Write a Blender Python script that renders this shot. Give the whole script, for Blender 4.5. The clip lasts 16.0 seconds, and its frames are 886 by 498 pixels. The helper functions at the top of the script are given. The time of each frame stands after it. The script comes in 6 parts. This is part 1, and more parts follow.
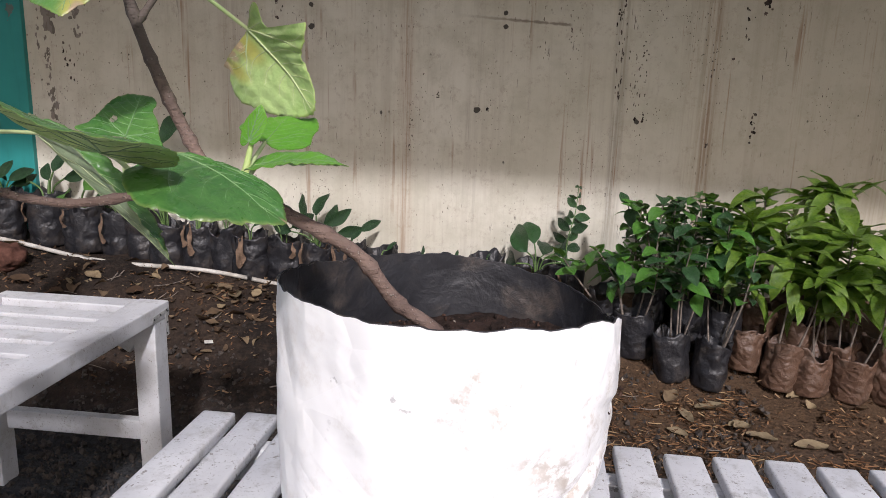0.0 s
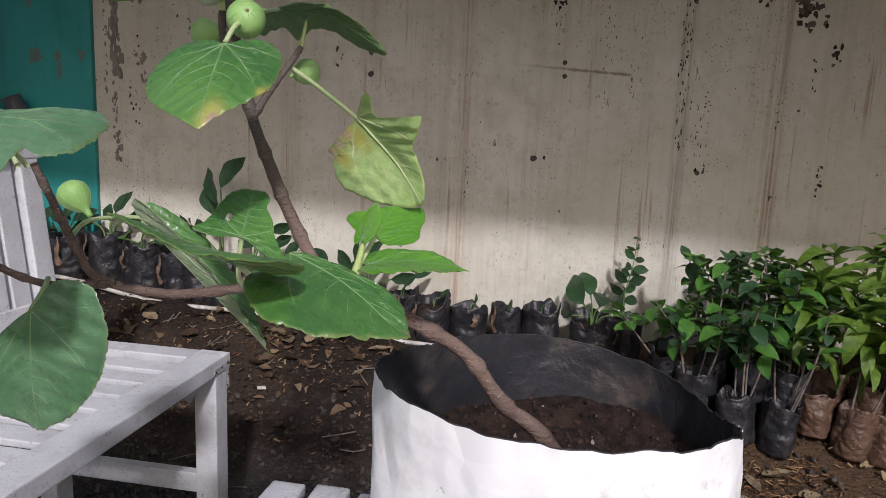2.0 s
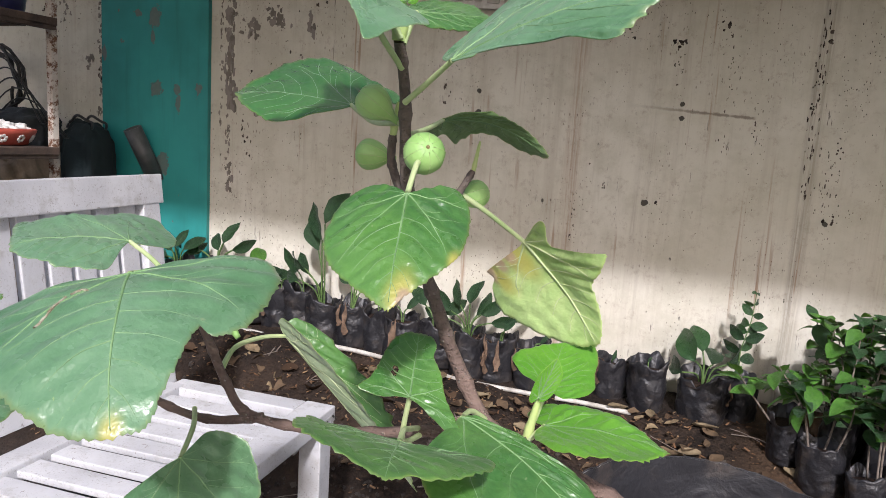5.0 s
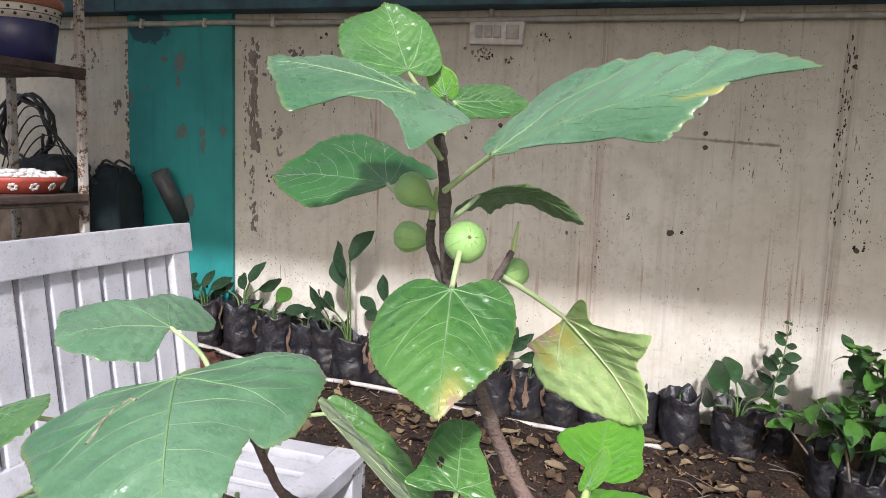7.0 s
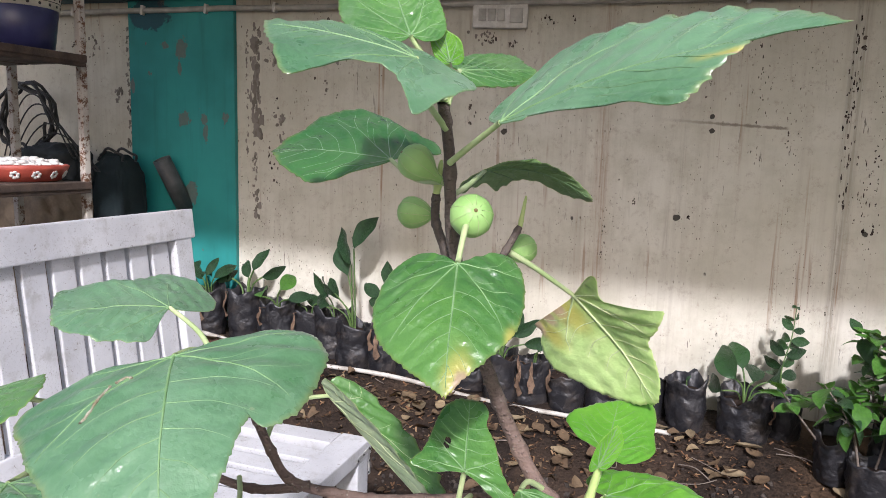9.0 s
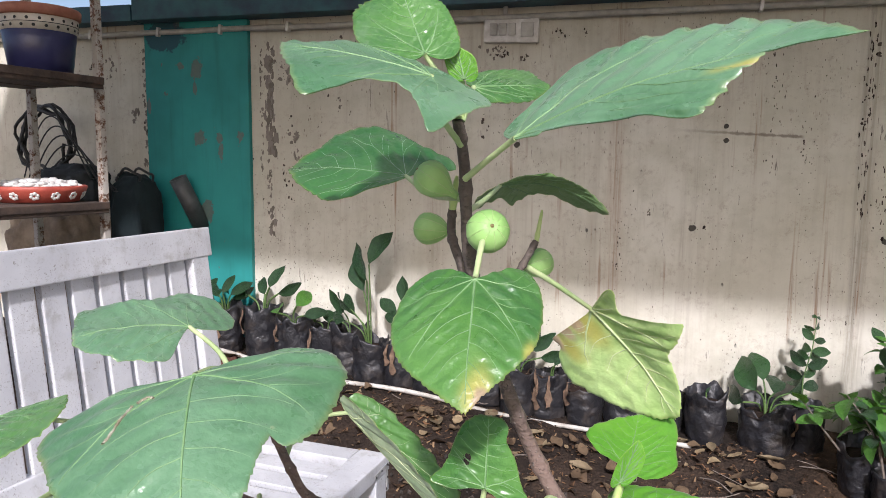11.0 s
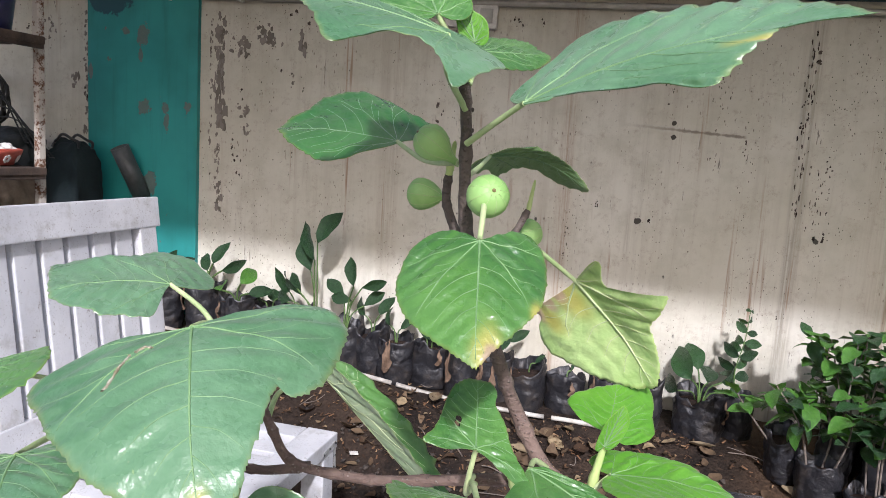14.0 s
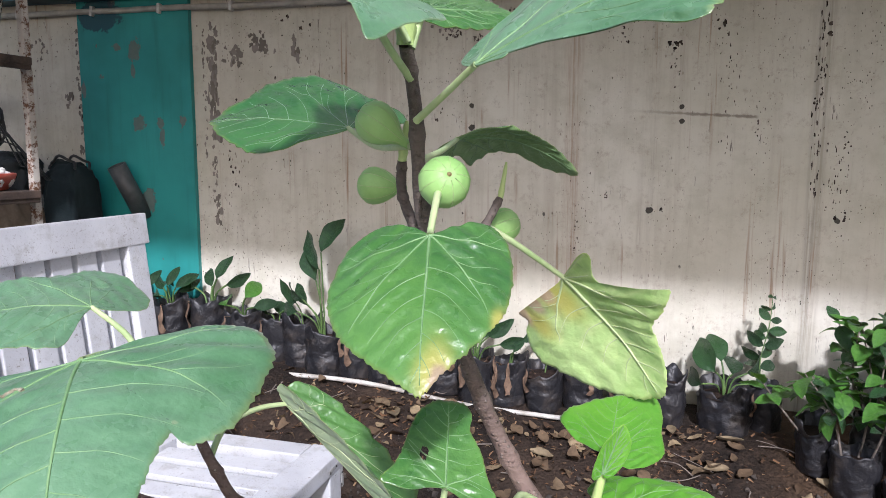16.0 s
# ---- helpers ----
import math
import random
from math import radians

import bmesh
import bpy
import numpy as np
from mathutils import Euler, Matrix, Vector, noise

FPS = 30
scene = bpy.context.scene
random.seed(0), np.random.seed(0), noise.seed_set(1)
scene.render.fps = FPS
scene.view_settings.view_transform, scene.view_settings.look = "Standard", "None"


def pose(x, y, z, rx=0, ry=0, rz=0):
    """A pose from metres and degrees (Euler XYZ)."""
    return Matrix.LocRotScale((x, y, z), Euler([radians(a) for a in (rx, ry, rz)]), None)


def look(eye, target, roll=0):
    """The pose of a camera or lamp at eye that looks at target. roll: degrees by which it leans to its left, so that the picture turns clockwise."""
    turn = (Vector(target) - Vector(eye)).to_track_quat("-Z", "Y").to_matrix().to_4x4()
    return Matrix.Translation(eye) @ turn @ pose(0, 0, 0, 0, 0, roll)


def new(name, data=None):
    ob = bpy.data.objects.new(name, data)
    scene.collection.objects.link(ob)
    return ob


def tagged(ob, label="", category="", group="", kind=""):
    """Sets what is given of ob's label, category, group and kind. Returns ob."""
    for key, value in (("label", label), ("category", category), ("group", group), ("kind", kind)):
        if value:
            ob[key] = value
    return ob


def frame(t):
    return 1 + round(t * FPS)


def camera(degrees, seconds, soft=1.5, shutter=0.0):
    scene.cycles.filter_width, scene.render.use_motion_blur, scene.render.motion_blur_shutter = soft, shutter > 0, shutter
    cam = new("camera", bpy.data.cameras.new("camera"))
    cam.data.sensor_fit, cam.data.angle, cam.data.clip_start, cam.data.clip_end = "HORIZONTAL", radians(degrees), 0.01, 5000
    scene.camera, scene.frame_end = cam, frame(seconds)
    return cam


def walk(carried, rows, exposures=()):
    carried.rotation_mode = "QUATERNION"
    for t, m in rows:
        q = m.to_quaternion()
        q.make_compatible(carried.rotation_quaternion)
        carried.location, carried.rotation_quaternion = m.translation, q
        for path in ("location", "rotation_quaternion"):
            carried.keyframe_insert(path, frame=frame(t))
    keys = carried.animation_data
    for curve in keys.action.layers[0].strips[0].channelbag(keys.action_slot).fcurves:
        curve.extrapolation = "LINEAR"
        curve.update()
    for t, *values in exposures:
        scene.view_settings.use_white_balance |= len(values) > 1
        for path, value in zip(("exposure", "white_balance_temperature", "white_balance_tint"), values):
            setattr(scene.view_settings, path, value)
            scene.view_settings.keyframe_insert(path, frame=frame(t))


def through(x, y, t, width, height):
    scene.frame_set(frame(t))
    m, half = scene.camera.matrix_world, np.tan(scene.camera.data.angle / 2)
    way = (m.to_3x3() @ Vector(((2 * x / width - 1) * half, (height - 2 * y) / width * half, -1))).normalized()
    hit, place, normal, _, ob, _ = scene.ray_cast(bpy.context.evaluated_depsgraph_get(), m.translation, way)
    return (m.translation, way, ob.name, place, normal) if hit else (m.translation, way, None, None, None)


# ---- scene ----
cam = camera(64.0, 16.0, soft=0.7)
PATH = [
    (0, (0.298, -0.632, 1.134), (0.243, 1.321, 0.708), 1.7),
    (0.5, (0.313, -0.688, 1.139), (0.298, 1.273, 0.747), 1.0),
    (1, (0.281, -0.652, 1.164), (0.183, 1.315, 0.818), 0.6),
    (1.5, (0.233, -0.604, 1.184), (0.108, 1.364, 0.852), 2.5),
    (2, (0.221, -0.594, 1.188), (0.057, 1.37, 0.851), 2.4),
    (2.5, (0.215, -0.595, 1.191), (0.032, 1.368, 0.85), 2.7),
    (3, (0.206, -0.61, 1.206), (0.014, 1.355, 0.89), 2.7),
    (3.5, (0.196, -0.615, 1.218), (0.004, 1.351, 0.905), 3.0),
    (4, (0.192, -0.577, 1.21), (-0.011, 1.387, 0.89), 2.1),
    (4.5, (0.156, -0.522, 1.227), (-0.104, 1.438, 0.924), 2.2),
    (5, (0.123, -0.518, 1.284), (-0.275, 1.419, 0.978), 3.6),
    (5.2, (0.119, -0.534, 1.305), (-0.327, 1.395, 1.027), 4.2),
    (7.3, (0.102, -0.508, 1.332), (-0.364, 1.422, 1.091), 1.7),
    (7.5, (0.105, -0.506, 1.324), (-0.368, 1.42, 1.071), 1.5),
    (8, (0.112, -0.5, 1.311), (-0.359, 1.422, 1.025), 1.0),
    (8.5, (0.102, -0.497, 1.31), (-0.366, 1.426, 1.024), 1.4),
    (9, (0.098, -0.496, 1.319), (-0.372, 1.429, 1.045), 1.6),
    (9.2, (0.099, -0.498, 1.325), (-0.37, 1.429, 1.066), 1.8),
    (11.5, (0.096, -0.496, 1.32), (-0.419, 1.422, 1.089), 0.4),
    (12, (0.101, -0.489, 1.322), (-0.321, 1.453, 1.093), 0.6),
    (12.5, (0.078, -0.494, 1.313), (-0.323, 1.452, 1.085), 1.5),
    (13, (0.069, -0.493, 1.299), (-0.303, 1.454, 1.031), 1.8),
    (13.5, (0.065, -0.485, 1.291), (-0.309, 1.46, 1.015), 2.1),
    (14, (0.055, -0.511, 1.301), (-0.288, 1.442, 1.037), 3.5),
    (14.5, (0.047, -0.508, 1.3), (-0.35, 1.435, 1.038), 2.8),
    (15, (0.059, -0.467, 1.295), (-0.33, 1.474, 1.009), 1.4),
    (15.5, (0.076, -0.448, 1.292), (-0.3, 1.497, 1.014), 1.4),
    (16, (0.08, -0.418, 1.288), (-0.309, 1.527, 1.029), 0.1),
]
EXPOSURES = [(0, -0.34, 6450, 17), (0.5, -0.88, 6150, 17), (1.0, -0.96, 6000, 17), (1.5, -0.90, 6150, 17), (2.0, -0.60, 6350, 17), (3.0, -0.38, 6450, 17), (4.0, -0.10, 6450, 17),
             (5, 0.02, 6400, 17), (7.5, 0.14, 6250, 17), (12, 0.14, 6300, 17), (16, 0.16, 6000, 17)]
walk(cam, [(t, look(eye, target, roll)) for t, eye, target, roll in PATH], EXPOSURES)


# world, sun and exposure
world = bpy.data.worlds.new("sky")
scene.world = world
world.use_nodes = True
wn = world.node_tree
sky = wn.nodes.new("ShaderNodeTexSky")
sky.sky_type = "NISHITA"
sky.sun_disc = False
sky.sun_elevation = radians(36)
sky.sun_rotation = radians(167)
sky.air_density, sky.dust_density, sky.ozone_density = 1.0, 3.0, 1.0
wn.links.new(sky.outputs[0], wn.nodes["Background"].inputs[0])
wn.nodes["Background"].inputs[1].default_value = 0.15
sun = new("sun", bpy.data.lights.new("sun", "SUN"))
sun.data.energy, sun.data.angle, sun.data.color = 4.0, radians(3.0), (0.985, 0.985, 1.0)
sun.matrix_world = look((1.0, -4.2, 3.15), (0.0, 0.0, 0.0))


# ---- building blocks ----
def part(name, bm, material, parent=None, label="", smooth=True):
    me = bpy.data.meshes.new(name)
    bm.to_mesh(me)
    bm.free()
    if not isinstance(material, (list, tuple)):
        material = [material]
    for m in material:
        me.materials.append(m)
    if smooth:
        for p in me.polygons:
            p.use_smooth = True
    ob = new(name, me)
    if parent is not None:
        ob.parent = parent
    if label:
        ob["label"] = label
    return ob


def holder(name, m=None):
    ob = new(name)
    if m is not None:
        ob.matrix_world = m
    return ob


def share(name, ob, parent, m):
    """Another object on the mesh of ob, under parent."""
    c = new(name, ob.data)
    c.parent = parent
    c.matrix_basis = m
    return c


def add_box(bm, size, m=None, bevel=0.0):
    r = bmesh.ops.create_cube(bm, size=1.0)
    vs = r["verts"]
    for v in vs:
        v.co = Vector((v.co.x * size[0], v.co.y * size[1], v.co.z * size[2]))
    if bevel:
        es = list({e for v in vs for e in v.link_edges})
        r2 = bmesh.ops.bevel(bm, geom=es, offset=bevel, segments=2, affect="EDGES", profile=0.6)
        vs = list({v for f in r2["faces"] for v in f.verts} | {v for v in vs if v.is_valid})
    if m is not None:
        for v in vs:
            v.co = m @ v.co
    return vs


def box_bm(size, m=None, bevel=0.0, wobble=0.0, seed=0):
    bm = bmesh.new()
    add_box(bm, size, None, bevel)
    if wobble:
        for v in bm.verts:
            v.co += noise.noise_vector(v.co * 9 + Vector((seed * 7.3, seed, 0))) * wobble
    if m is not None:
        for v in bm.verts:
            v.co = m @ v.co
    return bm


def tube(bm, pts, radii, sides=8, cap=True, bump=0.0, mat=0):
    """A tapered tube along a line of points."""
    pts = [Vector(p) for p in pts]
    n = len(pts)
    if not isinstance(radii, (list, tuple)):
        radii = [radii] * n
    ref = Vector((0.31, 0.17, 0.93))
    rings = []
    for i, p in enumerate(pts):
        d = (pts[min(i + 1, n - 1)] - pts[max(i - 1, 0)]).normalized()
        a = d.cross(ref)
        if a.length < 0.05:
            a = d.cross(Vector((1, 0, 0)))
        a.normalize()
        b = d.cross(a)
        ring = []
        for k in range(sides):
            t = 2 * math.pi * k / sides
            r = radii[i]
            if bump:
                r *= 1 + bump * noise.noise(p * 90 + Vector((k, 0, 0)))
            ring.append(bm.verts.new(p + a * math.cos(t) * r + b * math.sin(t) * r))
        rings.append(ring)
    for r0, r1 in zip(rings, rings[1:]):
        for k in range(sides):
            f = bm.faces.new((r0[k], r0[(k + 1) % sides], r1[(k + 1) % sides], r1[k]))
            f.material_index = mat
    if cap:
        for ring, flip in ((rings[0], False), (rings[-1], True)):
            f = bm.faces.new(ring if not flip else ring[::-1])
            f.material_index = mat
    return rings


def spline(pts, per=6):
    """A smooth line through points."""
    pts = [Vector(p) for p in pts]
    out = []
    for i in range(len(pts) - 1):
        p0, p1, p2, p3 = pts[max(i - 1, 0)], pts[i], pts[i + 1], pts[min(i + 2, len(pts) - 1)]
        for k in range(per):
            t = k / per
            out.append(0.5 * ((2 * p1) + (p2 - p0) * t + (2 * p0 - 5 * p1 + 4 * p2 - p3) * t * t + (3 * p1 - p0 - 3 * p2 + p3) * t ** 3))
    out.append(pts[-1])
    return out


def lerp(a, b, t):
    return a + (b - a) * t


def smooth01(a, b, x):
    t = min(1, max(0, (x - a) / (b - a)))
    return t * t * (3 - 2 * t)


# ---- materials ----
class Mat:
    """A small writer of node materials."""

    def __init__(self, name, rough=0.6, spec=0.5, metal=0.0):
        self.m = bpy.data.materials.new(name)
        self.m.use_nodes = True
        self.t = self.m.node_tree
        self.b = self.t.nodes["Principled BSDF"]
        self.b.inputs["Roughness"].default_value = rough
        self.b.inputs["Specular IOR Level"].default_value = spec
        self.b.inputs["Metallic"].default_value = metal
        self.co = self.t.nodes.new("ShaderNodeTexCoord")

    def n(self, kind, **kw):
        x = self.t.nodes.new(kind)
        for k, v in kw.items():
            x.inputs[k.replace("_", " ")].default_value = v
        return x

    def link(self, a, b):
        self.t.links.new(a, b)

    def place(self, scale=(1, 1, 1), off=(0, 0, 0), source="Object"):
        mp = self.n("ShaderNodeMapping")
        mp.inputs["Scale"].default_value = scale
        mp.inputs["Location"].default_value = off
        self.link(self.co.outputs[source], mp.inputs[0])
        return mp.outputs[0]

    def noise(self, scale, detail=4, rough=0.55, vec=None, dist=0.0):
        x = self.n("ShaderNodeTexNoise", Scale=scale, Detail=detail, Roughness=rough, Distortion=dist)
        self.link(vec if vec is not None else self.co.outputs["Object"], x.inputs["Vector"])
        return x.outputs["Fac"]

    def voronoi(self, scale, vec=None, feature="F1"):
        x = self.n("ShaderNodeTexVoronoi", Scale=scale)
        x.feature = feature
        self.link(vec if vec is not None else self.co.outputs["Object"], x.inputs["Vector"])
        return x.outputs["Distance"]

    def ramp(self, fac, lo, hi, a=0.0, b=1.0):
        x = self.n("ShaderNodeMapRange")
        x.interpolation_type = "SMOOTHSTEP"
        for k, v in (("From Min", lo), ("From Max", hi), ("To Min", a), ("To Max", b)):
            x.inputs[k].default_value = v
        self.link(fac, x.inputs["Value"])
        return x.outputs["Result"]

    def math(self, op, a, b=0.0):
        x = self.t.nodes.new("ShaderNodeMath")
        x.operation = op
        for i, v in enumerate((a, b)):
            if isinstance(v, (int, float)):
                x.inputs[i].default_value = v
            else:
                self.link(v, x.inputs[i])
        return x.outputs[0]

    def mix(self, fac, a, b):
        x = self.t.nodes.new("ShaderNodeMix")
        x.data_type = "RGBA"
        for i, v in ((0, fac), (6, a), (7, b)):
            if isinstance(v, (int, float)):
                x.inputs[i].default_value = v
            elif isinstance(v, (tuple, list)):
                x.inputs[i].default_value = (*v, 1)
            else:
                self.link(v, x.inputs[i])
        return x.outputs[2]

    def random(self):
        return self.t.nodes.new("ShaderNodeObjectInfo").outputs["Random"]

    def island(self):
        return self.t.nodes.new("ShaderNodeNewGeometry").outputs["Random Per Island"]

    def axis(self, i, source="Object"):
        x = self.t.nodes.new("ShaderNodeSeparateXYZ")
        self.link(self.co.outputs[source], x.inputs[0])
        return x.outputs[i]

    def attr(self, name):
        x = self.t.nodes.new("ShaderNodeAttribute")
        x.attribute_name = name
        return x.outputs["Color"]

    def colour(self, c):
        if isinstance(c, (tuple, list)):
            self.b.inputs["Base Color"].default_value = (*c, 1)
        else:
            self.link(c, self.b.inputs["Base Color"])
        return self

    def rough(self, r):
        self.link(r, self.b.inputs["Roughness"])
        return self

    def bump(self, h, strength=0.3, dist=0.01):
        x = self.n("ShaderNodeBump", Strength=strength, Distance=dist)
        self.link(h, x.inputs["Height"])
        self.link(x.outputs[0], self.b.inputs["Normal"])
        return self

    def translucent(self, c, amount):
        """Light passes through a thin leaf."""
        tr = self.n("ShaderNodeBsdfTranslucent")
        if isinstance(c, (tuple, list)):
            tr.inputs[0].default_value = (*c, 1)
        else:
            self.link(c, tr.inputs[0])
        mx = self.n("ShaderNodeMixShader", Fac=amount)
        self.link(self.b.outputs[0], mx.inputs[1])
        self.link(tr.outputs[0], mx.inputs[2])
        self.link(mx.outputs[0], self.t.nodes["Material Output"].inputs[0])
        return self


def make_wall_paint():
    k = Mat("stained_wall_paint", 0.75, 0.3)
    big = k.noise(1.1, 5)
    streak = k.noise(1.0, 6, 0.65, k.place((16, 1, 0.5)))
    fine = k.noise(1.0, 5, 0.75, k.place((38, 8, 2.6)), 0.4)
    patchy = k.ramp(k.noise(2.4, 4), 0.38, 0.62, 0.25, 1)
    grain = k.noise(120, 3)
    col = k.mix(k.ramp(big, 0.3, 0.7), (0.55, 0.518, 0.425), (0.665, 0.635, 0.55))
    col = k.mix(k.ramp(streak, 0.47, 0.75, 0, 0.4), col, (0.38, 0.33, 0.26))
    col = k.mix(k.ramp(k.noise(7, 6, 0.7), 0.4, 0.7, 0, 0.45), col, (0.41, 0.39, 0.30))
    col = k.mix(k.ramp(k.noise(26, 6, 0.8), 0.52, 0.70, 0, 0.5), col, (0.36, 0.30, 0.235))
    col = k.mix(k.math("MULTIPLY", patchy, k.ramp(fine, 0.52, 0.78, 0, 0.4)), col, (0.30, 0.24, 0.18))
    x, z = k.axis(0), k.axis(2)
    wob = k.math("MULTIPLY", k.math("SUBTRACT", k.noise(1.0, 3, 0.6, k.place((1, 1, 2))), 0.5), 0.022)
    xw = k.math("ADD", x, wob)
    thread = k.ramp(k.noise(1.0, 4, 0.7, k.place((85, 1, 1.1))), 0.34, 0.60, 0.15, 1)
    # rust and damp runs
    for cx, w, amt, c in ((0.02, 0.045, 0.6, (0.31, 0.19, 0.12)), (1.31, 0.12, 0.28, (0.30, 0.25, 0.18)), (1.36, 0.045, 0.85, (0.26, 0.15, 0.09)), (0.955, 0.028, 0.55, (0.2, 0.165, 0.13)),
                          (0.985, 0.022, 0.4, (0.24, 0.20, 0.15)), (-0.75, 0.06, 0.25, (0.24, 0.18, 0.12)), (0.33, 0.05, 0.2, (0.22, 0.18, 0.14)), (2.15, 0.1, 0.4, (0.22, 0.18, 0.13))):
        d = k.math("ABSOLUTE", k.math("SUBTRACT", xw, cx))
        f = k.math("MULTIPLY", k.ramp(d, 0.0, w * 1.15, amt * 1.15, 0), k.math("MULTIPLY", k.ramp(fine, 0.30, 0.58), thread))
        col = k.mix(f, col, c)
    # damp brown stain plus painted canopy shade, both stronger towards the right
    col = k.mix(k.math("MULTIPLY", k.ramp(x, 0.7, 2.0, 0, 0.6), k.ramp(big, 0.35, 0.6, 0.5, 1)), col, (0.36, 0.315, 0.23))
    # a horizontal smear
    d = k.math("ABSOLUTE", k.math("SUBTRACT", k.math("ADD", z, k.math("MULTIPLY", x, 0.06)), 1.488))
    f = k.math("MULTIPLY", k.ramp(k.math("ADD", d, k.math("MULTIPLY", k.math("SUBTRACT", k.noise(30, 4, 0.7), 0.5), 0.02)), 0.001, 0.009, 0.75, 0), k.math("MULTIPLY", k.ramp(x, 0.2, 0.55), k.ramp(x, 0.725, 0.745, 1, 0)))
    col = k.mix(f, col, (0.15, 0.115, 0.085))
    # flaked paint, densest near the pillar and high up
    pn = k.math("ADD", k.math("MULTIPLY", k.noise(1.0, 5, 0.6, k.place((11, 11, 6))), 0.62), k.math("MULTIPLY", k.noise(1.0, 5, 0.7, k.place((46, 46, 22))), 0.40))
    near = k.math("ADD", k.ramp(k.math("ABSOLUTE", k.math("ADD", k.math("ADD", x, 1.597), k.math("MULTIPLY", wob, 0.2))), 0.008, 0.045, 0.06, 0),
                  k.math("MULTIPLY", k.ramp(z, 1.25, 1.9, 0, 0.03), k.ramp(k.noise(1.3, 2), 0.4, 0.62)))
    peel = k.ramp(k.math("ADD", pn, near), 0.685, 0.70)
    col = k.mix(k.math("MULTIPLY", peel, 0.9), col, k.mix(k.noise(40), (0.12, 0.105, 0.095), (0.25, 0.22, 0.20)))
    # dark specks
    sp = k.voronoi(1.0, k.place((17, 1, 10)))
    rare = k.ramp(k.noise(5, 3), 0.60, 0.68)
    spk = k.math("MULTIPLY", k.ramp(sp, 0.07, 0.12, 1, 0), rare)
    col = k.mix(k.math("MULTIPLY", spk, 0.85), col, (0.035, 0.03, 0.028))
    sp2 = k.voronoi(1.0, k.place((60, 1, 24)))
    spk2 = k.math("MULTIPLY", k.ramp(sp2, 0.1, 0.2, 0.7, 0), k.ramp(k.noise(3.1, 4), 0.5, 0.68))
    col = k.mix(spk2, col, (0.12, 0.09, 0.07))
    # fine black pitting in columns
    sp3 = k.voronoi(1.0, k.place((75, 1, 42)))
    spk3 = k.math("MULTIPLY", k.ramp(sp3, 0.10, 0.17, 0.9, 0), k.ramp(k.noise(1.0, 3, 0.6, k.place((4.5, 1, 1.6))), 0.5, 0.62))
    col = k.mix(spk3, col, (0.05, 0.04, 0.035))
    # narrow red-brown runs
    rr = k.noise(1.0, 3, 0.6, k.place((30, 1, 0.9)))
    rm = k.math("MULTIPLY", k.ramp(rr, 0.60, 0.72), k.ramp(k.noise(1.0, 3, 0.6, k.place((2.2, 1, 2.0)), 0.3), 0.42, 0.60, 0, 0.8))
    col = k.mix(rm, col, (0.27, 0.15, 0.085))
    # dark drips
    dn = k.noise(1.0, 4, 0.7, k.place((48, 1, 5)))
    dr = k.math("MULTIPLY", k.ramp(dn, 0.66, 0.70), k.ramp(k.noise(2.2, 3), 0.45, 0.6))
    col = k.mix(k.math("MULTIPLY", dr, 0.75), col, (0.07, 0.055, 0.045))
    # single holes
    for hx, hz, hr in ((0.34, 1.07, 0.016), (0.452, 1.487, 0.011), (0.452, 1.43, 0.012), (-0.40, 1.41, 0.014), (-0.40, 1.50, 0.012), (1.05, 1.04, 0.012)):
        dd = k.math("ADD", k.math("POWER", k.math("SUBTRACT", x, hx), 2), k.math("POWER", k.math("SUBTRACT", z, hz), 2))
        edge = k.math("ADD", k.math("SQRT", dd), k.math("MULTIPLY", k.math("SUBTRACT", k.noise(60, 2), 0.5), 0.014))
        col = k.mix(k.ramp(edge, hr * 0.8, hr, 0.92, 0), col, (0.03, 0.024, 0.02))
    k.colour(col)
    h = k.math("SUBTRACT", k.math("ADD", k.math("MULTIPLY", grain, 0.25), k.math("MULTIPLY", fine, 0.3)), k.math("ADD", peel, spk))
    return k.bump(h, 0.5, 0.004).m


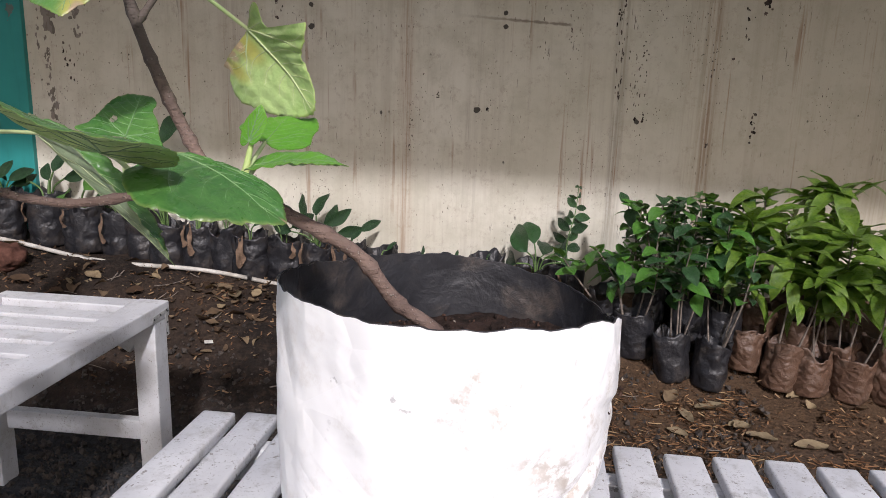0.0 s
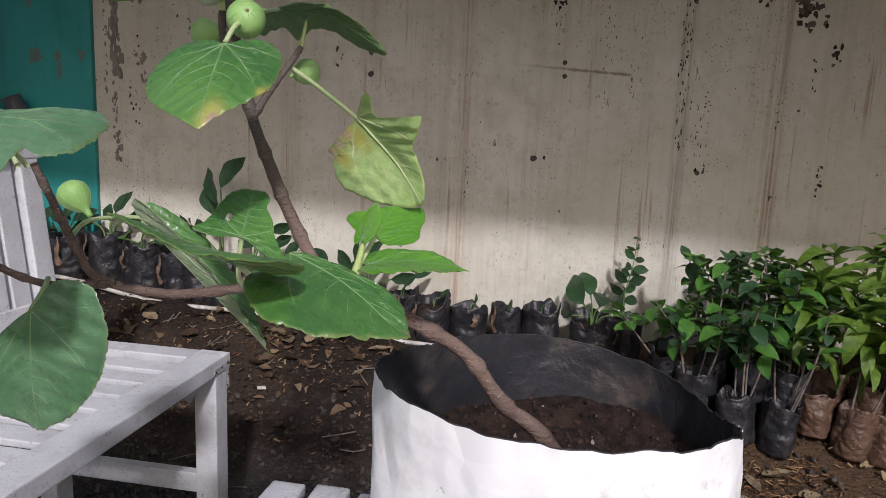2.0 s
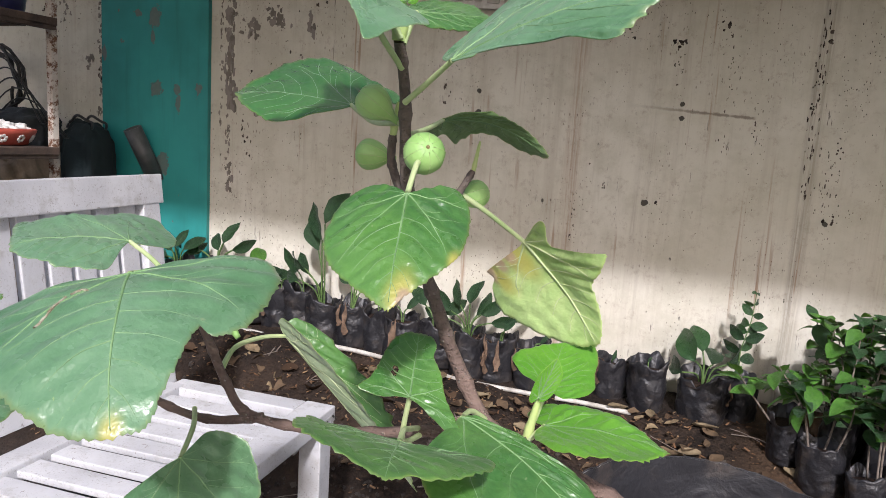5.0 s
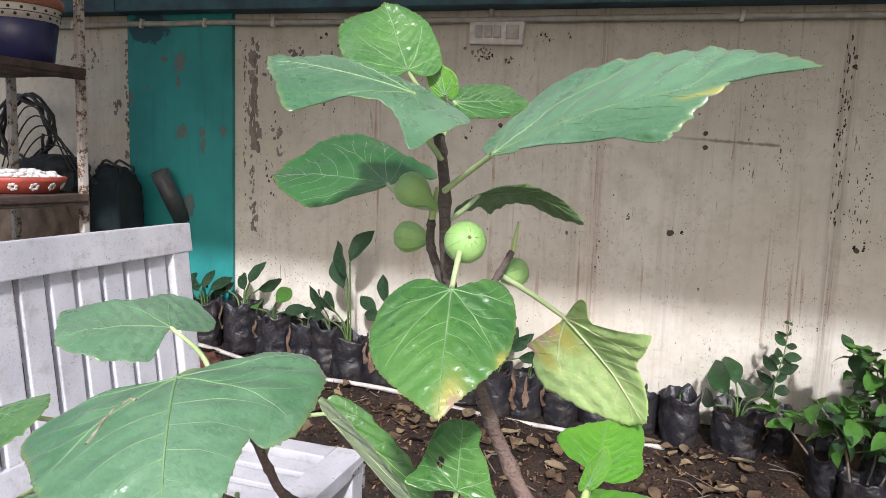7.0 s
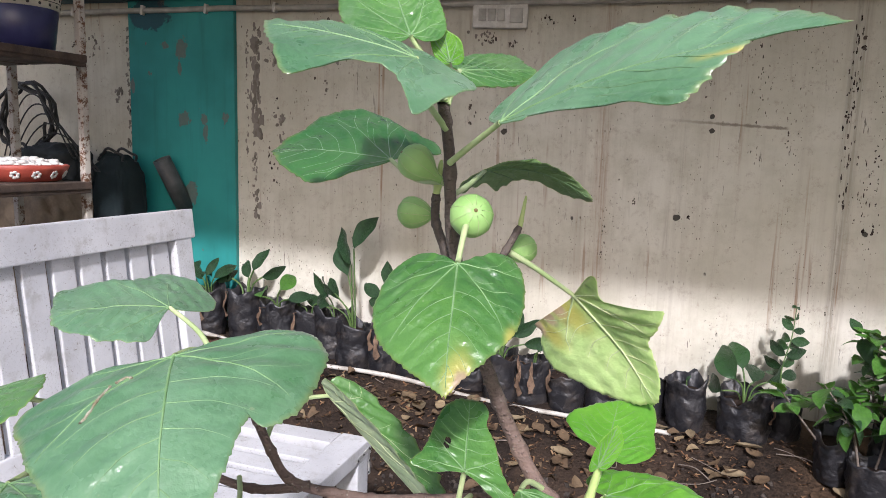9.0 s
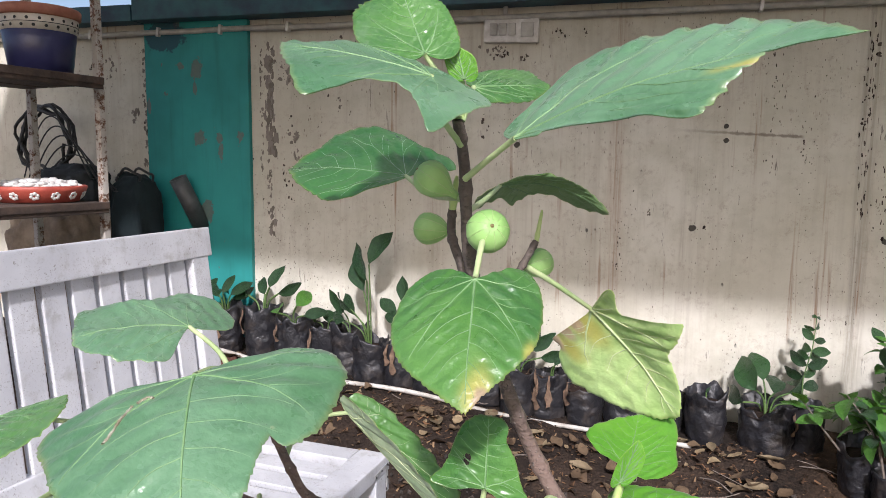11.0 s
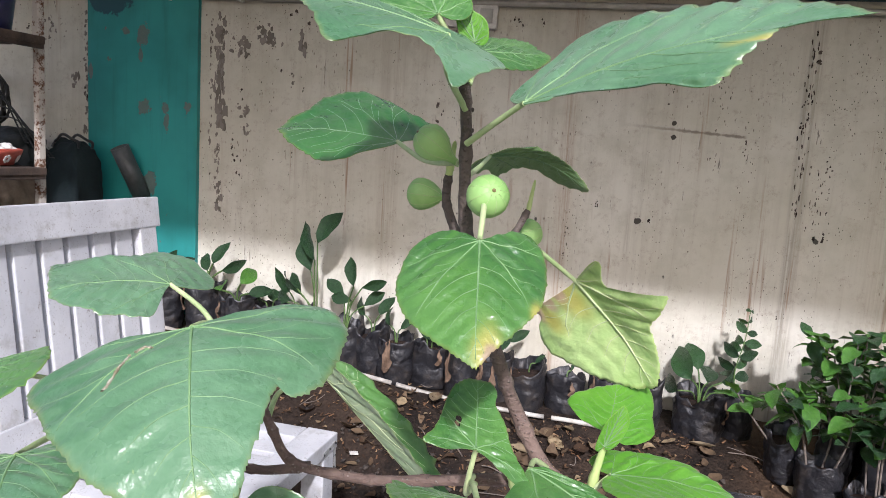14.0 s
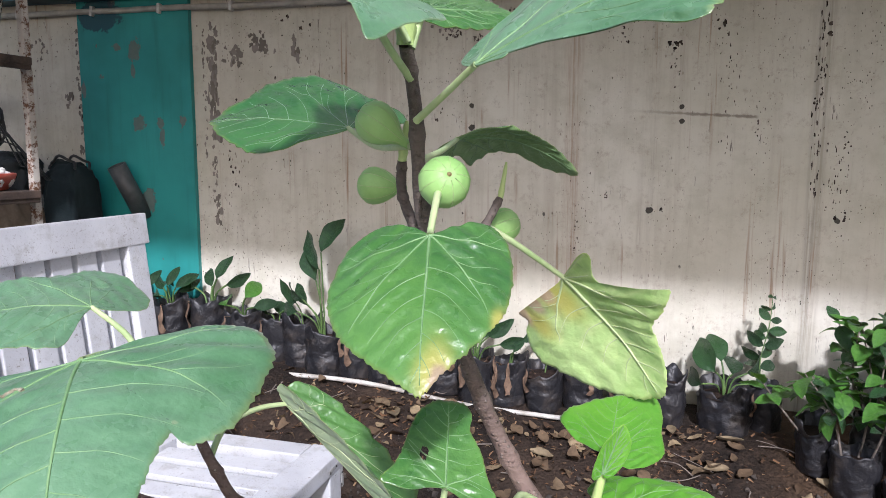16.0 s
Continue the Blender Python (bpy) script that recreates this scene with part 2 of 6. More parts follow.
def make_teal():
    k = Mat("teal_paint", 0.55, 0.4)
    col = k.mix(k.ramp(k.noise(2.2, 4), 0.3, 0.7), (0.014, 0.19, 0.182), (0.026, 0.29, 0.272))
    col = k.mix(k.ramp(k.noise(1.0, 5, 0.6, k.place((25, 25, 2))), 0.5, 0.8, 0, 0.35), col, (0.01, 0.11, 0.11))
    pn = k.noise(1.0, 5, 0.6, k.place((9, 9, 6)))
    peel = k.ramp(pn, 0.665, 0.68)
    x, z = k.axis(0), k.axis(2)
    rag = k.math("MULTIPLY", k.math("SUBTRACT", k.noise(34, 4, 0.65), 0.5), 2.2)
    for px, pz, rx, rz in ((-1.962, 1.765, 0.036, 0.060), (-2.050, 1.786, 0.028, 0.018), (-1.971, 1.68, 0.014, 0.034), (-1.954, 1.441, 0.032, 0.045), (-1.848, 1.43, 0.024, 0.030), (-1.838, 1.375, 0.018, 0.050), (-2.235, 1.60, 0.012, 0.05), (-1.925, 1.075, 0.040, 0.060)):
        e = k.math("SQRT", k.math("ADD", k.math("POWER", k.math("DIVIDE", k.math("SUBTRACT", x, px), rx), 2), k.math("POWER", k.math("DIVIDE", k.math("SUBTRACT", z, pz), rz), 2)))
        peel = k.math("MAXIMUM", peel, k.ramp(k.math("ADD", e, rag), 0.75, 0.9, 1, 0))
    col = k.mix(k.math("MULTIPLY", peel, 0.8), col, k.mix(k.noise(50, 3), (0.10, 0.10, 0.095), (0.17, 0.155, 0.14)))
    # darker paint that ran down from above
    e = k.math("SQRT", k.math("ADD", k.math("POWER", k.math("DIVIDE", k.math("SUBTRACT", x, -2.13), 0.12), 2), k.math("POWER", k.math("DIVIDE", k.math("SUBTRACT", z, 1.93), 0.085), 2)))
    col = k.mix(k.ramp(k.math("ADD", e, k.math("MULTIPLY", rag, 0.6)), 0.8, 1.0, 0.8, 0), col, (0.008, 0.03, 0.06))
    k.colour(col)
    return k.bump(k.math("SUBTRACT", k.math("MULTIPLY", k.noise(60), 0.3), peel), 0.4, 0.003).m


def make_soil():
    k = Mat("dark_soil", 0.95, 0.2)
    x, y = k.axis(0), k.axis(1)
    col = k.mix(k.ramp(k.noise(2.5, 5), 0.35, 0.65), (0.016, 0.012, 0.010), (0.044, 0.030, 0.022))
    col = k.mix(k.ramp(k.noise(28, 5, 0.7), 0.45, 0.75, 0, 0.6), col, (0.075, 0.05, 0.034))
    grey = k.math("MULTIPLY", k.ramp(y, 1.3, 1.75, 1, 0), 0.9)
    col = k.mix(grey, col, k.mix(k.noise(60, 4, 0.7), (0.014, 0.015, 0.017), (0.075, 0.078, 0.082)))
    brown = k.math("MULTIPLY", k.ramp(x, 0.6, 1.0), k.ramp(y, 0.9, 1.5))
    col = k.mix(k.math("MULTIPLY", brown, 0.6), col, k.mix(k.noise(45, 4, 0.7), (0.035, 0.02, 0.012), (0.16, 0.095, 0.05)))
    k.colour(col)
    h = k.math("ADD", k.noise(55, 6, 0.7), k.math("MULTIPLY", k.voronoi(70), 0.6))
    return k.bump(h, 0.9, 0.012).m


def make_white_wood(name="worn_white_paint_on_wood", white=1.0, wear=0.0):
    k = Mat(name, 0.5, 0.4)
    rnd = k.random()
    off = k.n("ShaderNodeVectorMath")
    off.operation = "ADD"
    k.link(k.co.outputs["Object"], off.inputs[0])
    cx = k.t.nodes.new("ShaderNodeCombineXYZ")
    k.link(k.math("MULTIPLY", rnd, 30), cx.inputs[0])
    k.link(cx.outputs[0], off.inputs[1])
    v = off.outputs[0]
    col = k.mix(k.ramp(k.noise(5, 4, 0.6, v), 0.3, 0.7), [c * white for c in (0.50, 0.505, 0.525)], [c * white for c in (0.63, 0.635, 0.65)])
    dirt = k.ramp(k.noise(14, 6, 0.75, v), 0.50, 0.70, 0, 0.6)
    col = k.mix(dirt, col, (0.33, 0.32, 0.30))
    chip = k.ramp(k.noise(70, 4, 0.7, v), 0.67 - wear, 0.71 - wear, 0, 0.8)
    col = k.mix(chip, col, (0.22, 0.20, 0.18))
    grime = k.math("MULTIPLY", k.ramp(k.noise(210, 4, 0.7, v), 0.55, 0.68), k.ramp(k.noise(9, 4, 0.7, v), 0.42 - wear, 0.62 - wear, 0, 0.75))
    col = k.mix(grime, col, (0.24, 0.225, 0.20))
    k.colour(col)
    return k.bump(k.math("ADD", k.noise(90, 4, 0.6, v), k.math("MULTIPLY", chip, -1.0)), 0.25, 0.003).m


def make_bag_white():
    k = Mat("white_woven_plastic", 0.38, 0.5)
    col = k.mix(k.ramp(k.noise(6, 4), 0.35, 0.7), (0.88, 0.88, 0.87), (0.92, 0.92, 0.915))
    x = k.axis(0)
    dirtz = k.math("MULTIPLY", k.ramp(k.noise(9, 6, 0.78), 0.50, 0.70), k.ramp(x, 0.0, 0.17, 0.3, 0.9))
    col = k.mix(dirtz, col, (0.45, 0.37, 0.29))
    z = k.axis(2)
    rag = k.math("MULTIPLY", k.math("SUBTRACT", k.noise(22, 5, 0.7), 0.5), 0.16)
    for sx, sz, wide, amt in ((0.030, 0.272, 0.045, 0.7), (0.155, 0.16, 0.075, 0.7), (0.09, 0.20, 0.06, 0.6), (0.06, 0.11, 0.06, 0.5), (0.17, 0.26, 0.04, 0.65)):
        dd = k.math("SQRT", k.math("ADD", k.math("POWER", k.math("SUBTRACT", x, sx), 2), k.math("POWER", k.math("SUBTRACT", z, sz), 2)))
        col = k.mix(k.math("MULTIPLY", k.ramp(k.math("ADD", dd, rag), 0.0, wide, amt, 0), k.ramp(k.noise(60, 4, 0.7), 0.4, 0.6)), col, (0.36, 0.29, 0.22))
    spot = k.math("MULTIPLY", k.ramp(k.noise(46, 4, 0.6), 0.64, 0.70), k.ramp(k.noise(7, 2), 0.46, 0.6))
    col = k.mix(k.math("MULTIPLY", spot, 0.45), col, (0.16, 0.15, 0.15))
    k.colour(col)
    return k.bump(k.math("ADD", k.noise(11, 3, 0.5, dist=0.3), k.math("MULTIPLY", k.voronoi(9, feature="DISTANCE_TO_EDGE"), 0.9)), 0.42, 0.02).m


def make_black_plastic(name, base=(0.017, 0.017, 0.020), dust=0.45, rough=0.36, crumple=0.8):
    k = Mat(name, rough, 0.5)
    d = k.ramp(k.noise(13, 6, 0.7), 0.48, 0.75, 0, dust)
    k.colour(k.mix(d, base, (0.12, 0.095, 0.075)))
    return k.bump(k.math("ADD", k.noise(24, 5, 0.58, dist=0.35), k.math("MULTIPLY", k.voronoi(30, feature="DISTANCE_TO_EDGE"), crumple)), 0.55 + 0.35 * crumple, 0.012).m


def make_leaf(name, dark, light, spec=0.5, rough=0.42, through=0.22, vein_scale=125.0, age=True, halo=0.2, sheen=0.15, relief=1.0):
    k = Mat(name, rough, spec)
    col = k.mix(k.ramp(k.noise(9, 5, 0.6), 0.34, 0.66), dark, light)
    col = k.mix(k.ramp(k.noise(60, 4, 0.7), 0.45, 0.8, 0, 0.35), col, (light[0] * 1.35, light[1] * 1.2, light[2] * 1.3))
    cell = k.voronoi(vein_scale, feature="DISTANCE_TO_EDGE")
    a = k.attr("age")
    s = k.t.nodes.new("ShaderNodeSeparateColor")
    k.link(a, s.inputs[0])
    n = k.noise(28, 4, 0.6)
    near = k.math("MULTIPLY", s.outputs[2], k.ramp(n, 0.2, 0.6, 0.6, 1))
    col = k.mix(k.math("MULTIPLY", near, halo), col, (light[0] * 1.7 + 0.04, light[1] * 1.35 + 0.04, light[2] * 1.7 + 0.03))
    # net of the finest veins
    col = k.mix(k.ramp(cell, 0.0, 0.12, 0.10 if age else 0.03, 0), col, (light[0] * 1.5 + 0.03, light[1] * 1.3 + 0.03, light[2] * 1.5 + 0.02))
    if age:
        yel = k.ramp(k.math("ADD", s.outputs[0], k.math("MULTIPLY", k.math("SUBTRACT", n, 0.5), 0.5)), 0.15, 1.0)
        brn = k.ramp(k.math("ADD", s.outputs[1], k.math("MULTIPLY", k.math("SUBTRACT", n, 0.5), 0.8)), 0.4, 0.75)
        col = k.mix(yel, col, (0.44, 0.42, 0.10))
        col = k.mix(brn, col, (0.42, 0.31, 0.19))
        # pale dust and dried drops
        dust = k.math("MULTIPLY", k.ramp(k.noise(17, 4, 0.6), 0.55, 0.75, 0, 0.16), k.ramp(k.noise(110, 3, 0.6), 0.35, 0.6))
        col = k.mix(dust, col, (0.40, 0.46, 0.36))
    spot = k.ramp(k.noise(85, 2, 0.5), 0.74, 0.77, 0, 0.45 if age else 0.1)
    col = k.mix(spot, col, (0.35, 0.38, 0.22))
    k.colour(col)
    k.rough(k.ramp(k.noise(24, 4, 0.6), 0.35, 0.65, rough * 0.75, rough * 1.25))
    k.b.inputs["Sheen Weight"].default_value = sheen
    k.b.inputs["Sheen Roughness"].default_value = 0.45
    k.bump(k.math("ADD", k.math("MULTIPLY", k.ramp(cell, 0.0, 0.5), 0.22), k.math("ADD", k.math("MULTIPLY", k.noise(150, 3, 0.6), 0.7), k.math("MULTIPLY", k.noise(40, 3), 2.2))), 0.62 * relief, 0.002)
    return k.translucent(k.mix(0.5, col, (0.25, 0.45, 0.05)), through).m


def make_plain(name, lo, hi, scale=12, rough=0.6, metal=0.0, bump=0.3, spec=0.5, vary=0.0):
    k = Mat(name, rough, spec, metal)
    col = k.mix(k.ramp(k.noise(scale, 5, 0.65), 0.3, 0.7), lo, hi)
    if vary:
        col = k.mix(k.math("MULTIPLY", k.random(), vary), col, (hi[0] * 1.5, hi[1] * 1.4, hi[2] * 1.2))
    k.colour(col)
    return k.bump(k.noise(scale * 6, 4, 0.6), bump, 0.004).m


def make_litter():
    k = Mat("dead_leaves", 0.8, 0.25)
    i = k.island()
    col = k.mix(k.ramp(i, 0.0, 0.5), (0.05, 0.028, 0.016), (0.135, 0.092, 0.055))
    col = k.mix(k.ramp(i, 0.6, 1.0), col, (0.27, 0.205, 0.12))
    col = k.mix(k.ramp(k.noise(45, 4), 0.4, 0.75, 0, 0.6), col, (0.055, 0.035, 0.022))
    k.colour(col)
    return k.bump(k.noise(90, 4), 0.4, 0.004).m


def make_bark():
    k = Mat("fig_bark", 0.7, 0.35)
    col = k.mix(k.ramp(k.noise(16, 5), 0.3, 0.7), (0.11, 0.072, 0.058), (0.21, 0.145, 0.117))
    ring = k.noise(1.0, 3, 0.6, k.place((40, 40, 200)))
    col = k.mix(k.ramp(ring, 0.5, 0.75, 0, 0.4), col, (0.22, 0.175, 0.145))
    dot = k.ramp(k.voronoi(230), 0.12, 0.3, 1, 0)
    col = k.mix(k.math("MULTIPLY", dot, k.ramp(k.noise(50, 3), 0.45, 0.6, 0, 0.7)), col, (0.34, 0.29, 0.245))
    z = k.axis(2)
    grey = k.ramp(z, 1.06, 1.2, 0, 0.7)
    col = k.mix(grey, col, k.mix(k.noise(60, 4), (0.055, 0.048, 0.04), (0.14, 0.12, 0.10)))
    k.colour(col)
    return k.bump(k.math("ADD", k.math("ADD", ring, k.math("MULTIPLY", dot, 0.35)), k.noise(90, 5, 0.7)), 0.9, 0.003).m


def make_rust():
    k = Mat("rusted_white_steel", 0.7, 0.4)
    f = k.ramp(k.noise(34, 6, 0.75), 0.50, 0.60)
    k.colour(k.mix(f, k.mix(k.noise(30), (0.42, 0.38, 0.33), (0.55, 0.51, 0.46)), k.mix(k.noise(70, 4), (0.07, 0.035, 0.02), (0.20, 0.09, 0.045))))
    return k.bump(f, 0.5, 0.003).m


TABLEWOOD = make_white_wood("whiter_worn_paint", 1.2, 0.05)
WALL, TEAL, SOIL, WOOD, BAGW = make_wall_paint(), make_teal(), make_soil(), make_white_wood(white=0.98, wear=0.03), make_bag_white()
LINING = make_black_plastic("black_bag_lining", (0.022, 0.022, 0.025), 0.8, 0.55, 0.0)
POLY = make_black_plastic("black_polythene", crumple=0.35, rough=0.42)
POLYBROWN = make_black_plastic("mud_stained_polythene", (0.10, 0.055, 0.035), 0.6, 0.5)
LEAF_UP = make_leaf("fig_leaf_upper", (0.040, 0.145, 0.032), (0.105, 0.265, 0.055), rough=0.30, spec=0.8, sheen=0.08)
# paler, bluer copy of the upper side: sky sheen put into the colour
LEAF_SKYSHEEN = make_leaf("sky_sheen_fig_leaf", (0.072, 0.195, 0.080), (0.150, 0.305, 0.158), rough=0.31, spec=0.9, sheen=0.18, relief=0.8)
LEAF_GLOSS = make_leaf("glossy_fig_leaf", (0.022, 0.11, 0.025), (0.055, 0.19, 0.045), rough=0.16, spec=1.0, sheen=0.1)
LEAF_LO = make_leaf("fig_leaf_underside", (0.17, 0.29, 0.11), (0.24, 0.37, 0.17), rough=0.65, spec=0.25, through=0.24)
LEAF_FELT = make_leaf("felted_leaf_underside", (0.25, 0.35, 0.19), (0.36, 0.45, 0.28), rough=0.7, spec=0.2)
LEAF_YOUNG = make_leaf("young_fig_leaf", (0.10, 0.33, 0.025), (0.16, 0.42, 0.04), through=0.3)
LEAF_OLD_BACKLIT = make_leaf("yellowing_and_backlit_leaf", (0.33, 0.51, 0.155), (0.46, 0.63, 0.25), rough=0.6, spec=0.3, through=0.2, halo=0.6)
VEIN = make_plain("pale_vein", (0.13, 0.26, 0.095), (0.215, 0.36, 0.16), 40, 0.45)
OLDVEIN = make_plain("yellow_vein", (0.36, 0.46, 0.22), (0.50, 0.58, 0.32), 40, 0.5)
DIRTPVC = make_plain("dirty_white_pipe", (0.30, 0.27, 0.23), (0.60, 0.58, 0.53), 16, 0.6)
SCAR = make_plain("dry_scar", (0.16, 0.13, 0.07), (0.42, 0.40, 0.30), 160, 0.8)
PETIOLE = make_plain("petiole_green", (0.34, 0.45, 0.19), (0.50, 0.58, 0.30), 25, 0.5)
SPROUT = make_plain("sprout_green", (0.34, 0.48, 0.15), (0.48, 0.58, 0.22), 25, 0.5)
FIG = make_plain("unripe_fig_skin", (0.22, 0.42, 0.11), (0.33, 0.54, 0.18), 22, 0.5, bump=0.15)
FIGEYE = make_plain("fig_eye", (0.16, 0.11, 0.05), (0.30, 0.26, 0.10), 60, 0.7)
def make_mould():
    k = Mat("wall_mould", 0.9, 0.15)
    k.colour(k.mix(k.island(), (0.022, 0.017, 0.015), (0.12, 0.095, 0.08)))
    return k.m


MOULD = make_mould()


def make_flake():
    k = Mat("bare_plaster", 0.9, 0.15)
    k.colour(k.mix(k.island(), k.mix(k.noise(60, 4), (0.14, 0.12, 0.10), (0.20, 0.175, 0.15)), (0.27, 0.24, 0.21)))
    return k.m


FLAKE = make_flake()
BARK, LITTER, RUST = make_bark(), make_litter(), make_rust()


def make_crumb():
    k = Mat("soil_crumb", 0.95, 0.15)
    i = k.island()
    col = k.mix(k.ramp(i, 0.0, 0.85), (0.012, 0.009, 0.008), (0.075, 0.042, 0.030))
    k.colour(k.mix(k.ramp(i, 0.95, 0.97), col, (0.30, 0.26, 0.21)))
    return k.m


CRUMB = make_crumb()
POTSOIL = make_plain("potting_soil", (0.014, 0.010, 0.008), (0.05, 0.030, 0.023), 50, 0.95, bump=1.0, spec=0.2)
MANGO = make_leaf("mango_leaf", (0.062, 0.135, 0.013), (0.145, 0.24, 0.028), rough=0.34, through=0.25, vein_scale=30, age=False, sheen=0.05)
DEEP = make_leaf("dark_seedling_leaf", (0.012, 0.05, 0.015), (0.026, 0.085, 0.024), rough=0.36, through=0.15, vein_scale=40, age=False, sheen=0.05)
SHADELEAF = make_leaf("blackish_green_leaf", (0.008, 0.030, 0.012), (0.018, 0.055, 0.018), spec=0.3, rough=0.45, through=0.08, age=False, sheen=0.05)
BRIGHT = make_leaf("bright_seedling_leaf", (0.045, 0.16, 0.02), (0.085, 0.235, 0.03), rough=0.36, through=0.25, vein_scale=40, age=False, sheen=0.05)
TWIG = make_plain("grey_twig", (0.10, 0.08, 0.065), (0.22, 0.185, 0.155), 40, 0.8)
PVC = make_plain("dirty_white_pvc", (0.50, 0.47, 0.42), (0.72, 0.70, 0.66), 20, 0.4)
CONDUIT = make_plain("painted_conduit", (0.34, 0.32, 0.28), (0.48, 0.46, 0.41), 20, 0.5)


# sheet of the added, unseen canopy; translucent so that the upper wall brightens
def make_sheet():
    k = Mat("milky_added_sheet", 0.5, 0.4)
    col = k.mix(k.ramp(k.noise(3, 5), 0.3, 0.7), (0.68, 0.68, 0.66), (0.80, 0.80, 0.79))
    k.colour(col)
    k.bump(k.noise(20, 4), 0.2, 0.004)
    return k.translucent(col, 0.54).m


SHEET = make_sheet()
BEAMPAINT = make_plain("weathered_navy_paint", (0.03, 0.05, 0.08), (0.04, 0.13, 0.15), 6, 0.6)
POTBLUE = make_plain("blue_glaze", (0.018, 0.02, 0.07), (0.03, 0.032, 0.10), 8, 0.3)
POTCREAM = make_plain("cream_glaze", (0.5, 0.46, 0.38), (0.62, 0.58, 0.5), 12, 0.4)
TERRA = make_plain("terracotta", (0.28, 0.10, 0.06), (0.40, 0.16, 0.10), 14, 0.6)
RED = make_plain("red_paint", (0.33, 0.05, 0.035), (0.45, 0.09, 0.06), 14, 0.5)
PEBBLE = make_plain("white_pebble", (0.55, 0.53, 0.5), (0.72, 0.7, 0.67), 30, 0.6)
HOSE = make_plain("black_hose", (0.012, 0.012, 0.012), (0.04, 0.038, 0.036), 20, 0.5)
SACK = make_plain("brown_sack", (0.15, 0.11, 0.075), (0.29, 0.225, 0.16), 9, 0.85, bump=0.6)
DARKSACK = make_plain("dark_cloth", (0.012, 0.016, 0.018), (0.03, 0.035, 0.037), 9, 0.8, bump=0.6)
TEALBAG = make_plain("dark_green_bag", (0.004, 0.010, 0.012), (0.007, 0.018, 0.02), 8, 0.9, bump=0.6)
PLATE = make_plain("dull_steel", (0.30, 0.30, 0.29), (0.46, 0.46, 0.45), 60, 0.5)
GREYPVC = make_plain("grey_pvc", (0.045, 0.05, 0.05), (0.085, 0.09, 0.09), 14, 0.45)


# ---- setting ----
WALL_Y = 2.6


def ground_z(x, y):
    return smooth01(1.5, 2.3, y) * (0.262 + 0.115 * min(1.7, max(0.0, -x)))


def make_ground():
    bm = bmesh.new()
    xs = [-30, -12, -6] + [lerp(-3.6, 3.6, i / 200) for i in range(201)] + [6, 12, 30]
    ys = [-30, -12, -5, -2.5] + [lerp(-1.2, 3.0, i / 130) for i in range(131)] + [6, 14, 30]
    grid = []
    for y in ys:
        row = []
        for x in xs:
            z = ground_z(x, min(y, 2.7))
            p = Vector((x, y, 0))
            if abs(x) < 4 and -2 < y < 3:
                z += 0.022 * noise.noise(p * 3.1) + 0.014 * noise.noise(p * 9) + 0.010 * noise.noise(p * 24)
            row.append(bm.verts.new((x, y, z)))
        grid.append(row)
    for r0, r1 in zip(grid, grid[1:]):
        for i in range(len(xs) - 1):
            bm.faces.new((r0[i], r0[i + 1], r1[i + 1], r1[i]))
    return tagged(part("ground", bm, SOIL), "dark damp garden soil strewn with gravel and dead leaves", "ground", kind="structure")


make_ground()

bm = box_bm((9.0, 0.2, 2.6), pose(0.6, WALL_Y + 0.1, 0.7))
wall = part("wall_north", bm, WALL, smooth=False)
tagged(wall, "off-white plastered wall with rust streaks and flaking paint", "wall", kind="structure")

# black mould and flaked spots on the plaster, in clusters
mould_v, mould_f = [], []
mould_rng = random.Random(77)


def spot(x, z, size, store=None, tall=None):
    vs, fs = store or (mould_v, mould_f)
    o, n = len(vs), mould_rng.choice((8, 10, 12))
    if tall is None:
        tall = mould_rng.uniform(0.8, 1.9) if size < 0.016 else mould_rng.uniform(0.8, 1.3)
    ring = []
    for i in range(n):
        a = 2 * math.pi * i / n
        r = size * 0.5 * mould_rng.uniform(0.38, 1.3)
        ring.append((x + math.cos(a) * r, z + math.sin(a) * r * tall))
    vs.extend([(px, WALL_Y + 0.002, pz) for px, pz in ring])
    out = WALL_Y - 0.0008 - 0.0022 * mould_rng.random()
    vs.extend([(x + (px - x) * 0.93, out, z + (pz - z) * 0.93) for px, pz in ring])
    fs.append(tuple(o + n + i for i in range(n)))
    fs.extend([(o + i, o + (i + 1) % n, o + n + (i + 1) % n, o + n + i) for i in range(n)])


def spots(x, z, w, h, count, least, most):
    for i in range(count):
        spot(x + mould_rng.uniform(-0.5, 0.5) * w, z + mould_rng.uniform(-0.5, 0.5) * h, mould_rng.uniform(least, most))


spots(1.467, 1.748, 0.153, 0.230, 26, 0.0153, 0.0383)
spots(1.45, 1.755, 0.07, 0.12, 7, 0.040, 0.065)
for i in range(60):
    spot(0.955 + mould_rng.gauss(0, 0.011), mould_rng.uniform(1.12, 1.88), mould_rng.uniform(0.003, 0.007), None, mould_rng.uniform(2, 6))
for i in range(26):
    spot(0.62 + mould_rng.gauss(0, 0.02), mould_rng.uniform(1.3, 1.8), mould_rng.uniform(0.002, 0.005), None, mould_rng.uniform(2, 5))
for i in range(30):
    spot(1.02 + mould_rng.gauss(0, 0.03), mould_rng.uniform(1.08, 1.35), mould_rng.uniform(0.002, 0.006), None, mould_rng.uniform(2, 5))
spots(1.269, 1.787, 0.056, 0.102, 7, 0.0128, 0.0230)
spots(1.558, 1.568, 0.064, 0.128, 8, 0.0128, 0.0255)
spots(1.493, 1.460, 0.020, 0.153, 6, 0.0064, 0.0128)
spots(0.420, 1.729, 0.056, 0.036, 5, 0.0128, 0.0230)
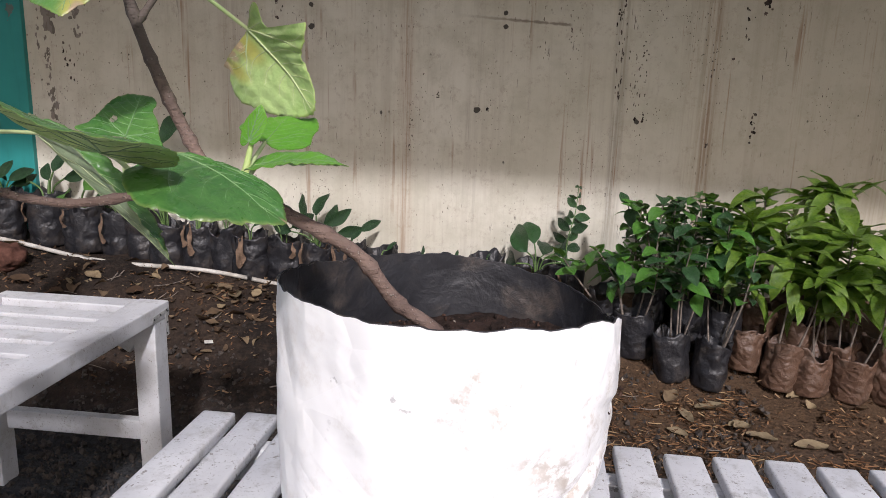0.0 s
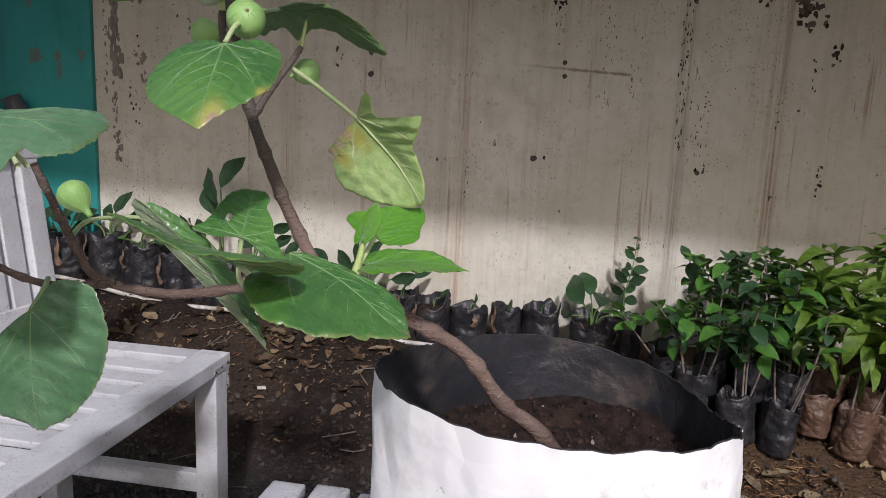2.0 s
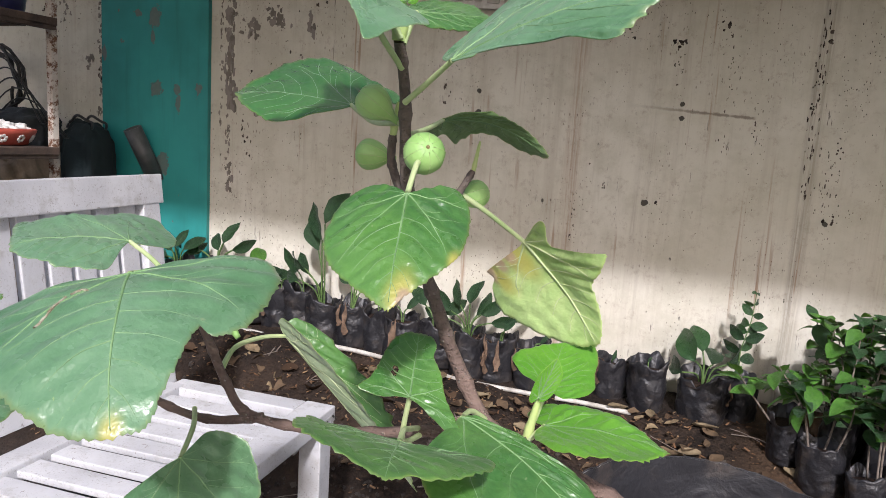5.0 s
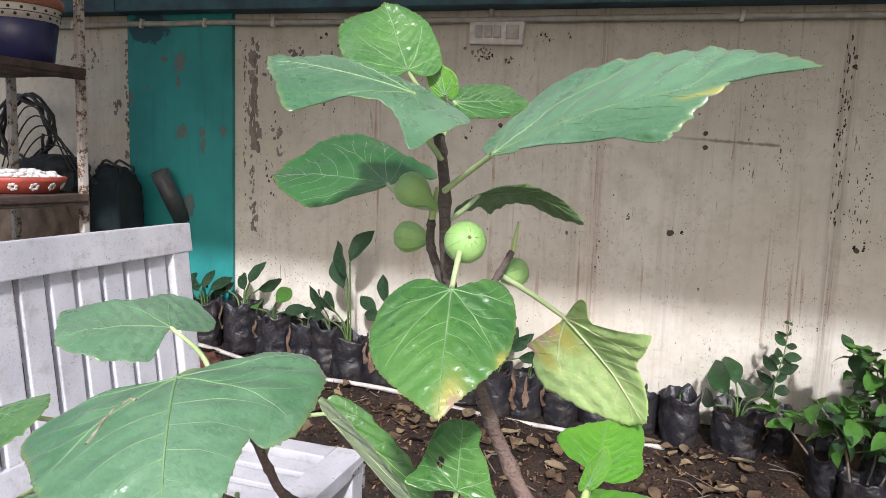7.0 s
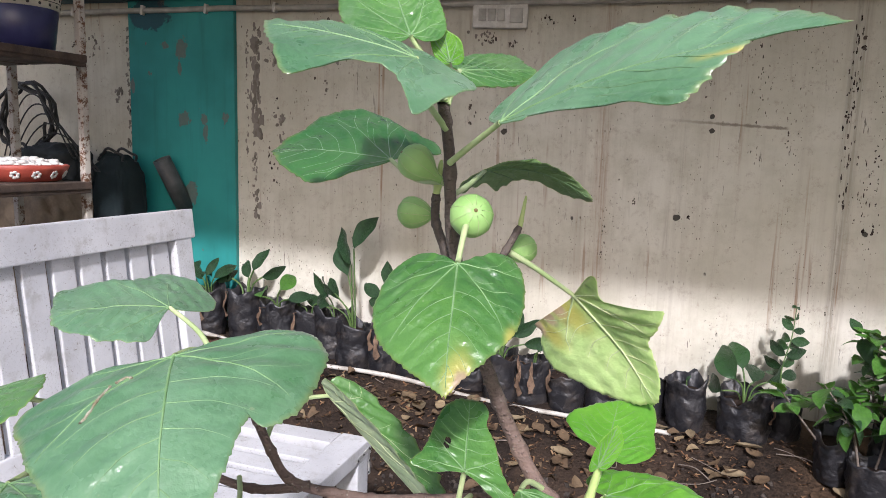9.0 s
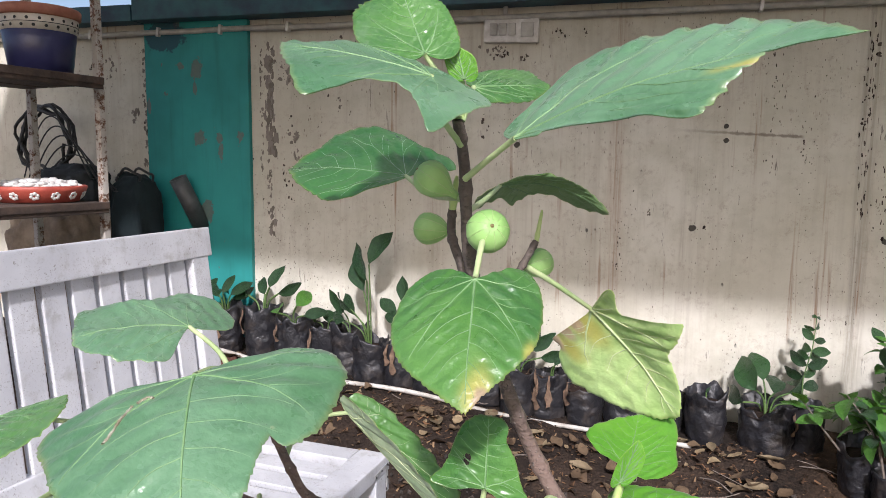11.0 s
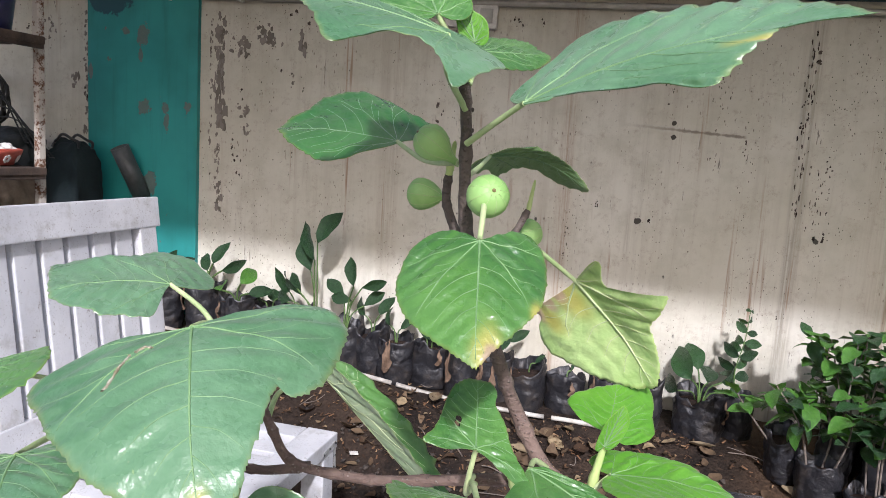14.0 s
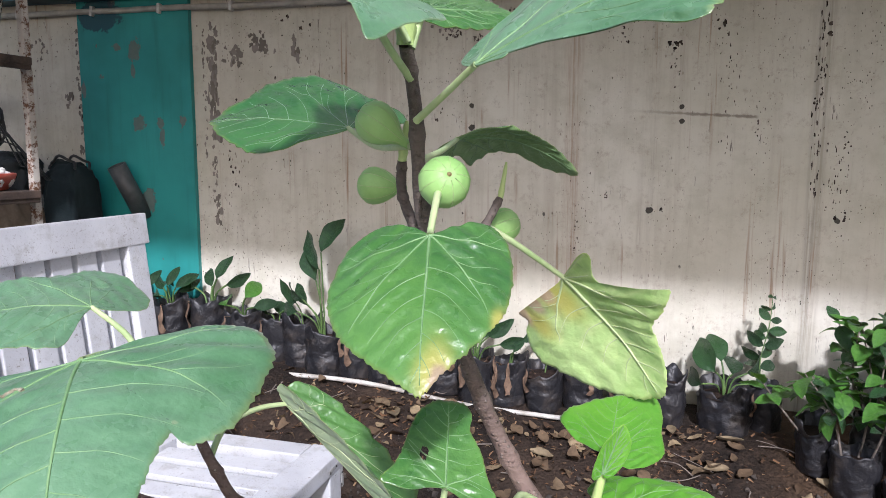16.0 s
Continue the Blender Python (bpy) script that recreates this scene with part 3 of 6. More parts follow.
spots(0.416, 1.634, 0.051, 0.153, 11, 0.0064, 0.0128)
spots(0.224, 1.762, 0.026, 0.102, 6, 0.0064, 0.0128)
spots(0.594, 1.798, 0.046, 0.077, 5, 0.0077, 0.0153)
spots(0.624, 1.647, 0.013, 0.128, 5, 0.0051, 0.0089)
spots(0.974, 1.799, 0.015, 0.102, 4, 0.0089, 0.0179)
spots(0.950, 1.542, 0.031, 0.332, 14, 0.0051, 0.0102)
spots(1.065, 1.285, 0.031, 0.255, 12, 0.0046, 0.0102)
spots(1.055, 1.052, 0.056, 0.041, 8, 0.0064, 0.0128)
spots(1.563, 1.021, 0.018, 0.153, 12, 0.0064, 0.0140)
spots(0.165, 1.113, 0.013, 0.102, 6, 0.0051, 0.0102)
spots(0.394, 1.071, 0.023, 0.015, 2, 0.0102, 0.0153)
spots(0.042, 0.992, 0.020, 0.230, 9, 0.0046, 0.0077)
spots(1.367, 0.947, 0.020, 0.013, 2, 0.0077, 0.0128)
spots(1.364, 1.300, 0.015, 0.128, 6, 0.0051, 0.0089)
spots(1.443, 1.316, 0.013, 0.008, 1, 0.0128, 0.0153)
spots(0.739, 1.390, 0.015, 0.230, 6, 0.0046, 0.0077)
spots(-0.470, 1.810, 0.060, 0.050, 9, 0.0060, 0.0160)
spots(-0.375, 1.775, 0.045, 0.050, 6, 0.0060, 0.0140)
spots(-0.542, 1.480, 0.030, 0.090, 7, 0.0060, 0.0140)
spots(-0.225, 1.875, 0.040, 0.040, 6, 0.0050, 0.0120)
spots(-0.117, 1.886, 0.020, 0.030, 2, 0.0050, 0.0100)
spots(-1.290, 1.633, 0.020, 0.020, 1, 0.0120, 0.0150)
spots(-1.180, 1.560, 0.020, 0.100, 4, 0.0040, 0.0080)
spots(-2.277, 1.490, 0.020, 0.080, 4, 0.0080, 0.0160)
spots(-2.570, 1.790, 0.050, 0.020, 4, 0.0040, 0.0090)
spots(-1.230, 1.210, 0.020, 0.120, 4, 0.0030, 0.0060)
spots(-1.12, 1.86, 0.30, 0.09, 8, 0.008, 0.020)
spots(-1.50, 1.35, 0.06, 0.42, 12, 0.006, 0.014)
for i in range(4600):
    px, pz = mould_rng.uniform(-3.0, 2.6), mould_rng.uniform(0.5, 1.93)
    if noise.noise(Vector((px * 5, pz * 1.4, 3))) + 0.5 * noise.noise(Vector((px * 13, pz * 4, 9))) + mould_rng.uniform(-0.3, 0.3) > 0.25:
        spot(px, pz, 0.0016 + 0.0042 * mould_rng.random() ** 3)
mould = bpy.data.meshes.new("mould_spots")
mould.from_pydata(mould_v, [], mould_f)
mould.materials.append(MOULD)
mould_ob = new("mould_spots", mould)
mould_ob.parent = wall
mould_ob["label"] = "black mould and flaked paint spots"

# bare grey patches where the paint has flaked off, thickest in a strip beside the pillar
flake_v, flake_f = [], []


def flakes(x, z, w, h, count, least, most, tall=(0.8, 1.8)):
    for i in range(count):
        spot(x + mould_rng.gauss(0, 0.33) * w, z + mould_rng.uniform(-0.5, 0.5) * h, mould_rng.uniform(least, most), (flake_v, flake_f), mould_rng.uniform(*tall))


flakes(-1.583, 1.62, 0.030, 0.50, 95, 0.010, 0.030, (1.2, 3.2))
flakes(-1.590, 1.24, 0.022, 0.30, 22, 0.006, 0.018, (1.2, 3.0))
flakes(-1.585, 1.05, 0.026, 0.14, 16, 0.008, 0.020, (1.2, 3.0))
flakes(-1.630, 1.55, 0.016, 0.65, 34, 0.004, 0.011, (1.2, 3.0))
flakes(-1.480, 1.75, 0.060, 0.11, 16, 0.012, 0.032)
flakes(-1.355, 1.79, 0.090, 0.09, 18, 0.014, 0.036)
flakes(-1.190, 1.77, 0.035, 0.11, 10, 0.010, 0.026, (1.2, 2.6))
flakes(-1.455, 1.44, 0.040, 0.045, 9, 0.012, 0.026)
flakes(-1.450, 1.37, 0.030, 0.060, 7, 0.008, 0.020, (1.2, 2.4))
flakes(-1.240, 1.60, 0.040, 0.10, 6, 0.006, 0.015)
flakes(-2.345, 1.545, 0.030, 0.07, 8, 0.010, 0.022, (1.2, 2.4))
flakes(-2.275, 1.50, 0.022, 0.75, 40, 0.006, 0.018, (1.0, 2.6))
flakes(-2.47, 1.79, 0.10, 0.12, 16, 0.006, 0.016, (1.0, 2.2))
flakes(-0.50, 1.80, 0.12, 0.07, 14, 0.007, 0.018, (0.8, 1.8))
flake = bpy.data.meshes.new("flaked_paint")
flake.from_pydata(flake_v, [], flake_f)
flake.materials.append(FLAKE)
flake_ob = new("flaked_paint", flake)
flake_ob.parent = wall
flake_ob["label"] = "grey-brown bare patches of flaked paint"

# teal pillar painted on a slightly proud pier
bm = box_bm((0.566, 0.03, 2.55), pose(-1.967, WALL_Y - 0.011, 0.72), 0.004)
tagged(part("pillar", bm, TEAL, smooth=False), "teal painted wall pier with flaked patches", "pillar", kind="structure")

# beam over the wall, and an unseen canopy added to shade the upper wall
bm = box_bm((7.35, 0.16, 0.26), pose(1.425, WALL_Y - 0.03, 2.12), 0.005)
add_box(bm, (1.64, 0.15, 0.075), pose(-3.08, WALL_Y - 0.03, 2.028))
tagged(part("beam", bm, BEAMPAINT, smooth=False), "dark weathered blue-green beam along the wall top", "beam", kind="structure")
bm = box_bm((8.05, 1.9, 0.03), pose(1.075, WALL_Y - 1.075, 2.265, 0, 0, -3.0))
tagged(part("added_canopy", bm, SHEET, smooth=False), "unseen milky translucent canopy sheet added to shade the upper wall", "roof", kind="structure")

# conduit with clips
conduit = holder("wall_conduit")
bm = bmesh.new()
tube(bm, [(lerp(-3.2, 3.6, i / 40), WALL_Y - 0.03, 1.945 + 0.006 * noise.noise(Vector((i * 0.4, 0, 0)))) for i in range(41)], 0.013, 10)
part("pipe", bm, CONDUIT, conduit)
for i, x in enumerate((-2.55, -2.16, -1.82, -1.47, -0.9, 0.55, 1.25)):
    bm = box_bm((0.014, 0.034, 0.044), pose(x, WALL_Y - 0.03, 1.945, 0, 8, 0), 0.003)
    part("clip", bm, PVC, conduit, "white plastic pipe clip", smooth=False)
tagged(conduit, "painted conduit pipe clipped along the wall", "pipe", kind="structure")


# switch box
def switch_box():
    ob = holder("switch_box", pose(-0.43, WALL_Y - 0.02, 1.893, 0, 1.5, 0))
    part("back_plate", box_bm((0.235, 0.035, 0.105), None, 0.006), PVC, ob, smooth=False)
    for i in range(3):
        part("switch", box_bm((0.032, 0.012, 0.05), pose(-0.075 + i * 0.04, -0.02, 0, 6, 0, 0), 0.003), CONDUIT, ob, smooth=False)
    part("socket", box_bm((0.055, 0.008, 0.06), pose(0.07, -0.019, 0), 0.003), CONDUIT, ob, smooth=False)
    bm = bmesh.new()
    tube(bm, [(-0.03, 0, 0.05), (-0.03, 0, 0.1)], 0.011, 8)
    part("pipe_stub", bm, CONDUIT, ob)
    tagged(ob, "dusty white switch box under the conduit", "switch box")


switch_box()


# grey pipe offcut let into the pillar
spout = holder("drain_pipe", look((-1.957, WALL_Y - 0.02, 1.0), (-2.022, WALL_Y - 0.12, 1.25)) @ pose(0, 0, 0, 180, 0, 0))
bm = bmesh.new()
n = 24
rows = []
for z, r in ((0, 0.042), (0.27, 0.042), (0.27, 0.036), (0.05, 0.036)):
    rows.append([bm.verts.new((math.cos(2 * math.pi * i / n) * r, math.sin(2 * math.pi * i / n) * r, z)) for i in range(n)])
for r0, r1 in zip(rows, rows[1:]):
    for i in range(n):
        bm.faces.new((r0[i], r0[(i + 1) % n], r1[(i + 1) % n], r1[i]))
bm.faces.new(rows[-1]), bm.faces.new(rows[0][::-1])
part("pipe", bm, GREYPVC, spout)
tagged(spout, "short grey plastic pipe sticking out of the teal pillar", "pipe")


# ---- fig tree in its grow bag ----
BAG_C, BAG_R, BENCH_Z = Vector((0.295, 0.172, 0)), 0.204, 0.58


def bag_radius(a, z):
    """Radius of the grow bag at the angle a and the height z over the bench."""
    p = Vector((math.cos(a) * 1.4, math.sin(a) * 1.4, z * 5.0))
    r = BAG_R * (0.965 + 0.035 * smooth01(0.0, 0.12, z))
    # the mouth is squeezed out of round, the foot drawn in on one side
    r += smooth01(0.08, 0.30, z) * (-0.0120 * math.cos(2 * a) + 0.0086 * math.sin(2 * a) - 0.0125 * math.cos(3 * a) - 0.0026 * math.sin(3 * a))
    r -= 0.036 * (1 - smooth01(0.02, 0.27, z)) * max(0.0, math.cos(a + 0.2)) ** 1.5
    r += 0.006 * noise.noise(p) + 0.004 * noise.noise(p * 3 + Vector((5, 0, 0))) + 0.0025 * abs(noise.noise(p * 5 + Vector((1, 7, 0))))
    # creases across the right of the front
    da = math.atan2(math.sin(a + 0.75), math.cos(a + 0.75))
    for c, zc, sl, w, h in ((0.0, 0.17, 0.30, 0.013, 0.010), (0.15, 0.24, -0.15, 0.010, 0.006), (-0.1, 0.08, 0.4, 0.014, 0.007), (0.25, 0.12, -0.2, 0.010, 0.005), (-0.5, 0.20, 0.5, 0.010, 0.004)):
        d = z - zc - sl * (da - c) * BAG_R * 2
        r -= h * math.exp(-(d / w) ** 2) * math.exp(-((da - c) / 0.55) ** 2)
    r += 0.008 * math.exp(-((da - 0.52) / 0.05) ** 2) * smooth01(0.1, 0.3, z)
    return r


def bag_rim(a):
    z = 0.330 - 0.0184 * math.cos(a) - 0.0193 * math.sin(a) - 0.0060 * math.cos(2 * a) - 0.0088 * math.sin(2 * a) - 0.0033 * math.cos(3 * a) - 0.0038 * math.sin(3 * a)
    return z + 0.005 * noise.noise(Vector((math.cos(a) * 5, math.sin(a) * 5, 2))) + 0.003 * noise.noise(Vector((math.cos(a) * 14, math.sin(a) * 14, 6)))


def grow_bag():
    ob = holder("grow_bag", pose(BAG_C.x, BAG_C.y, BENCH_Z + 0.001))
    n, rings = 160, 44
    for name, off, mat, lab in (("outer_skin", 0.0, BAGW, "white plastic outside with mud stains"), ("lining", -0.0025, LINING, "black plastic inside")):
        bm = bmesh.new()
        rows = []
        for j in range(rings + 1):
            row = []
            for i in range(n):
                a = 2 * math.pi * i / n
                t = j / rings
                z = bag_rim(a) * (t if off == 0 else lerp(0.5, 1.0, t))
                r = bag_radius(a, z) + off
                row.append(bm.verts.new((math.cos(a) * r, math.sin(a) * r, z + (0.0 if off == 0 else -0.0005))))
            rows.append(row)
        for r0, r1 in zip(rows, rows[1:]):
            for i in range(n):
                q = (r0[i], r0[(i + 1) % n], r1[(i + 1) % n], r1[i])
                bm.faces.new(q if off == 0 else q[::-1])
        if off == 0:
            bm.faces.new(rows[0][::-1])
        part(name, bm, mat, ob, lab)
    # turned lip
    bm = bmesh.new()
    lip = []
    for i in range(n + 1):
        a = 2 * math.pi * i / n
        z = bag_rim(a)
        r = bag_radius(a, z) - 0.001
        lip.append((math.cos(a) * r, math.sin(a) * r, z))
    tube(bm, lip, 0.0011, 5, False)
    part("rim", bm, LINING, ob)
    bm = bmesh.new()
    rows = []
    for j in range(61):
        row = []
        for i in range(n):
            a = 2 * math.pi * i / n
            r = (bag_radius(a, 0.235) - 0.002) * max(j, 0.02) / 60
            p = Vector((math.cos(a) * r, math.sin(a) * r, 0))
            z = 0.215 + 0.012 * noise.noise(p * 14) + 0.007 * noise.noise(p * 45) + 0.004 * noise.noise(p * 130) + 0.018 * smooth01(0.1, 0.2, r)
            row.append(bm.verts.new((p.x, p.y, z)))
        rows.append(row)
    for r0, r1 in zip(rows, rows[1:]):
        m = len(r0)
        for i in range(m):
            bm.faces.new((r0[i], r0[(i + 1) % m], r1[(i + 1) % m], r1[i]))
    bm.faces.new(rows[0])
    part("soil", bm, POTSOIL, ob, "dark crumbly potting soil")
    rng = random.Random(3)
    verts, quads = [], []
    for i in range(1500):
        a, r = rng.uniform(0, 6.283), 0.195 * math.sqrt(rng.random())
        c = Vector((math.cos(a) * r, math.sin(a) * r, 0))
        z = 0.215 + 0.012 * noise.noise(c * 14) + 0.007 * noise.noise(c * 45) + 0.018 * smooth01(0.1, 0.2, r)
        s = 0.0012 + 0.0042 * rng.random() ** 3
        q = Euler((rng.uniform(0, 6), rng.uniform(0, 6), rng.uniform(0, 6))).to_matrix()
        o = len(verts)
        verts += [tuple(Vector((c.x, c.y, z + s * 0.4)) + q @ (Vector(p) * s * rng.uniform(0.5, 1.2))) for p in ((1, 0, 0), (-1, 0, 0), (0, 0.8, 0), (0, -0.8, 0), (0, 0, 0.7), (0, 0, -0.7))]
        quads += [tuple(o + k for k in f) for f in ((0, 2, 4), (2, 1, 4), (1, 3, 4), (3, 0, 4), (2, 0, 5), (1, 2, 5), (3, 1, 5), (0, 3, 5))]
    me = bpy.data.meshes.new("crumbled_soil")
    me.from_pydata(verts, [], quads)
    me.materials.append(CRUMB)
    crumbs = new("crumbled_soil", me)
    crumbs.parent = ob
    tagged(ob, "white plastic grow bag with black lining, on the slatted table", "grow bag")
    return ob


grow_bag()

OUTLINE = ((1.0, 0.0), (0.955, 0.12), (0.86, 0.36), (0.72, 0.66), (0.55, 0.90), (0.36, 1.0), (0.15, 0.99), (-0.03, 0.88), (-0.12, 0.68), (-0.145, 0.45), (-0.10, 0.2), (-0.035, 0.06), (0.0, 0.0))


def half_outline(n, teeth, tooth_size, lobe=1.0, blunt=0.0, notch=(), seed=0.0):
    out = []
    m = len(OUTLINE) - 1
    for i in range(n + 1):
        t = i / n * m
        k = min(int(t), m - 1)
        f = t - k
        p0, p1, p2, p3 = (Vector(OUTLINE[min(max(q, 0), m)]) for q in (k - 1, k, k + 1, k + 2))
        p = 0.5 * ((2 * p1) + (p2 - p0) * f + (2 * p0 - 5 * p1 + 4 * p2 - p3) * f * f + (3 * p1 - p0 - 3 * p2 + p3) * f ** 3)
        if 0 < i < n - 8:
            p = p * (1 + tooth_size * (abs(math.sin(i / n * teeth * math.pi)) - 0.5))
        x, y = p.x, p.y * (1 + blunt * smooth01(0.4, 0.95, p.x))
        if x < 0:
            x *= lobe
        th = math.atan2(y, x)
        for t0, deep, wide in notch:
            k = 1 - deep * math.exp(-((th - t0) / wide) ** 2)
            x, y = x * k, y * k
        k = 1 + 0.07 * noise.noise(Vector((th * 1.9, seed * 5.3, 0))) * min(1, i / 6) * min(1, (n - i) / 6)
        out.append((x * k, y * k))
    return out


# outlines of single leaves: along the midrib, across it
HEART = ((0.99, -0.01), (0.96, 0.09), (0.88, 0.26), (0.81, 0.44), (0.71, 0.65), (0.64, 0.80), (0.53, 0.93), (0.33, 1.01), (0.15, 1.00), (0.01, 0.92), (-0.08, 0.76), (-0.10, 0.54), (-0.06, 0.33), (-0.02, 0.17), (0.01, 0.02), (-0.08, -0.16), (-0.15, -0.35), (-0.18, -0.53), (-0.13, -0.71), (-0.04, -0.88), (0.10, -0.97), (0.28, -1.02), (0.44, -0.95), (0.59, -0.81), (0.72, -0.61), (0.83, -0.39), (0.93, -0.18))
RAGGED = ((0.99, -0.02), (0.93, 0.13), (0.79, 0.29), (0.65, 0.41), (0.52, 0.53), (0.44, 0.83), (0.35, 1.03), (0.33, 0.90), (0.31, 0.63), (0.25, 0.46), (0.16, 0.39), (0.06, 0.41), (-0.05, 0.58), (-0.10, 0.54), (-0.07, 0.30), (-0.01, 0.02), (0.05, -0.14), (0.12, -0.30), (0.20, -0.46), (0.28, -0.79), (0.36, -1.02), (0.42, -0.96), (0.52, -1.10), (0.65, -1.22), (0.78, -1.22), (0.89, -1.02), (0.97, -0.74), (1.01, -0.45), (1.01, -0.20))
SCALLOPED = ((0.99, 0.04), (1.01, -0.16), (0.96, -0.34), (0.81, -0.49), (0.74, -0.71), (0.56, -0.92), (0.36, -1.00), (0.14, -0.97), (-0.01, -0.80), (-0.17, -0.65), (-0.38, -0.59), (-0.41, -0.41), (-0.22, -0.25), (-0.08, -0.09), (-0.01, 0.03), (0.06, 0.22), (0.16, 0.43), (0.29, 0.67), (0.43, 0.82), (0.46, 0.93), (0.59, 0.73), (0.79, 0.49))
SPEAR = ((1.02, 0.09), (0.97, -0.18), (0.91, -0.41), (0.81, -0.64), (0.71, -0.82), (0.59, -0.97), (0.47, -1.00), (0.37, -0.98), (0.26, -0.91), (0.17, -0.74), (0.07, -0.51), (-0.01, -0.35), (-0.05, -0.21), (-0.00, 0.03), (0.04, 0.13), (0.09, 0.28), (0.12, 0.10), (0.15, 0.01), (0.24, 0.30), (0.35, 0.64), (0.45, 0.96), (0.53, 1.19), (0.57, 1.15), (0.65, 0.69), (0.74, 0.30), (0.82, -0.02), (0.89, -0.14), (0.95, -0.14))
DRAPED = ((1.00, -0.03), (0.97, -0.22), (0.85, -0.22), (0.68, -0.53), (0.48, -0.92), (0.28, -0.88), (0.03, -0.62), (-0.12, -0.49), (-0.27, -0.26), (-0.44, -0.02), (-0.36, 0.33), (-0.22, 0.75), (-0.08, 1.14), (0.01, 0.90), (0.14, 0.57), (0.31, 0.57), (0.47, 0.72), (0.63, 1.02), (0.72, 1.05), (0.90, 0.45))
KIDNEY = ((1.00, -0.09), (1.09, -0.94), (0.95, -0.99), (0.73, -0.98), (0.47, -0.95), (0.31, -1.19), (0.21, -1.32), (0.07, -1.27), (-0.18, -0.94), (-0.39, -0.47), (-0.37, -0.14), (-0.22, -0.02), (-0.10, 0.03), (0.01, 0.05), (0.13, 0.46), (0.23, 0.81), (0.38, 0.87), (0.48, 0.76), (0.61, 0.79), (0.72, 0.63), (0.85, 0.47), (0.96, 0.18))
LOBED = ((1.00, 0.04), (1.01, 0.16), (0.96, 0.23), (0.90, 0.27), (0.82, 0.34), (0.73, 0.39), (0.65, 0.45), (0.61, 0.50), (0.67, 0.51), (0.70, 0.58), (0.68, 0.71), (0.59, 0.83), (0.48, 0.92), (0.37, 0.99), (0.23, 0.95), (0.12, 0.86), (0.04, 0.71), (-0.02, 0.56), (-0.02, 0.40), (-0.03, 0.20), (-0.02, 0.06), (0.01, -0.00), (0.01, -0.09), (0.02, -0.23), (0.01, -0.44), (0.06, -0.63), (0.15, -0.81), (0.27, -0.97), (0.37, -0.93), (0.47, -0.85), (0.58, -0.78), (0.68, -0.69), (0.78, -0.59), (0.86, -0.47), (0.94, -0.30), (0.98, -0.14))
ARROW = ((1.00, -0.00), (1.06, 0.29), (0.97, 0.40), (0.79, 0.37), (0.61, 0.56), (0.38, 0.66), (0.19, 0.87), (0.03, 1.04), (-0.08, 1.02), (-0.09, 0.75), (-0.06, 0.42), (-0.03, 0.19), (-0.03, 0.01), (-0.03, -0.24), (-0.05, -0.56), (0.00, -0.84), (0.06, -1.00), (0.23, -0.80), (0.42, -0.69), (0.66, -0.60), (0.85, -0.48), (0.98, -0.23))
ROUND = ((1.01, 0.01), (1.00, 0.33), (0.94, 0.73), (0.65, 0.94), (0.32, 0.95), (0.00, 1.03), (-0.15, 0.88), (-0.22, 0.60), (-0.17, 0.30), (-0.01, 0.02), (0.08, -0.29), (0.18, -0.69), (0.43, -1.00), (0.65, -0.85), (0.83, -0.52), (0.95, -0.17))
CURLED = ((0.98, -0.10), (0.75, -0.50), (0.56, -0.82), (0.36, -0.95), (0.20, -0.79), (0.03, -0.30), (-0.04, -0.00), (-0.12, 0.49), (-0.02, 0.99), (0.06, 0.77), (0.15, 0.68), (0.28, 1.00), (0.33, 0.99), (0.39, 0.53), (0.55, 0.39), (0.73, 0.46), (0.89, 0.41), (1.00, 0.16))
HANGING = ((1.01, 0.05), (0.96, 0.43), (0.85, 0.67), (0.72, 0.83), (0.56, 0.94), (0.37, 1.00), (0.21, 0.97), (0.03, 0.85), (-0.09, 0.67), (-0.16, 0.44), (-0.16, 0.28), (-0.07, 0.13), (0.00, 0.00), (0.01, -0.09), (0.05, -0.27), (0.13, -0.55), (0.23, -0.88), (0.33, -0.99), (0.49, -0.94), (0.68, -0.74), (0.82, -0.46), (0.94, -0.18))
BROAD = ((1.00, 0.02), (0.82, 0.39), (0.59, 0.85), (0.42, 1.03), (0.36, 0.81), (0.26, 0.82), (0.12, 0.91), (0.02, 0.78), (-0.03, 0.47), (-0.01, 0.01), (0.04, -0.17), (0.11, -0.48), (0.21, -0.77), (0.32, -0.93), (0.45, -1.02), (0.62, -1.05), (0.75, -0.96), (0.85, -0.78), (0.91, -0.54), (0.96, -0.27))


def ring_of(shape, sign, per=6, teeth=0.017, seed=0):
    """A closed, finely toothed outline through the points of a shape."""
    n = len(shape)
    out = []
    for i in range(n):
        p0, p1, p2, p3 = (Vector(shape[(i + q) % n]) for q in (-1, 0, 1, 2))
        for k in range(per):
            t = k / per
            p = 0.5 * ((2 * p1) + (p2 - p0) * t + (2 * p0 - 5 * p1 + 4 * p2 - p3) * t * t + (3 * p1 - p0 - 3 * p2 + p3) * t ** 3)
            j = i * per + k
            p = p * (1 + teeth * ((1 if j % 2 else -1) * (0.3 + 0.3 * noise.noise(Vector((j * 0.23, seed, 4)))) + noise.noise(Vector((j * 0.45, seed, 0)))) * min(1, p.length * 2))
            out.append((p.x, p.y * sign))
    return out if sign > 0 else out[::-1]


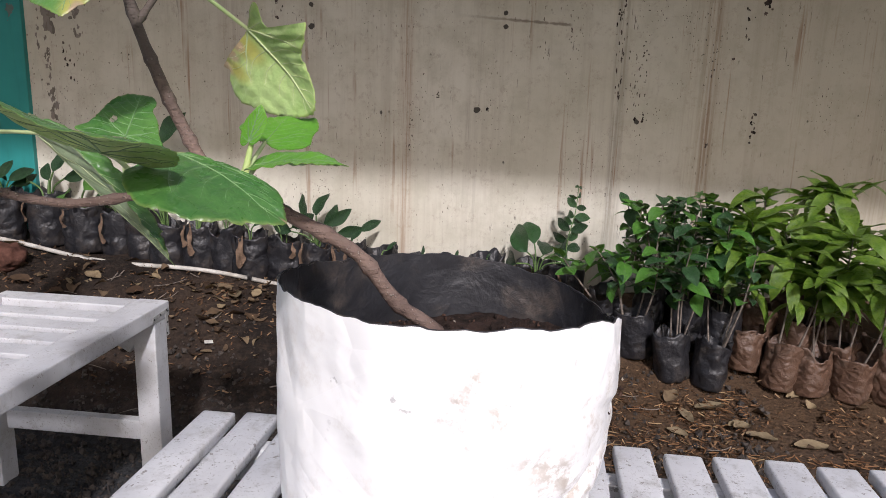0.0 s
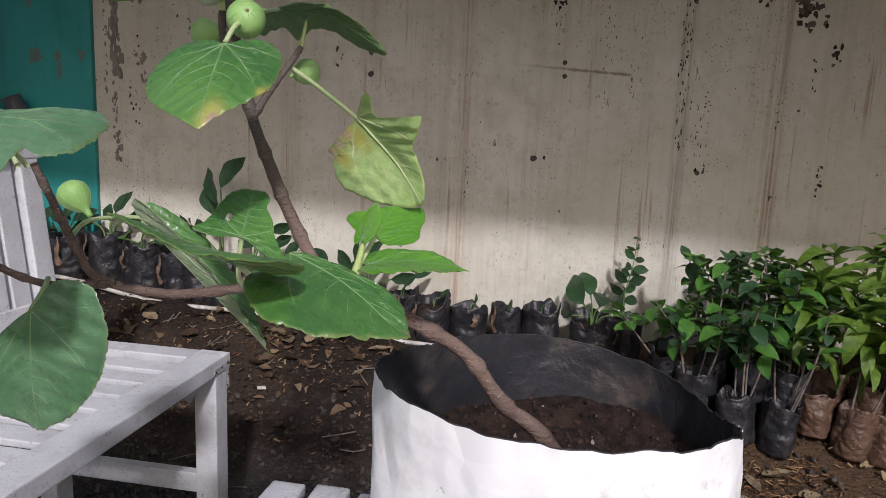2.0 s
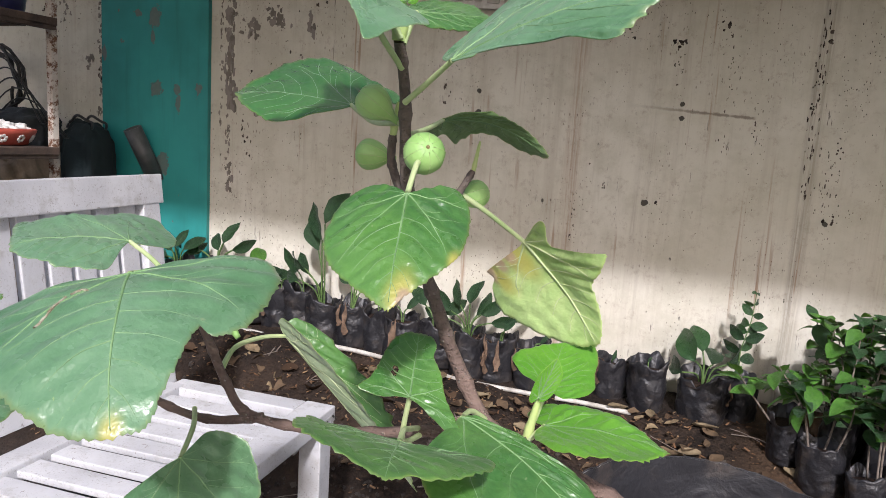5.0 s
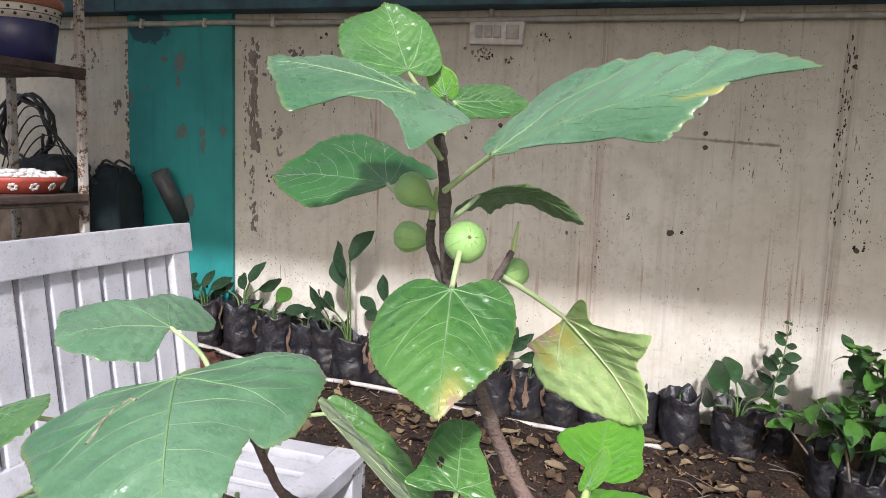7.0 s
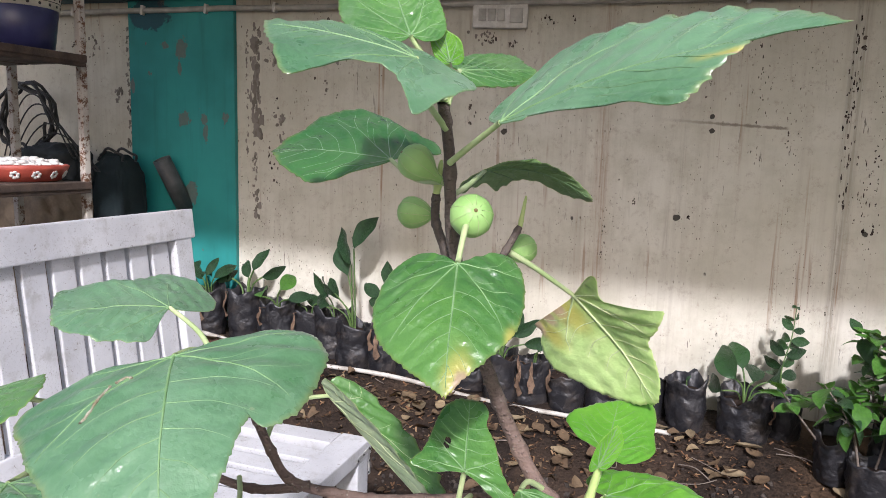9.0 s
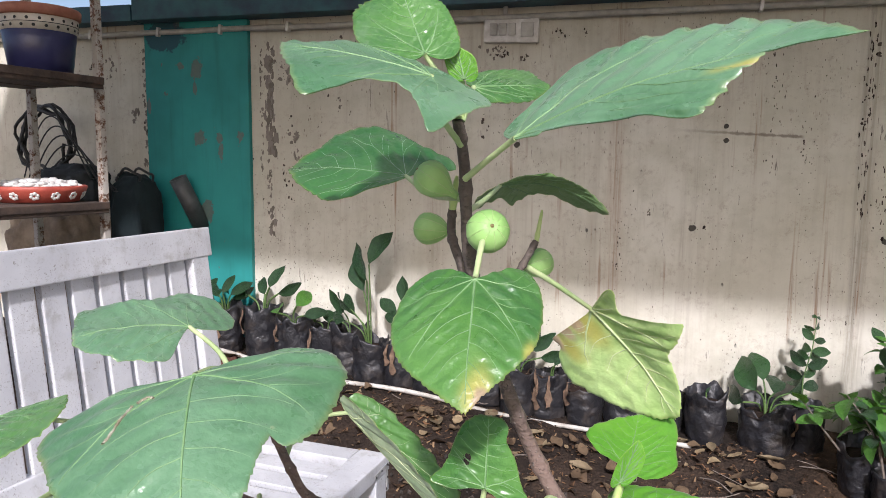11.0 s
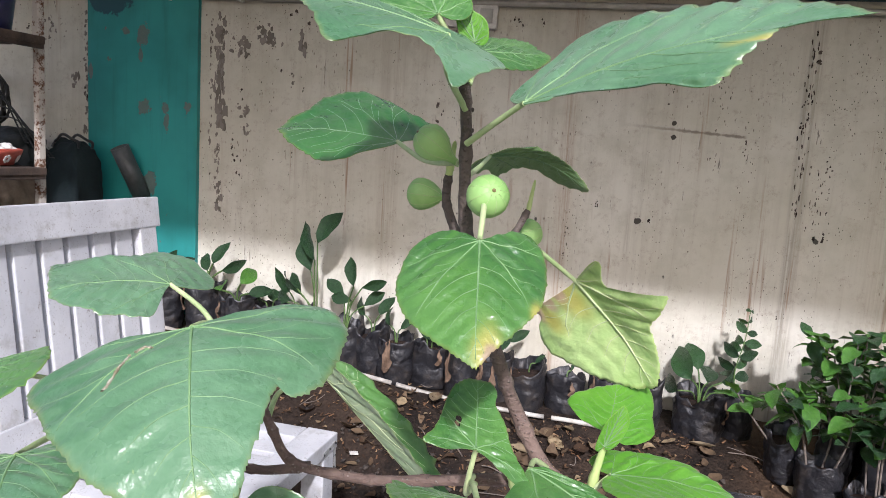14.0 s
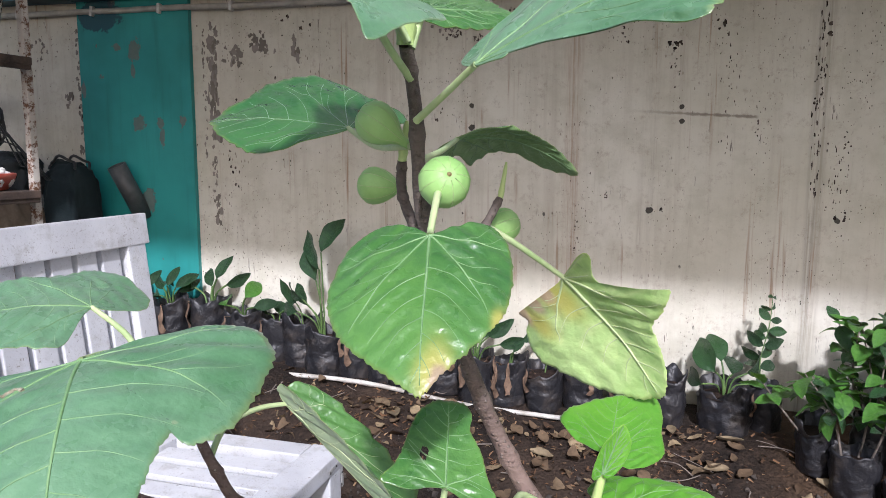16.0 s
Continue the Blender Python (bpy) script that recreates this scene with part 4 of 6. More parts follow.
def inside(p, loop):
    """Whether a point lies within a closed outline."""
    hit = False
    for (x0, y0), (x1, y1) in zip(loop, loop[1:] + loop[:1]):
        if (y0 > p[1]) != (y1 > p[1]) and p[0] < (x1 - x0) * (p[1] - y0) / (y1 - y0) + x0:
            hit = not hit
    return hit


class Blade:
    """Where a place (s along the midrib, w across) of a leaf lies."""

    def __init__(self, base, tip, left, right, top, arch=0.0, cup=0.0, ripple=0.02, side_at=0.36, soft=0.25, curl=0.0, seed=0):
        self.b, self.d = Vector(base), Vector(tip) - Vector(base)
        a = Vector(right) - self.b - side_at * self.d
        c = self.b + side_at * self.d - Vector(left)
        n = (a + c).cross(self.d).normalized()
        self.sign = 1
        if n.dot(Vector(top)) < 0:
            a, c, n, self.sign = -c, -a, -n, -1
        self.m, self.h, self.n = (a + c) / 2, (a - c) / 2, n
        self.size = self.d.length
        self.arch, self.cup, self.ripple, self.soft, self.curl, self.seed = arch, cup, ripple, soft, curl, seed

    def at(self, s, w, lift=0.0):
        fold = math.sqrt(w * w + self.soft ** 2) - self.soft
        fold *= 1 / (math.sqrt(1 + self.soft ** 2) - self.soft)
        p = self.b + self.d * s + self.m * w + self.h * fold
        q = Vector((s * 2.2, w * 2.2, self.seed * 3.7))
        e = math.hypot(s, w)
        up = self.arch * (s - s * s) * 4 + self.cup * w * w + self.curl * max(0, e - 0.6) ** 2
        up += self.ripple * (noise.noise(q) * e + 0.5 * noise.noise(q * 2.6) * e)
        q2 = (s - 0.38 * abs(w)) / 0.14
        up += 0.0095 * math.cos(2 * math.pi * q2) * smooth01(0.03, 0.2, abs(w)) * smooth01(0.05, 0.3, e) * (0.6 + 0.8 * noise.noise(q * 1.7))
        return p + self.n * (up * self.size + lift)


VEIN_LINES = [(((0, 0), (0.35, 0.0), (0.7, 0.01), (0.97, 0.0)), 1.0)]
for sgn in (1, -1):
    VEIN_LINES += [(((0, 0), (0.22, 0.33 * sgn), (0.44, 0.60 * sgn), (0.58, 0.72 * sgn)), 0.75),
                   (((0, 0), (0.05, 0.35 * sgn), (0.09, 0.7 * sgn), (0.12, 0.93 * sgn)), 0.6),
                   (((0, 0), (-0.05, 0.25 * sgn), (-0.09, 0.55 * sgn)), 0.4)]
    for i, s0 in enumerate((0.27, 0.41, 0.55, 0.69, 0.82)):
        r = (0.62, 0.52, 0.42, 0.28, 0.15)[i]
        s0 += 0.02 * sgn
        VEIN_LINES.append((((s0, 0), (s0 + 0.07, r * 0.5 * sgn), (s0 + 0.17 + 0.12 * r, r * sgn)), 0.36))
    for s0, w0, s1, w1 in ((0.14, 0.21, 0.2, 0.55), (0.22, 0.33, 0.27, 0.85), (0.33, 0.47, 0.40, 0.86), (0.06, 0.42, -0.03, 0.72), (0.08, 0.62, 0.02, 0.9)):
        VEIN_LINES.append((((s0, w0 * sgn), ((s0 + s1) / 2 + 0.02, (w0 + w1) / 2 * sgn), (s1, w1 * sgn)), 0.22))


def vein_closeness(points, width=0.022):
    """How near each place of a blade lies to one of its veins, 0 to 1."""
    p = np.array(points)
    out = np.zeros(len(p))
    for line, r in VEIN_LINES:
        q = np.array([(v.x, v.y) for v in spline([(x, y, 0) for x, y in line], 3)])
        w = width * (0.5 + 0.9 * r)
        for a, b in zip(q, q[1:]):
            d = b - a
            t = np.clip(((p - a) @ d) / max(float(d @ d), 1e-9), 0, 1)
            e = p - a - t[:, None] * d
            out = np.maximum(out, (0.35 + 0.65 * r) * np.exp(-(e ** 2).sum(1) / w ** 2))
    return out


def fig_leaf(tree, base, tip, left, right, top=(0, -0.4, 1), stalk=None, up=None, low=None, yellow=(), brown=(), vein=1.0, tooth=0.03, hole=None, label="", stalk_r=0.0022, lobe=1.0, blunt=0.0, notch=(), notch_left=None, shape=None, scars=(), vein_mat=None, **bend):
    fig_leaf.count += 1
    bl = Blade(base, tip, left, right, top, seed=fig_leaf.count, **bend)
    up, low = up or LEAF_UP, low or LEAF_LO
    half = half_outline(64, 30, tooth, lobe, blunt, notch, fig_leaf.count)
    other = half_outline(64, 30, tooth, lobe, blunt, notch if notch_left is None else notch_left, fig_leaf.count + 0.37)
    loop = half[:-1] + [(s, -w) for s, w in other[::-1]][:-1]
    if shape:
        loop = ring_of(shape, bl.sign, seed=fig_leaf.count)
        yellow, brown = [[(p[0], p[1] * bl.sign, p[2]) for p in m] for m in (yellow, brown)]
        hole = hole and (hole[0], hole[1] * bl.sign, hole[2])
    # the outline runs the same way round for every leaf
    if sum(x0 * y1 - x1 * y0 for (x0, y0), (x1, y1) in zip(loop, loop[1:] + loop[:1])) < 0:
        loop = loop[::-1]
    rings, n = 26, len(loop)
    bm = bmesh.new()
    tone = bm.loops.layers.float_color.new("age")
    lay, place, edge = [], {}, {}
    for side in (0.00035, -0.00035):
        rows = []
        for k in range(rings + 1):
            row = []
            for s, w in loop:
                f = (k / rings) ** 0.9
                v = bm.verts.new(bl.at(s * f, w * f, side * (1 if k < rings else 0.4)))
                place[v] = (s * f, w * f)
                edge[v] = f
                row.append(v)
                if k == 0:
                    break
            rows.append(row)
        lay.append(rows)
    faces = []
    for li, rows in enumerate(lay):
        for k in range(rings):
            for i in range(n):
                j = (i + 1) % n
                if k == 0:
                    q = (rows[0][0], rows[1][i], rows[1][j])
                else:
                    q = (rows[k][i], rows[k + 1][i], rows[k + 1][j], rows[k][j])
                c = [place[v] for v in q]
                cs, cw = sum(p[0] for p in c) / len(c), sum(p[1] for p in c) / len(c)
                if hole and math.hypot((cs - hole[0]) * 1.0, (cw - hole[1]) * 1.0) < hole[2]:
                    continue
                f = bm.faces.new(q[::-1] if li == 0 else q)
                f.material_index = li
                faces.append(f)
    a, b = lay[0][rings], lay[1][rings]
    for i in range(n):
        j = (i + 1) % n
        faces.append(bm.faces.new((a[i], a[j], b[j], b[i])))
    keys = list(place)
    near = dict(zip(keys, vein_closeness([place[v] for v in keys])))
    for f in faces:
        for lp in f.loops:
            s, w = place[lp.vert]
            y = max([math.exp(-((s - s0) ** 2 + (w - w0) ** 2) / r ** 2) for s0, w0, r in yellow], default=0)
            r = max([math.exp(-((s - s0) ** 2 + (w - w0) ** 2) / q ** 2) for s0, w0, q in brown], default=0)
            lp[tone] = (max(y, 0.42 * smooth01(0.93, 1.0, edge[lp.vert])), r, float(near[lp.vert]), 1)
    blade = part("leaf", bm, [up, low], tree, label)
    bm = bmesh.new()
    for line, r in VEIN_LINES:
        pts = spline([(x, y, 0) for x, y in line], 6)
        good = []
        for p in pts:
            if p.length > 0.06 and not inside((p.x * 1.03, p.y * 1.03), loop):
                break
            good.append(p)
        if len(good) < 3:
            continue
        pts, m = good, len(good)
        fade = [max(0.00078 * vein * r * (1.25 - i / m), 0.00016) for i in range(m)]
        for lift in (0.00035, -0.0006):
            tube(bm, [bl.at(p.x, p.y, lift) for p in pts], fade if lift > 0 else [q * 1.3 for q in fade], 5)
    part("venation", bm, vein_mat or VEIN, blade, "pale raised leaf venation")
    for track in scars:
        bm = bmesh.new()
        pts = spline([(x, y, 0) for x, y in track], 8)
        tube(bm, [bl.at(p.x + 0.006 * noise.noise(p * 40), p.y * bl.sign + 0.008 * noise.noise(p * 33), 0.0004) for p in pts], [0.0016 * (0.55 + 0.6 * abs(noise.noise(p * 60 + Vector((3, 1, 0))))) for p in pts], 5)
        part("scar", bm, SCAR, blade, "dry grey-brown insect scar")
    if stalk:
        bm = bmesh.new()
        pts = spline([*stalk, bl.b], 6)
        m = len(pts)
        tube(bm, pts, [lerp(stalk_r * 1.15, stalk_r * 0.9, i / m) for i in range(m)], 8)
        part("petiole", bm, PETIOLE, blade, "pale green leaf stalk")
    return blade


fig_leaf.count = 0


def branch(tree, pts, r0, r1, knots=(), name="branch"):
    bm = bmesh.new()
    line = spline(pts, 10)
    n = len(line)
    rad = []
    for i in range(n):
        r = lerp(r0, r1, i / (n - 1))
        r *= 1 + 0.10 * noise.noise(line[i] * 70) + (0.24 if i % 8 == 3 else 0.10 if i % 8 == 4 else 0.0)
        rad.append(r)
    tube(bm, line, rad, 12, bump=0.06)
    return part(name, bm, BARK, tree, "grey-brown fig wood with leaf scars")


def fruit(tree, centre, eye_dir, r, neck=0.9):
    """A fig: round, drawn out to its stalk, with an eye at the other end."""
    d = Vector(eye_dir).normalized()
    q = d.to_track_quat("Z", "Y").to_matrix().to_4x4()
    m = Matrix.Translation(centre) @ q
    bm = bmesh.new()
    prof = [(-2.1 * neck, 0.17), (-1.8 * neck, 0.20), (-1.45 * neck, 0.27), (-1.15, 0.44), (-0.9, 0.65), (-0.65, 0.82), (-0.35, 0.95), (0.0, 1.02), (0.35, 0.97), (0.65, 0.78), (0.85, 0.50), (0.93, 0.25), (0.90, 0.10)]
    rows = []
    for z, rr in prof:
        row = []
        for i in range(28):
            a = 2 * math.pi * i / 28
            k = rr * r * (1 + 0.012 * math.cos(a * 9))
            row.append(bm.verts.new(m @ Vector((math.cos(a) * k, math.sin(a) * k, z * r))))
        rows.append(row)
    for r0, r1 in zip(rows, rows[1:]):
        for i in range(28):
            bm.faces.new((r0[i], r0[(i + 1) % 28], r1[(i + 1) % 28], r1[i]))
    bm.faces.new(rows[0][::-1]), bm.faces.new(rows[-1])
    f = part("fig_fruit", bm, FIG, tree, "unripe light green fig")
    bm = bmesh.new()
    bmesh.ops.create_circle(bm, cap_ends=True, segments=12, radius=0.10 * r)
    for v in bm.verts:
        v.co = m @ (v.co + Vector((0, 0, 0.925 * r)))
    bmesh.ops.create_cone(bm, cap_ends=True, segments=10, radius1=0.095 * r, radius2=0.05 * r, depth=0.08 * r, matrix=m @ Matrix.Translation((0, 0, 0.94 * r)))
    part("eye", bm, FIGEYE, f, "brown fig eye")
    bm = bmesh.new()
    for i in range(9):
        a = 2 * math.pi * i / 9
        line = [m @ Vector((math.cos(a) * rr * r * 1.013, math.sin(a) * rr * r * 1.013, z * r)) for z, rr in prof[2:-1]]
        tube(bm, line, 0.00022, 3)
    part("ribs", bm, PETIOLE, f, "faint pale ribs")
    return f


def sprout(tree, base, tip, r=0.004, leaves=()):
    bm = bmesh.new()
    b, t = Vector(base), Vector(tip)
    line = [lerp(b, t, i / 8) for i in range(9)]
    tube(bm, line, [r * (1.0 - 0.45 * (i / 8) ** 2 + (0.2 if i == 2 else 0) - (0.2 if i == 8 else 0)) for i in range(9)], 8)
    return part("shoot", bm, SPROUT, tree, "fresh light green shoot tip")


fig_tree = holder("fig_tree", pose(0, 0, 0))
tagged(fig_tree, "young fig tree with broad leaves and unripe green figs", "fig tree")
FORK, N1, NODE_T, SHOOT = (-0.014, 0.048, 1.194), (-0.026, 0.041, 1.256), (-0.027, 0.027, 1.318), (-0.0275, 0.005, 1.354)
branch(fig_tree, [(0.335, 0.094, 0.785), (0.278, 0.086, 0.880), (0.231, 0.077, 0.921), (0.190, 0.073, 0.972), (0.131, 0.055, 1.010), (0.090, 0.045, 1.032), (0.056, 0.039, 1.052), (0.026, 0.046, 1.098), (0.007, 0.042, 1.144), FORK, N1, NODE_T, SHOOT], 0.0083, 0.0042, name="trunk")
branch(fig_tree, [(0.085, 0.044, 1.033), (0.045, 0.051, 1.034), (0.010, 0.053, 1.034), (-0.071, 0.056, 1.0195), (-0.114, 0.054, 1.018), (-0.160, 0.037, 1.0325), (-0.176, 0.026, 1.0655), (-0.186, 0.016, 1.102), (-0.196, 0.003, 1.142)], 0.0056, 0.0034)
branch(fig_tree, [(-0.146, 0.042, 1.029), (-0.189, 0.029, 1.025), (-0.236, 0.030, 1.032), (-0.287, 0.023, 1.058)], 0.0042, 0.0032)
branch(fig_tree, [(-0.012, 0.047, 1.190), (0.001, 0.064, 1.219), (0.012, 0.080, 1.241), (0.020, 0.09, 1.258)], 0.0036, 0.0026)
branch(fig_tree, [(-0.016, 0.050, 1.2), (-0.034, 0.06, 1.235), (-0.045, 0.062, 1.262), (-0.044, 0.058, 1.285)], 0.0042, 0.0034)
branch(fig_tree, [(0.060, 0.040, 1.052), (0.074, 0.03, 1.045), (0.090, 0.028, 1.048)], 0.0045, 0.0036)

fig_leaf(fig_tree, (-0.003, -0.040, 1.245), (0.009, -0.118, 1.180), (-0.051, -0.075, 1.212), (0.044, -0.055, 1.225), (0, -1, 0.6), [(-0.012, 0.03, 1.262), (-0.006, -0.005, 1.265)],
         yellow=((0.92, 0.15, 0.25), (0.64, 0.84, 0.12)), brown=((0.95, 0.19, 0.15),), arch=0.03, cup=-0.06, shape=HEART, soft=0.12, label="heart-shaped leaf with a yellowing burnt tip")
fig_leaf(fig_tree, (0.065, 0.134, 1.195), (0.142, 0.110, 1.111), (0.020, 0.150, 1.153), (0.130, 0.067, 1.192), (0.3, 0.9, 0.5), [(0.013, 0.081, 1.238), (0.034, 0.102, 1.222)],
         LEAF_OLD_BACKLIT, LEAF_OLD_BACKLIT, vein=1.2, vein_mat=OLDVEIN, yellow=((0.15, -0.3, 0.28), (0.4, -0.8, 0.2)), brown=((0.10, -0.40, 0.15), (0.34, -0.98, 0.16), (0.22, -0.65, 0.14)), cup=0.10, arch=0.04, ripple=0.035, blunt=0.15, notch=((1.0, 0.22, 0.14),), notch_left=((0.9, 0.12, 0.12), (1.9, 0.25, 0.2)), tooth=0.05, shape=RAGGED, soft=0.12, label="yellowing leaf hanging with its underside out")
fig_leaf(fig_tree, (0.002, -0.019, 1.090), (-0.006, 0.033, 1.125), (-0.036, -0.030, 1.098), (0.043, -0.027, 1.074), (0, -1, 0.8), [(-0.004, 0.050, 1.030), (-0.005, -0.006, 1.049)],
         LEAF_UP, hole=(0.34, -0.36, 0.075), side_at=0.08, blunt=0.35, lobe=1.1, notch=((0.95, 0.20, 0.2),), shape=ARROW, soft=0.12, label="green leaf with a small hole")
fig_leaf(fig_tree, (0.101, 0.063, 1.083), (0.109, 0.121, 1.107), (0.066, 0.088, 1.094), (0.142, 0.105, 1.088), (0, -1, 0.6), [(0.092, 0.032, 1.06)], LEAF_YOUNG, vein=0.6, blunt=0.4, lobe=1.5, ripple=0.05, shape=ROUND, soft=0.12)
fig_leaf(fig_tree, (0.103, 0.026, 1.064), (0.194, -0.006, 1.070), (0.130, 0.050, 1.076), (0.150, -0.040, 1.072), (0, -0.3, 1), [(0.088, 0.03, 1.045)], LEAF_YOUNG, vein=0.6, arch=0.05, cup=-0.06, ripple=0.05)
fig_leaf(fig_tree, (-0.162, 0.121, 1.081), (-0.019, 0.118, 0.942), (-0.079, 0.098, 1.038), (-0.077, 0.148, 1.026), (0.6, 0, 0.7), [(-0.178, 0.022, 1.072), (-0.185, 0.06, 1.083), (-0.178, 0.10, 1.083)], low=LEAF_FELT, side_at=0.45, soft=0.10, ripple=0.015, vein=0.9, vein_mat=OLDVEIN, lobe=0.5, label="drooping leaf folded along its midrib, pale underside out")
fig_leaf(fig_tree, (0.042, -0.010, 1.076), (0.153, -0.072, 1.026), (0.028, -0.090, 1.060), (0.123, -0.027, 1.057), (0, -0.5, 1), [(0.06, 0.045, 1.05), (0.045, 0.02, 1.07)], arch=0.06, cup=-0.06, ripple=0.03, brown=((0.95, 0.1, 0.06),), shape=BROAD, soft=0.12, label="broad dark green leaf over the bag rim")
# yellow-green underside: light passing through the blade is put into its colour
fig_leaf(fig_tree, (0.012, -0.082, 1.082), (0.030, -0.180, 1.106), (-0.028, -0.163, 1.122), (0.078, -0.100, 1.082), (0, -0.2, 1), [(-0.006, 0.050, 1.036), (-0.002, 0.0, 1.056), (0.005, -0.045, 1.074)], LEAF_UP, LEAF_OLD_BACKLIT, vein=0.8, arch=0.05, cup=-0.02, blunt=0.2, label="broad leaf held level, seen almost edge-on")
fig_leaf(fig_tree, (-0.178, -0.100, 1.181), (-0.112, -0.209, 1.119), (-0.252, -0.163, 1.152), (-0.088, -0.060, 1.192), (0, -0.5, 1), [(-0.2, 0.0, 1.14), (-0.192, -0.05, 1.17)], LEAF_SKYSHEEN,
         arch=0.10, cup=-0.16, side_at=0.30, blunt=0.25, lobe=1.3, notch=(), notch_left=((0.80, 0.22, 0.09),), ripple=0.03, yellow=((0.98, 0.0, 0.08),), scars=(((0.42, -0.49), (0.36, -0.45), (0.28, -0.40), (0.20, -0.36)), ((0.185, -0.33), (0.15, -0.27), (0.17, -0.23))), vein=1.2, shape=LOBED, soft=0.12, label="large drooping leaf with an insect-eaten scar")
fig_leaf(fig_tree, (-0.275, 0.035, 1.177), (-0.345, -0.026, 1.175), (-0.330, 0.072, 1.194), (-0.262, -0.032, 1.160), (0, -0.4, 1), [(-0.205, -0.005, 1.14), (-0.235, 0.02, 1.16)], LEAF_SKYSHEEN, arch=0.06, cup=-0.06, lobe=2.6, blunt=0.3, ripple=0.05, shape=KIDNEY, soft=0.12)
fig_leaf(fig_tree, (-0.367, -0.080, 1.125), (-0.300, -0.157, 1.122), (-0.370, -0.139, 1.115), (-0.278, -0.100, 1.147), (0, -0.4, 1), [(-0.29, 0.015, 1.05), (-0.34, -0.02, 1.10)], LEAF_UP, arch=0.05)
fig_leaf(fig_tree, (-0.265, -0.150, 1.103), (-0.215, -0.225, 1.085), (-0.305, -0.190, 1.088), (-0.208, -0.165, 1.110), (0, -0.5, 1), [(-0.29, 0.015, 1.05), (-0.29, -0.07, 1.085)], LEAF_SKYSHEEN, arch=0.08, cup=-0.1)
fig_leaf(fig_tree, (-0.181, -0.033, 1.018), (-0.194, -0.014, 0.900), (-0.244, -0.029, 0.955), (-0.108, -0.041, 1.000), (0, -1, 0.3), [(-0.21, 0.035, 1.03), (-0.19, 0.0, 1.03)], LEAF_SKYSHEEN, arch=0.03, cup=-0.05, blunt=0.55, lobe=1.2, ripple=0.04, shape=HANGING, soft=0.12, label="round leaf hanging down with crinkled blade")
fig_leaf(fig_tree, (-0.104, 0.121, 1.310), (-0.206, 0.092, 1.312), (-0.158, 0.190, 1.357), (-0.140, 0.048, 1.286), (0, -0.5, 1), [(-0.032, 0.04, 1.295), (-0.07, 0.085, 1.295)], LEAF_GLOSS, vein=0.6, arch=0.05, cup=-0.05, ripple=0.05, blunt=0.5, lobe=2.4, notch=((0.75, 0.12, 0.1),), shape=SCALLOPED, soft=0.12, label="glossy leaf catching the sky")
fig_leaf(fig_tree, (-0.023, 0.155, 1.302), (0.072, 0.264, 1.273), (0.022, 0.182, 1.306), (-0.017, 0.228, 1.274), (0.1, 0.5, 1), [(-0.026, 0.035, 1.285), (-0.025, 0.1, 1.292)], arch=0.10, cup=-0.04, blunt=0.3, shape=CURLED, soft=0.12)
fig_leaf(fig_tree, (0.018, -0.016, 1.339), (0.205, -0.070, 1.393), (0.090, 0.033, 1.399), (0.113, -0.068, 1.342), (0, 0.0, 1), [(-0.026, 0.024, 1.31), (-0.005, 0.01, 1.325)], LEAF_SKYSHEEN, side_at=0.45, arch=0.05, cup=0.0, yellow=((0.73, 0.25, 0.12),), brown=((0.73, 0.30, 0.045),), shape=SPEAR, soft=0.12, label="large leaf held out sideways")
fig_leaf(fig_tree, (-0.030, -0.057, 1.376), (-0.117, -0.091, 1.392), (-0.085, -0.008, 1.409), (-0.050, -0.123, 1.362), (0, -0.1, 1), [(-0.027, 0.015, 1.335), (-0.036, -0.02, 1.358)], LEAF_SKYSHEEN, arch=0.04, cup=-0.10, lobe=2.3, blunt=0.2, shape=DRAPED, soft=0.12)
fig_leaf(fig_tree, (-0.045, -0.020, 1.396), (-0.072, 0.006, 1.448), (-0.099, -0.012, 1.412), (-0.027, -0.004, 1.416), (0, -1, 0.5), [(-0.025, 0.0, 1.355), (-0.035, -0.010, 1.378)], arch=-0.03, side_at=0.25, blunt=0.3)
fig_leaf(fig_tree, (-0.019, 0.019, 1.377), (0.029, 0.083, 1.385), (-0.003, 0.098, 1.400), (0.014, 0.041, 1.367), (0, -0.3, 1), [(-0.024, 0.005, 1.352), (-0.02, 0.012, 1.37)])
fig_leaf(fig_tree, (-0.020, -0.008, 1.380), (-0.025, -0.010, 1.402), (-0.033, -0.013, 1.392), (-0.011, -0.009, 1.391), (0, -1, 0.4), None, LEAF_YOUNG, LEAF_YOUNG)
sprout(fig_tree, SHOOT, (-0.026, 0.0, 1.392), 0.0058)
sprout(fig_tree, (0.0200, 0.0900, 1.256), (0.024, 0.094, 1.284), 0.0020)
sprout(fig_tree, (0.088, 0.03, 1.046), (0.098, 0.034, 1.092), 0.0036)
fig_leaf(fig_tree, (0.096, 0.027, 1.086), (0.108, 0.027, 1.120), (0.094, 0.022, 1.104), (0.114, 0.028, 1.106), (0, -1, 0.4), None, LEAF_YOUNG, LEAF_YOUNG, side_at=0.45, tooth=0.015)
sprout(fig_tree, (-0.044, 0.058, 1.284), (-0.040, 0.056, 1.312), 0.003)
sprout(fig_tree, (0.03, 0.05, 1.028), (0.022, 0.03, 1.062), 0.004)
fruit(fig_tree, (-0.006, 0.015, 1.272), (0.40, -0.85, 0.38), 0.0160, 0.7)
fruit(fig_tree, (-0.069, 0.077, 1.267), (-0.95, 0.12, 0.08), 0.0134, 0.85)
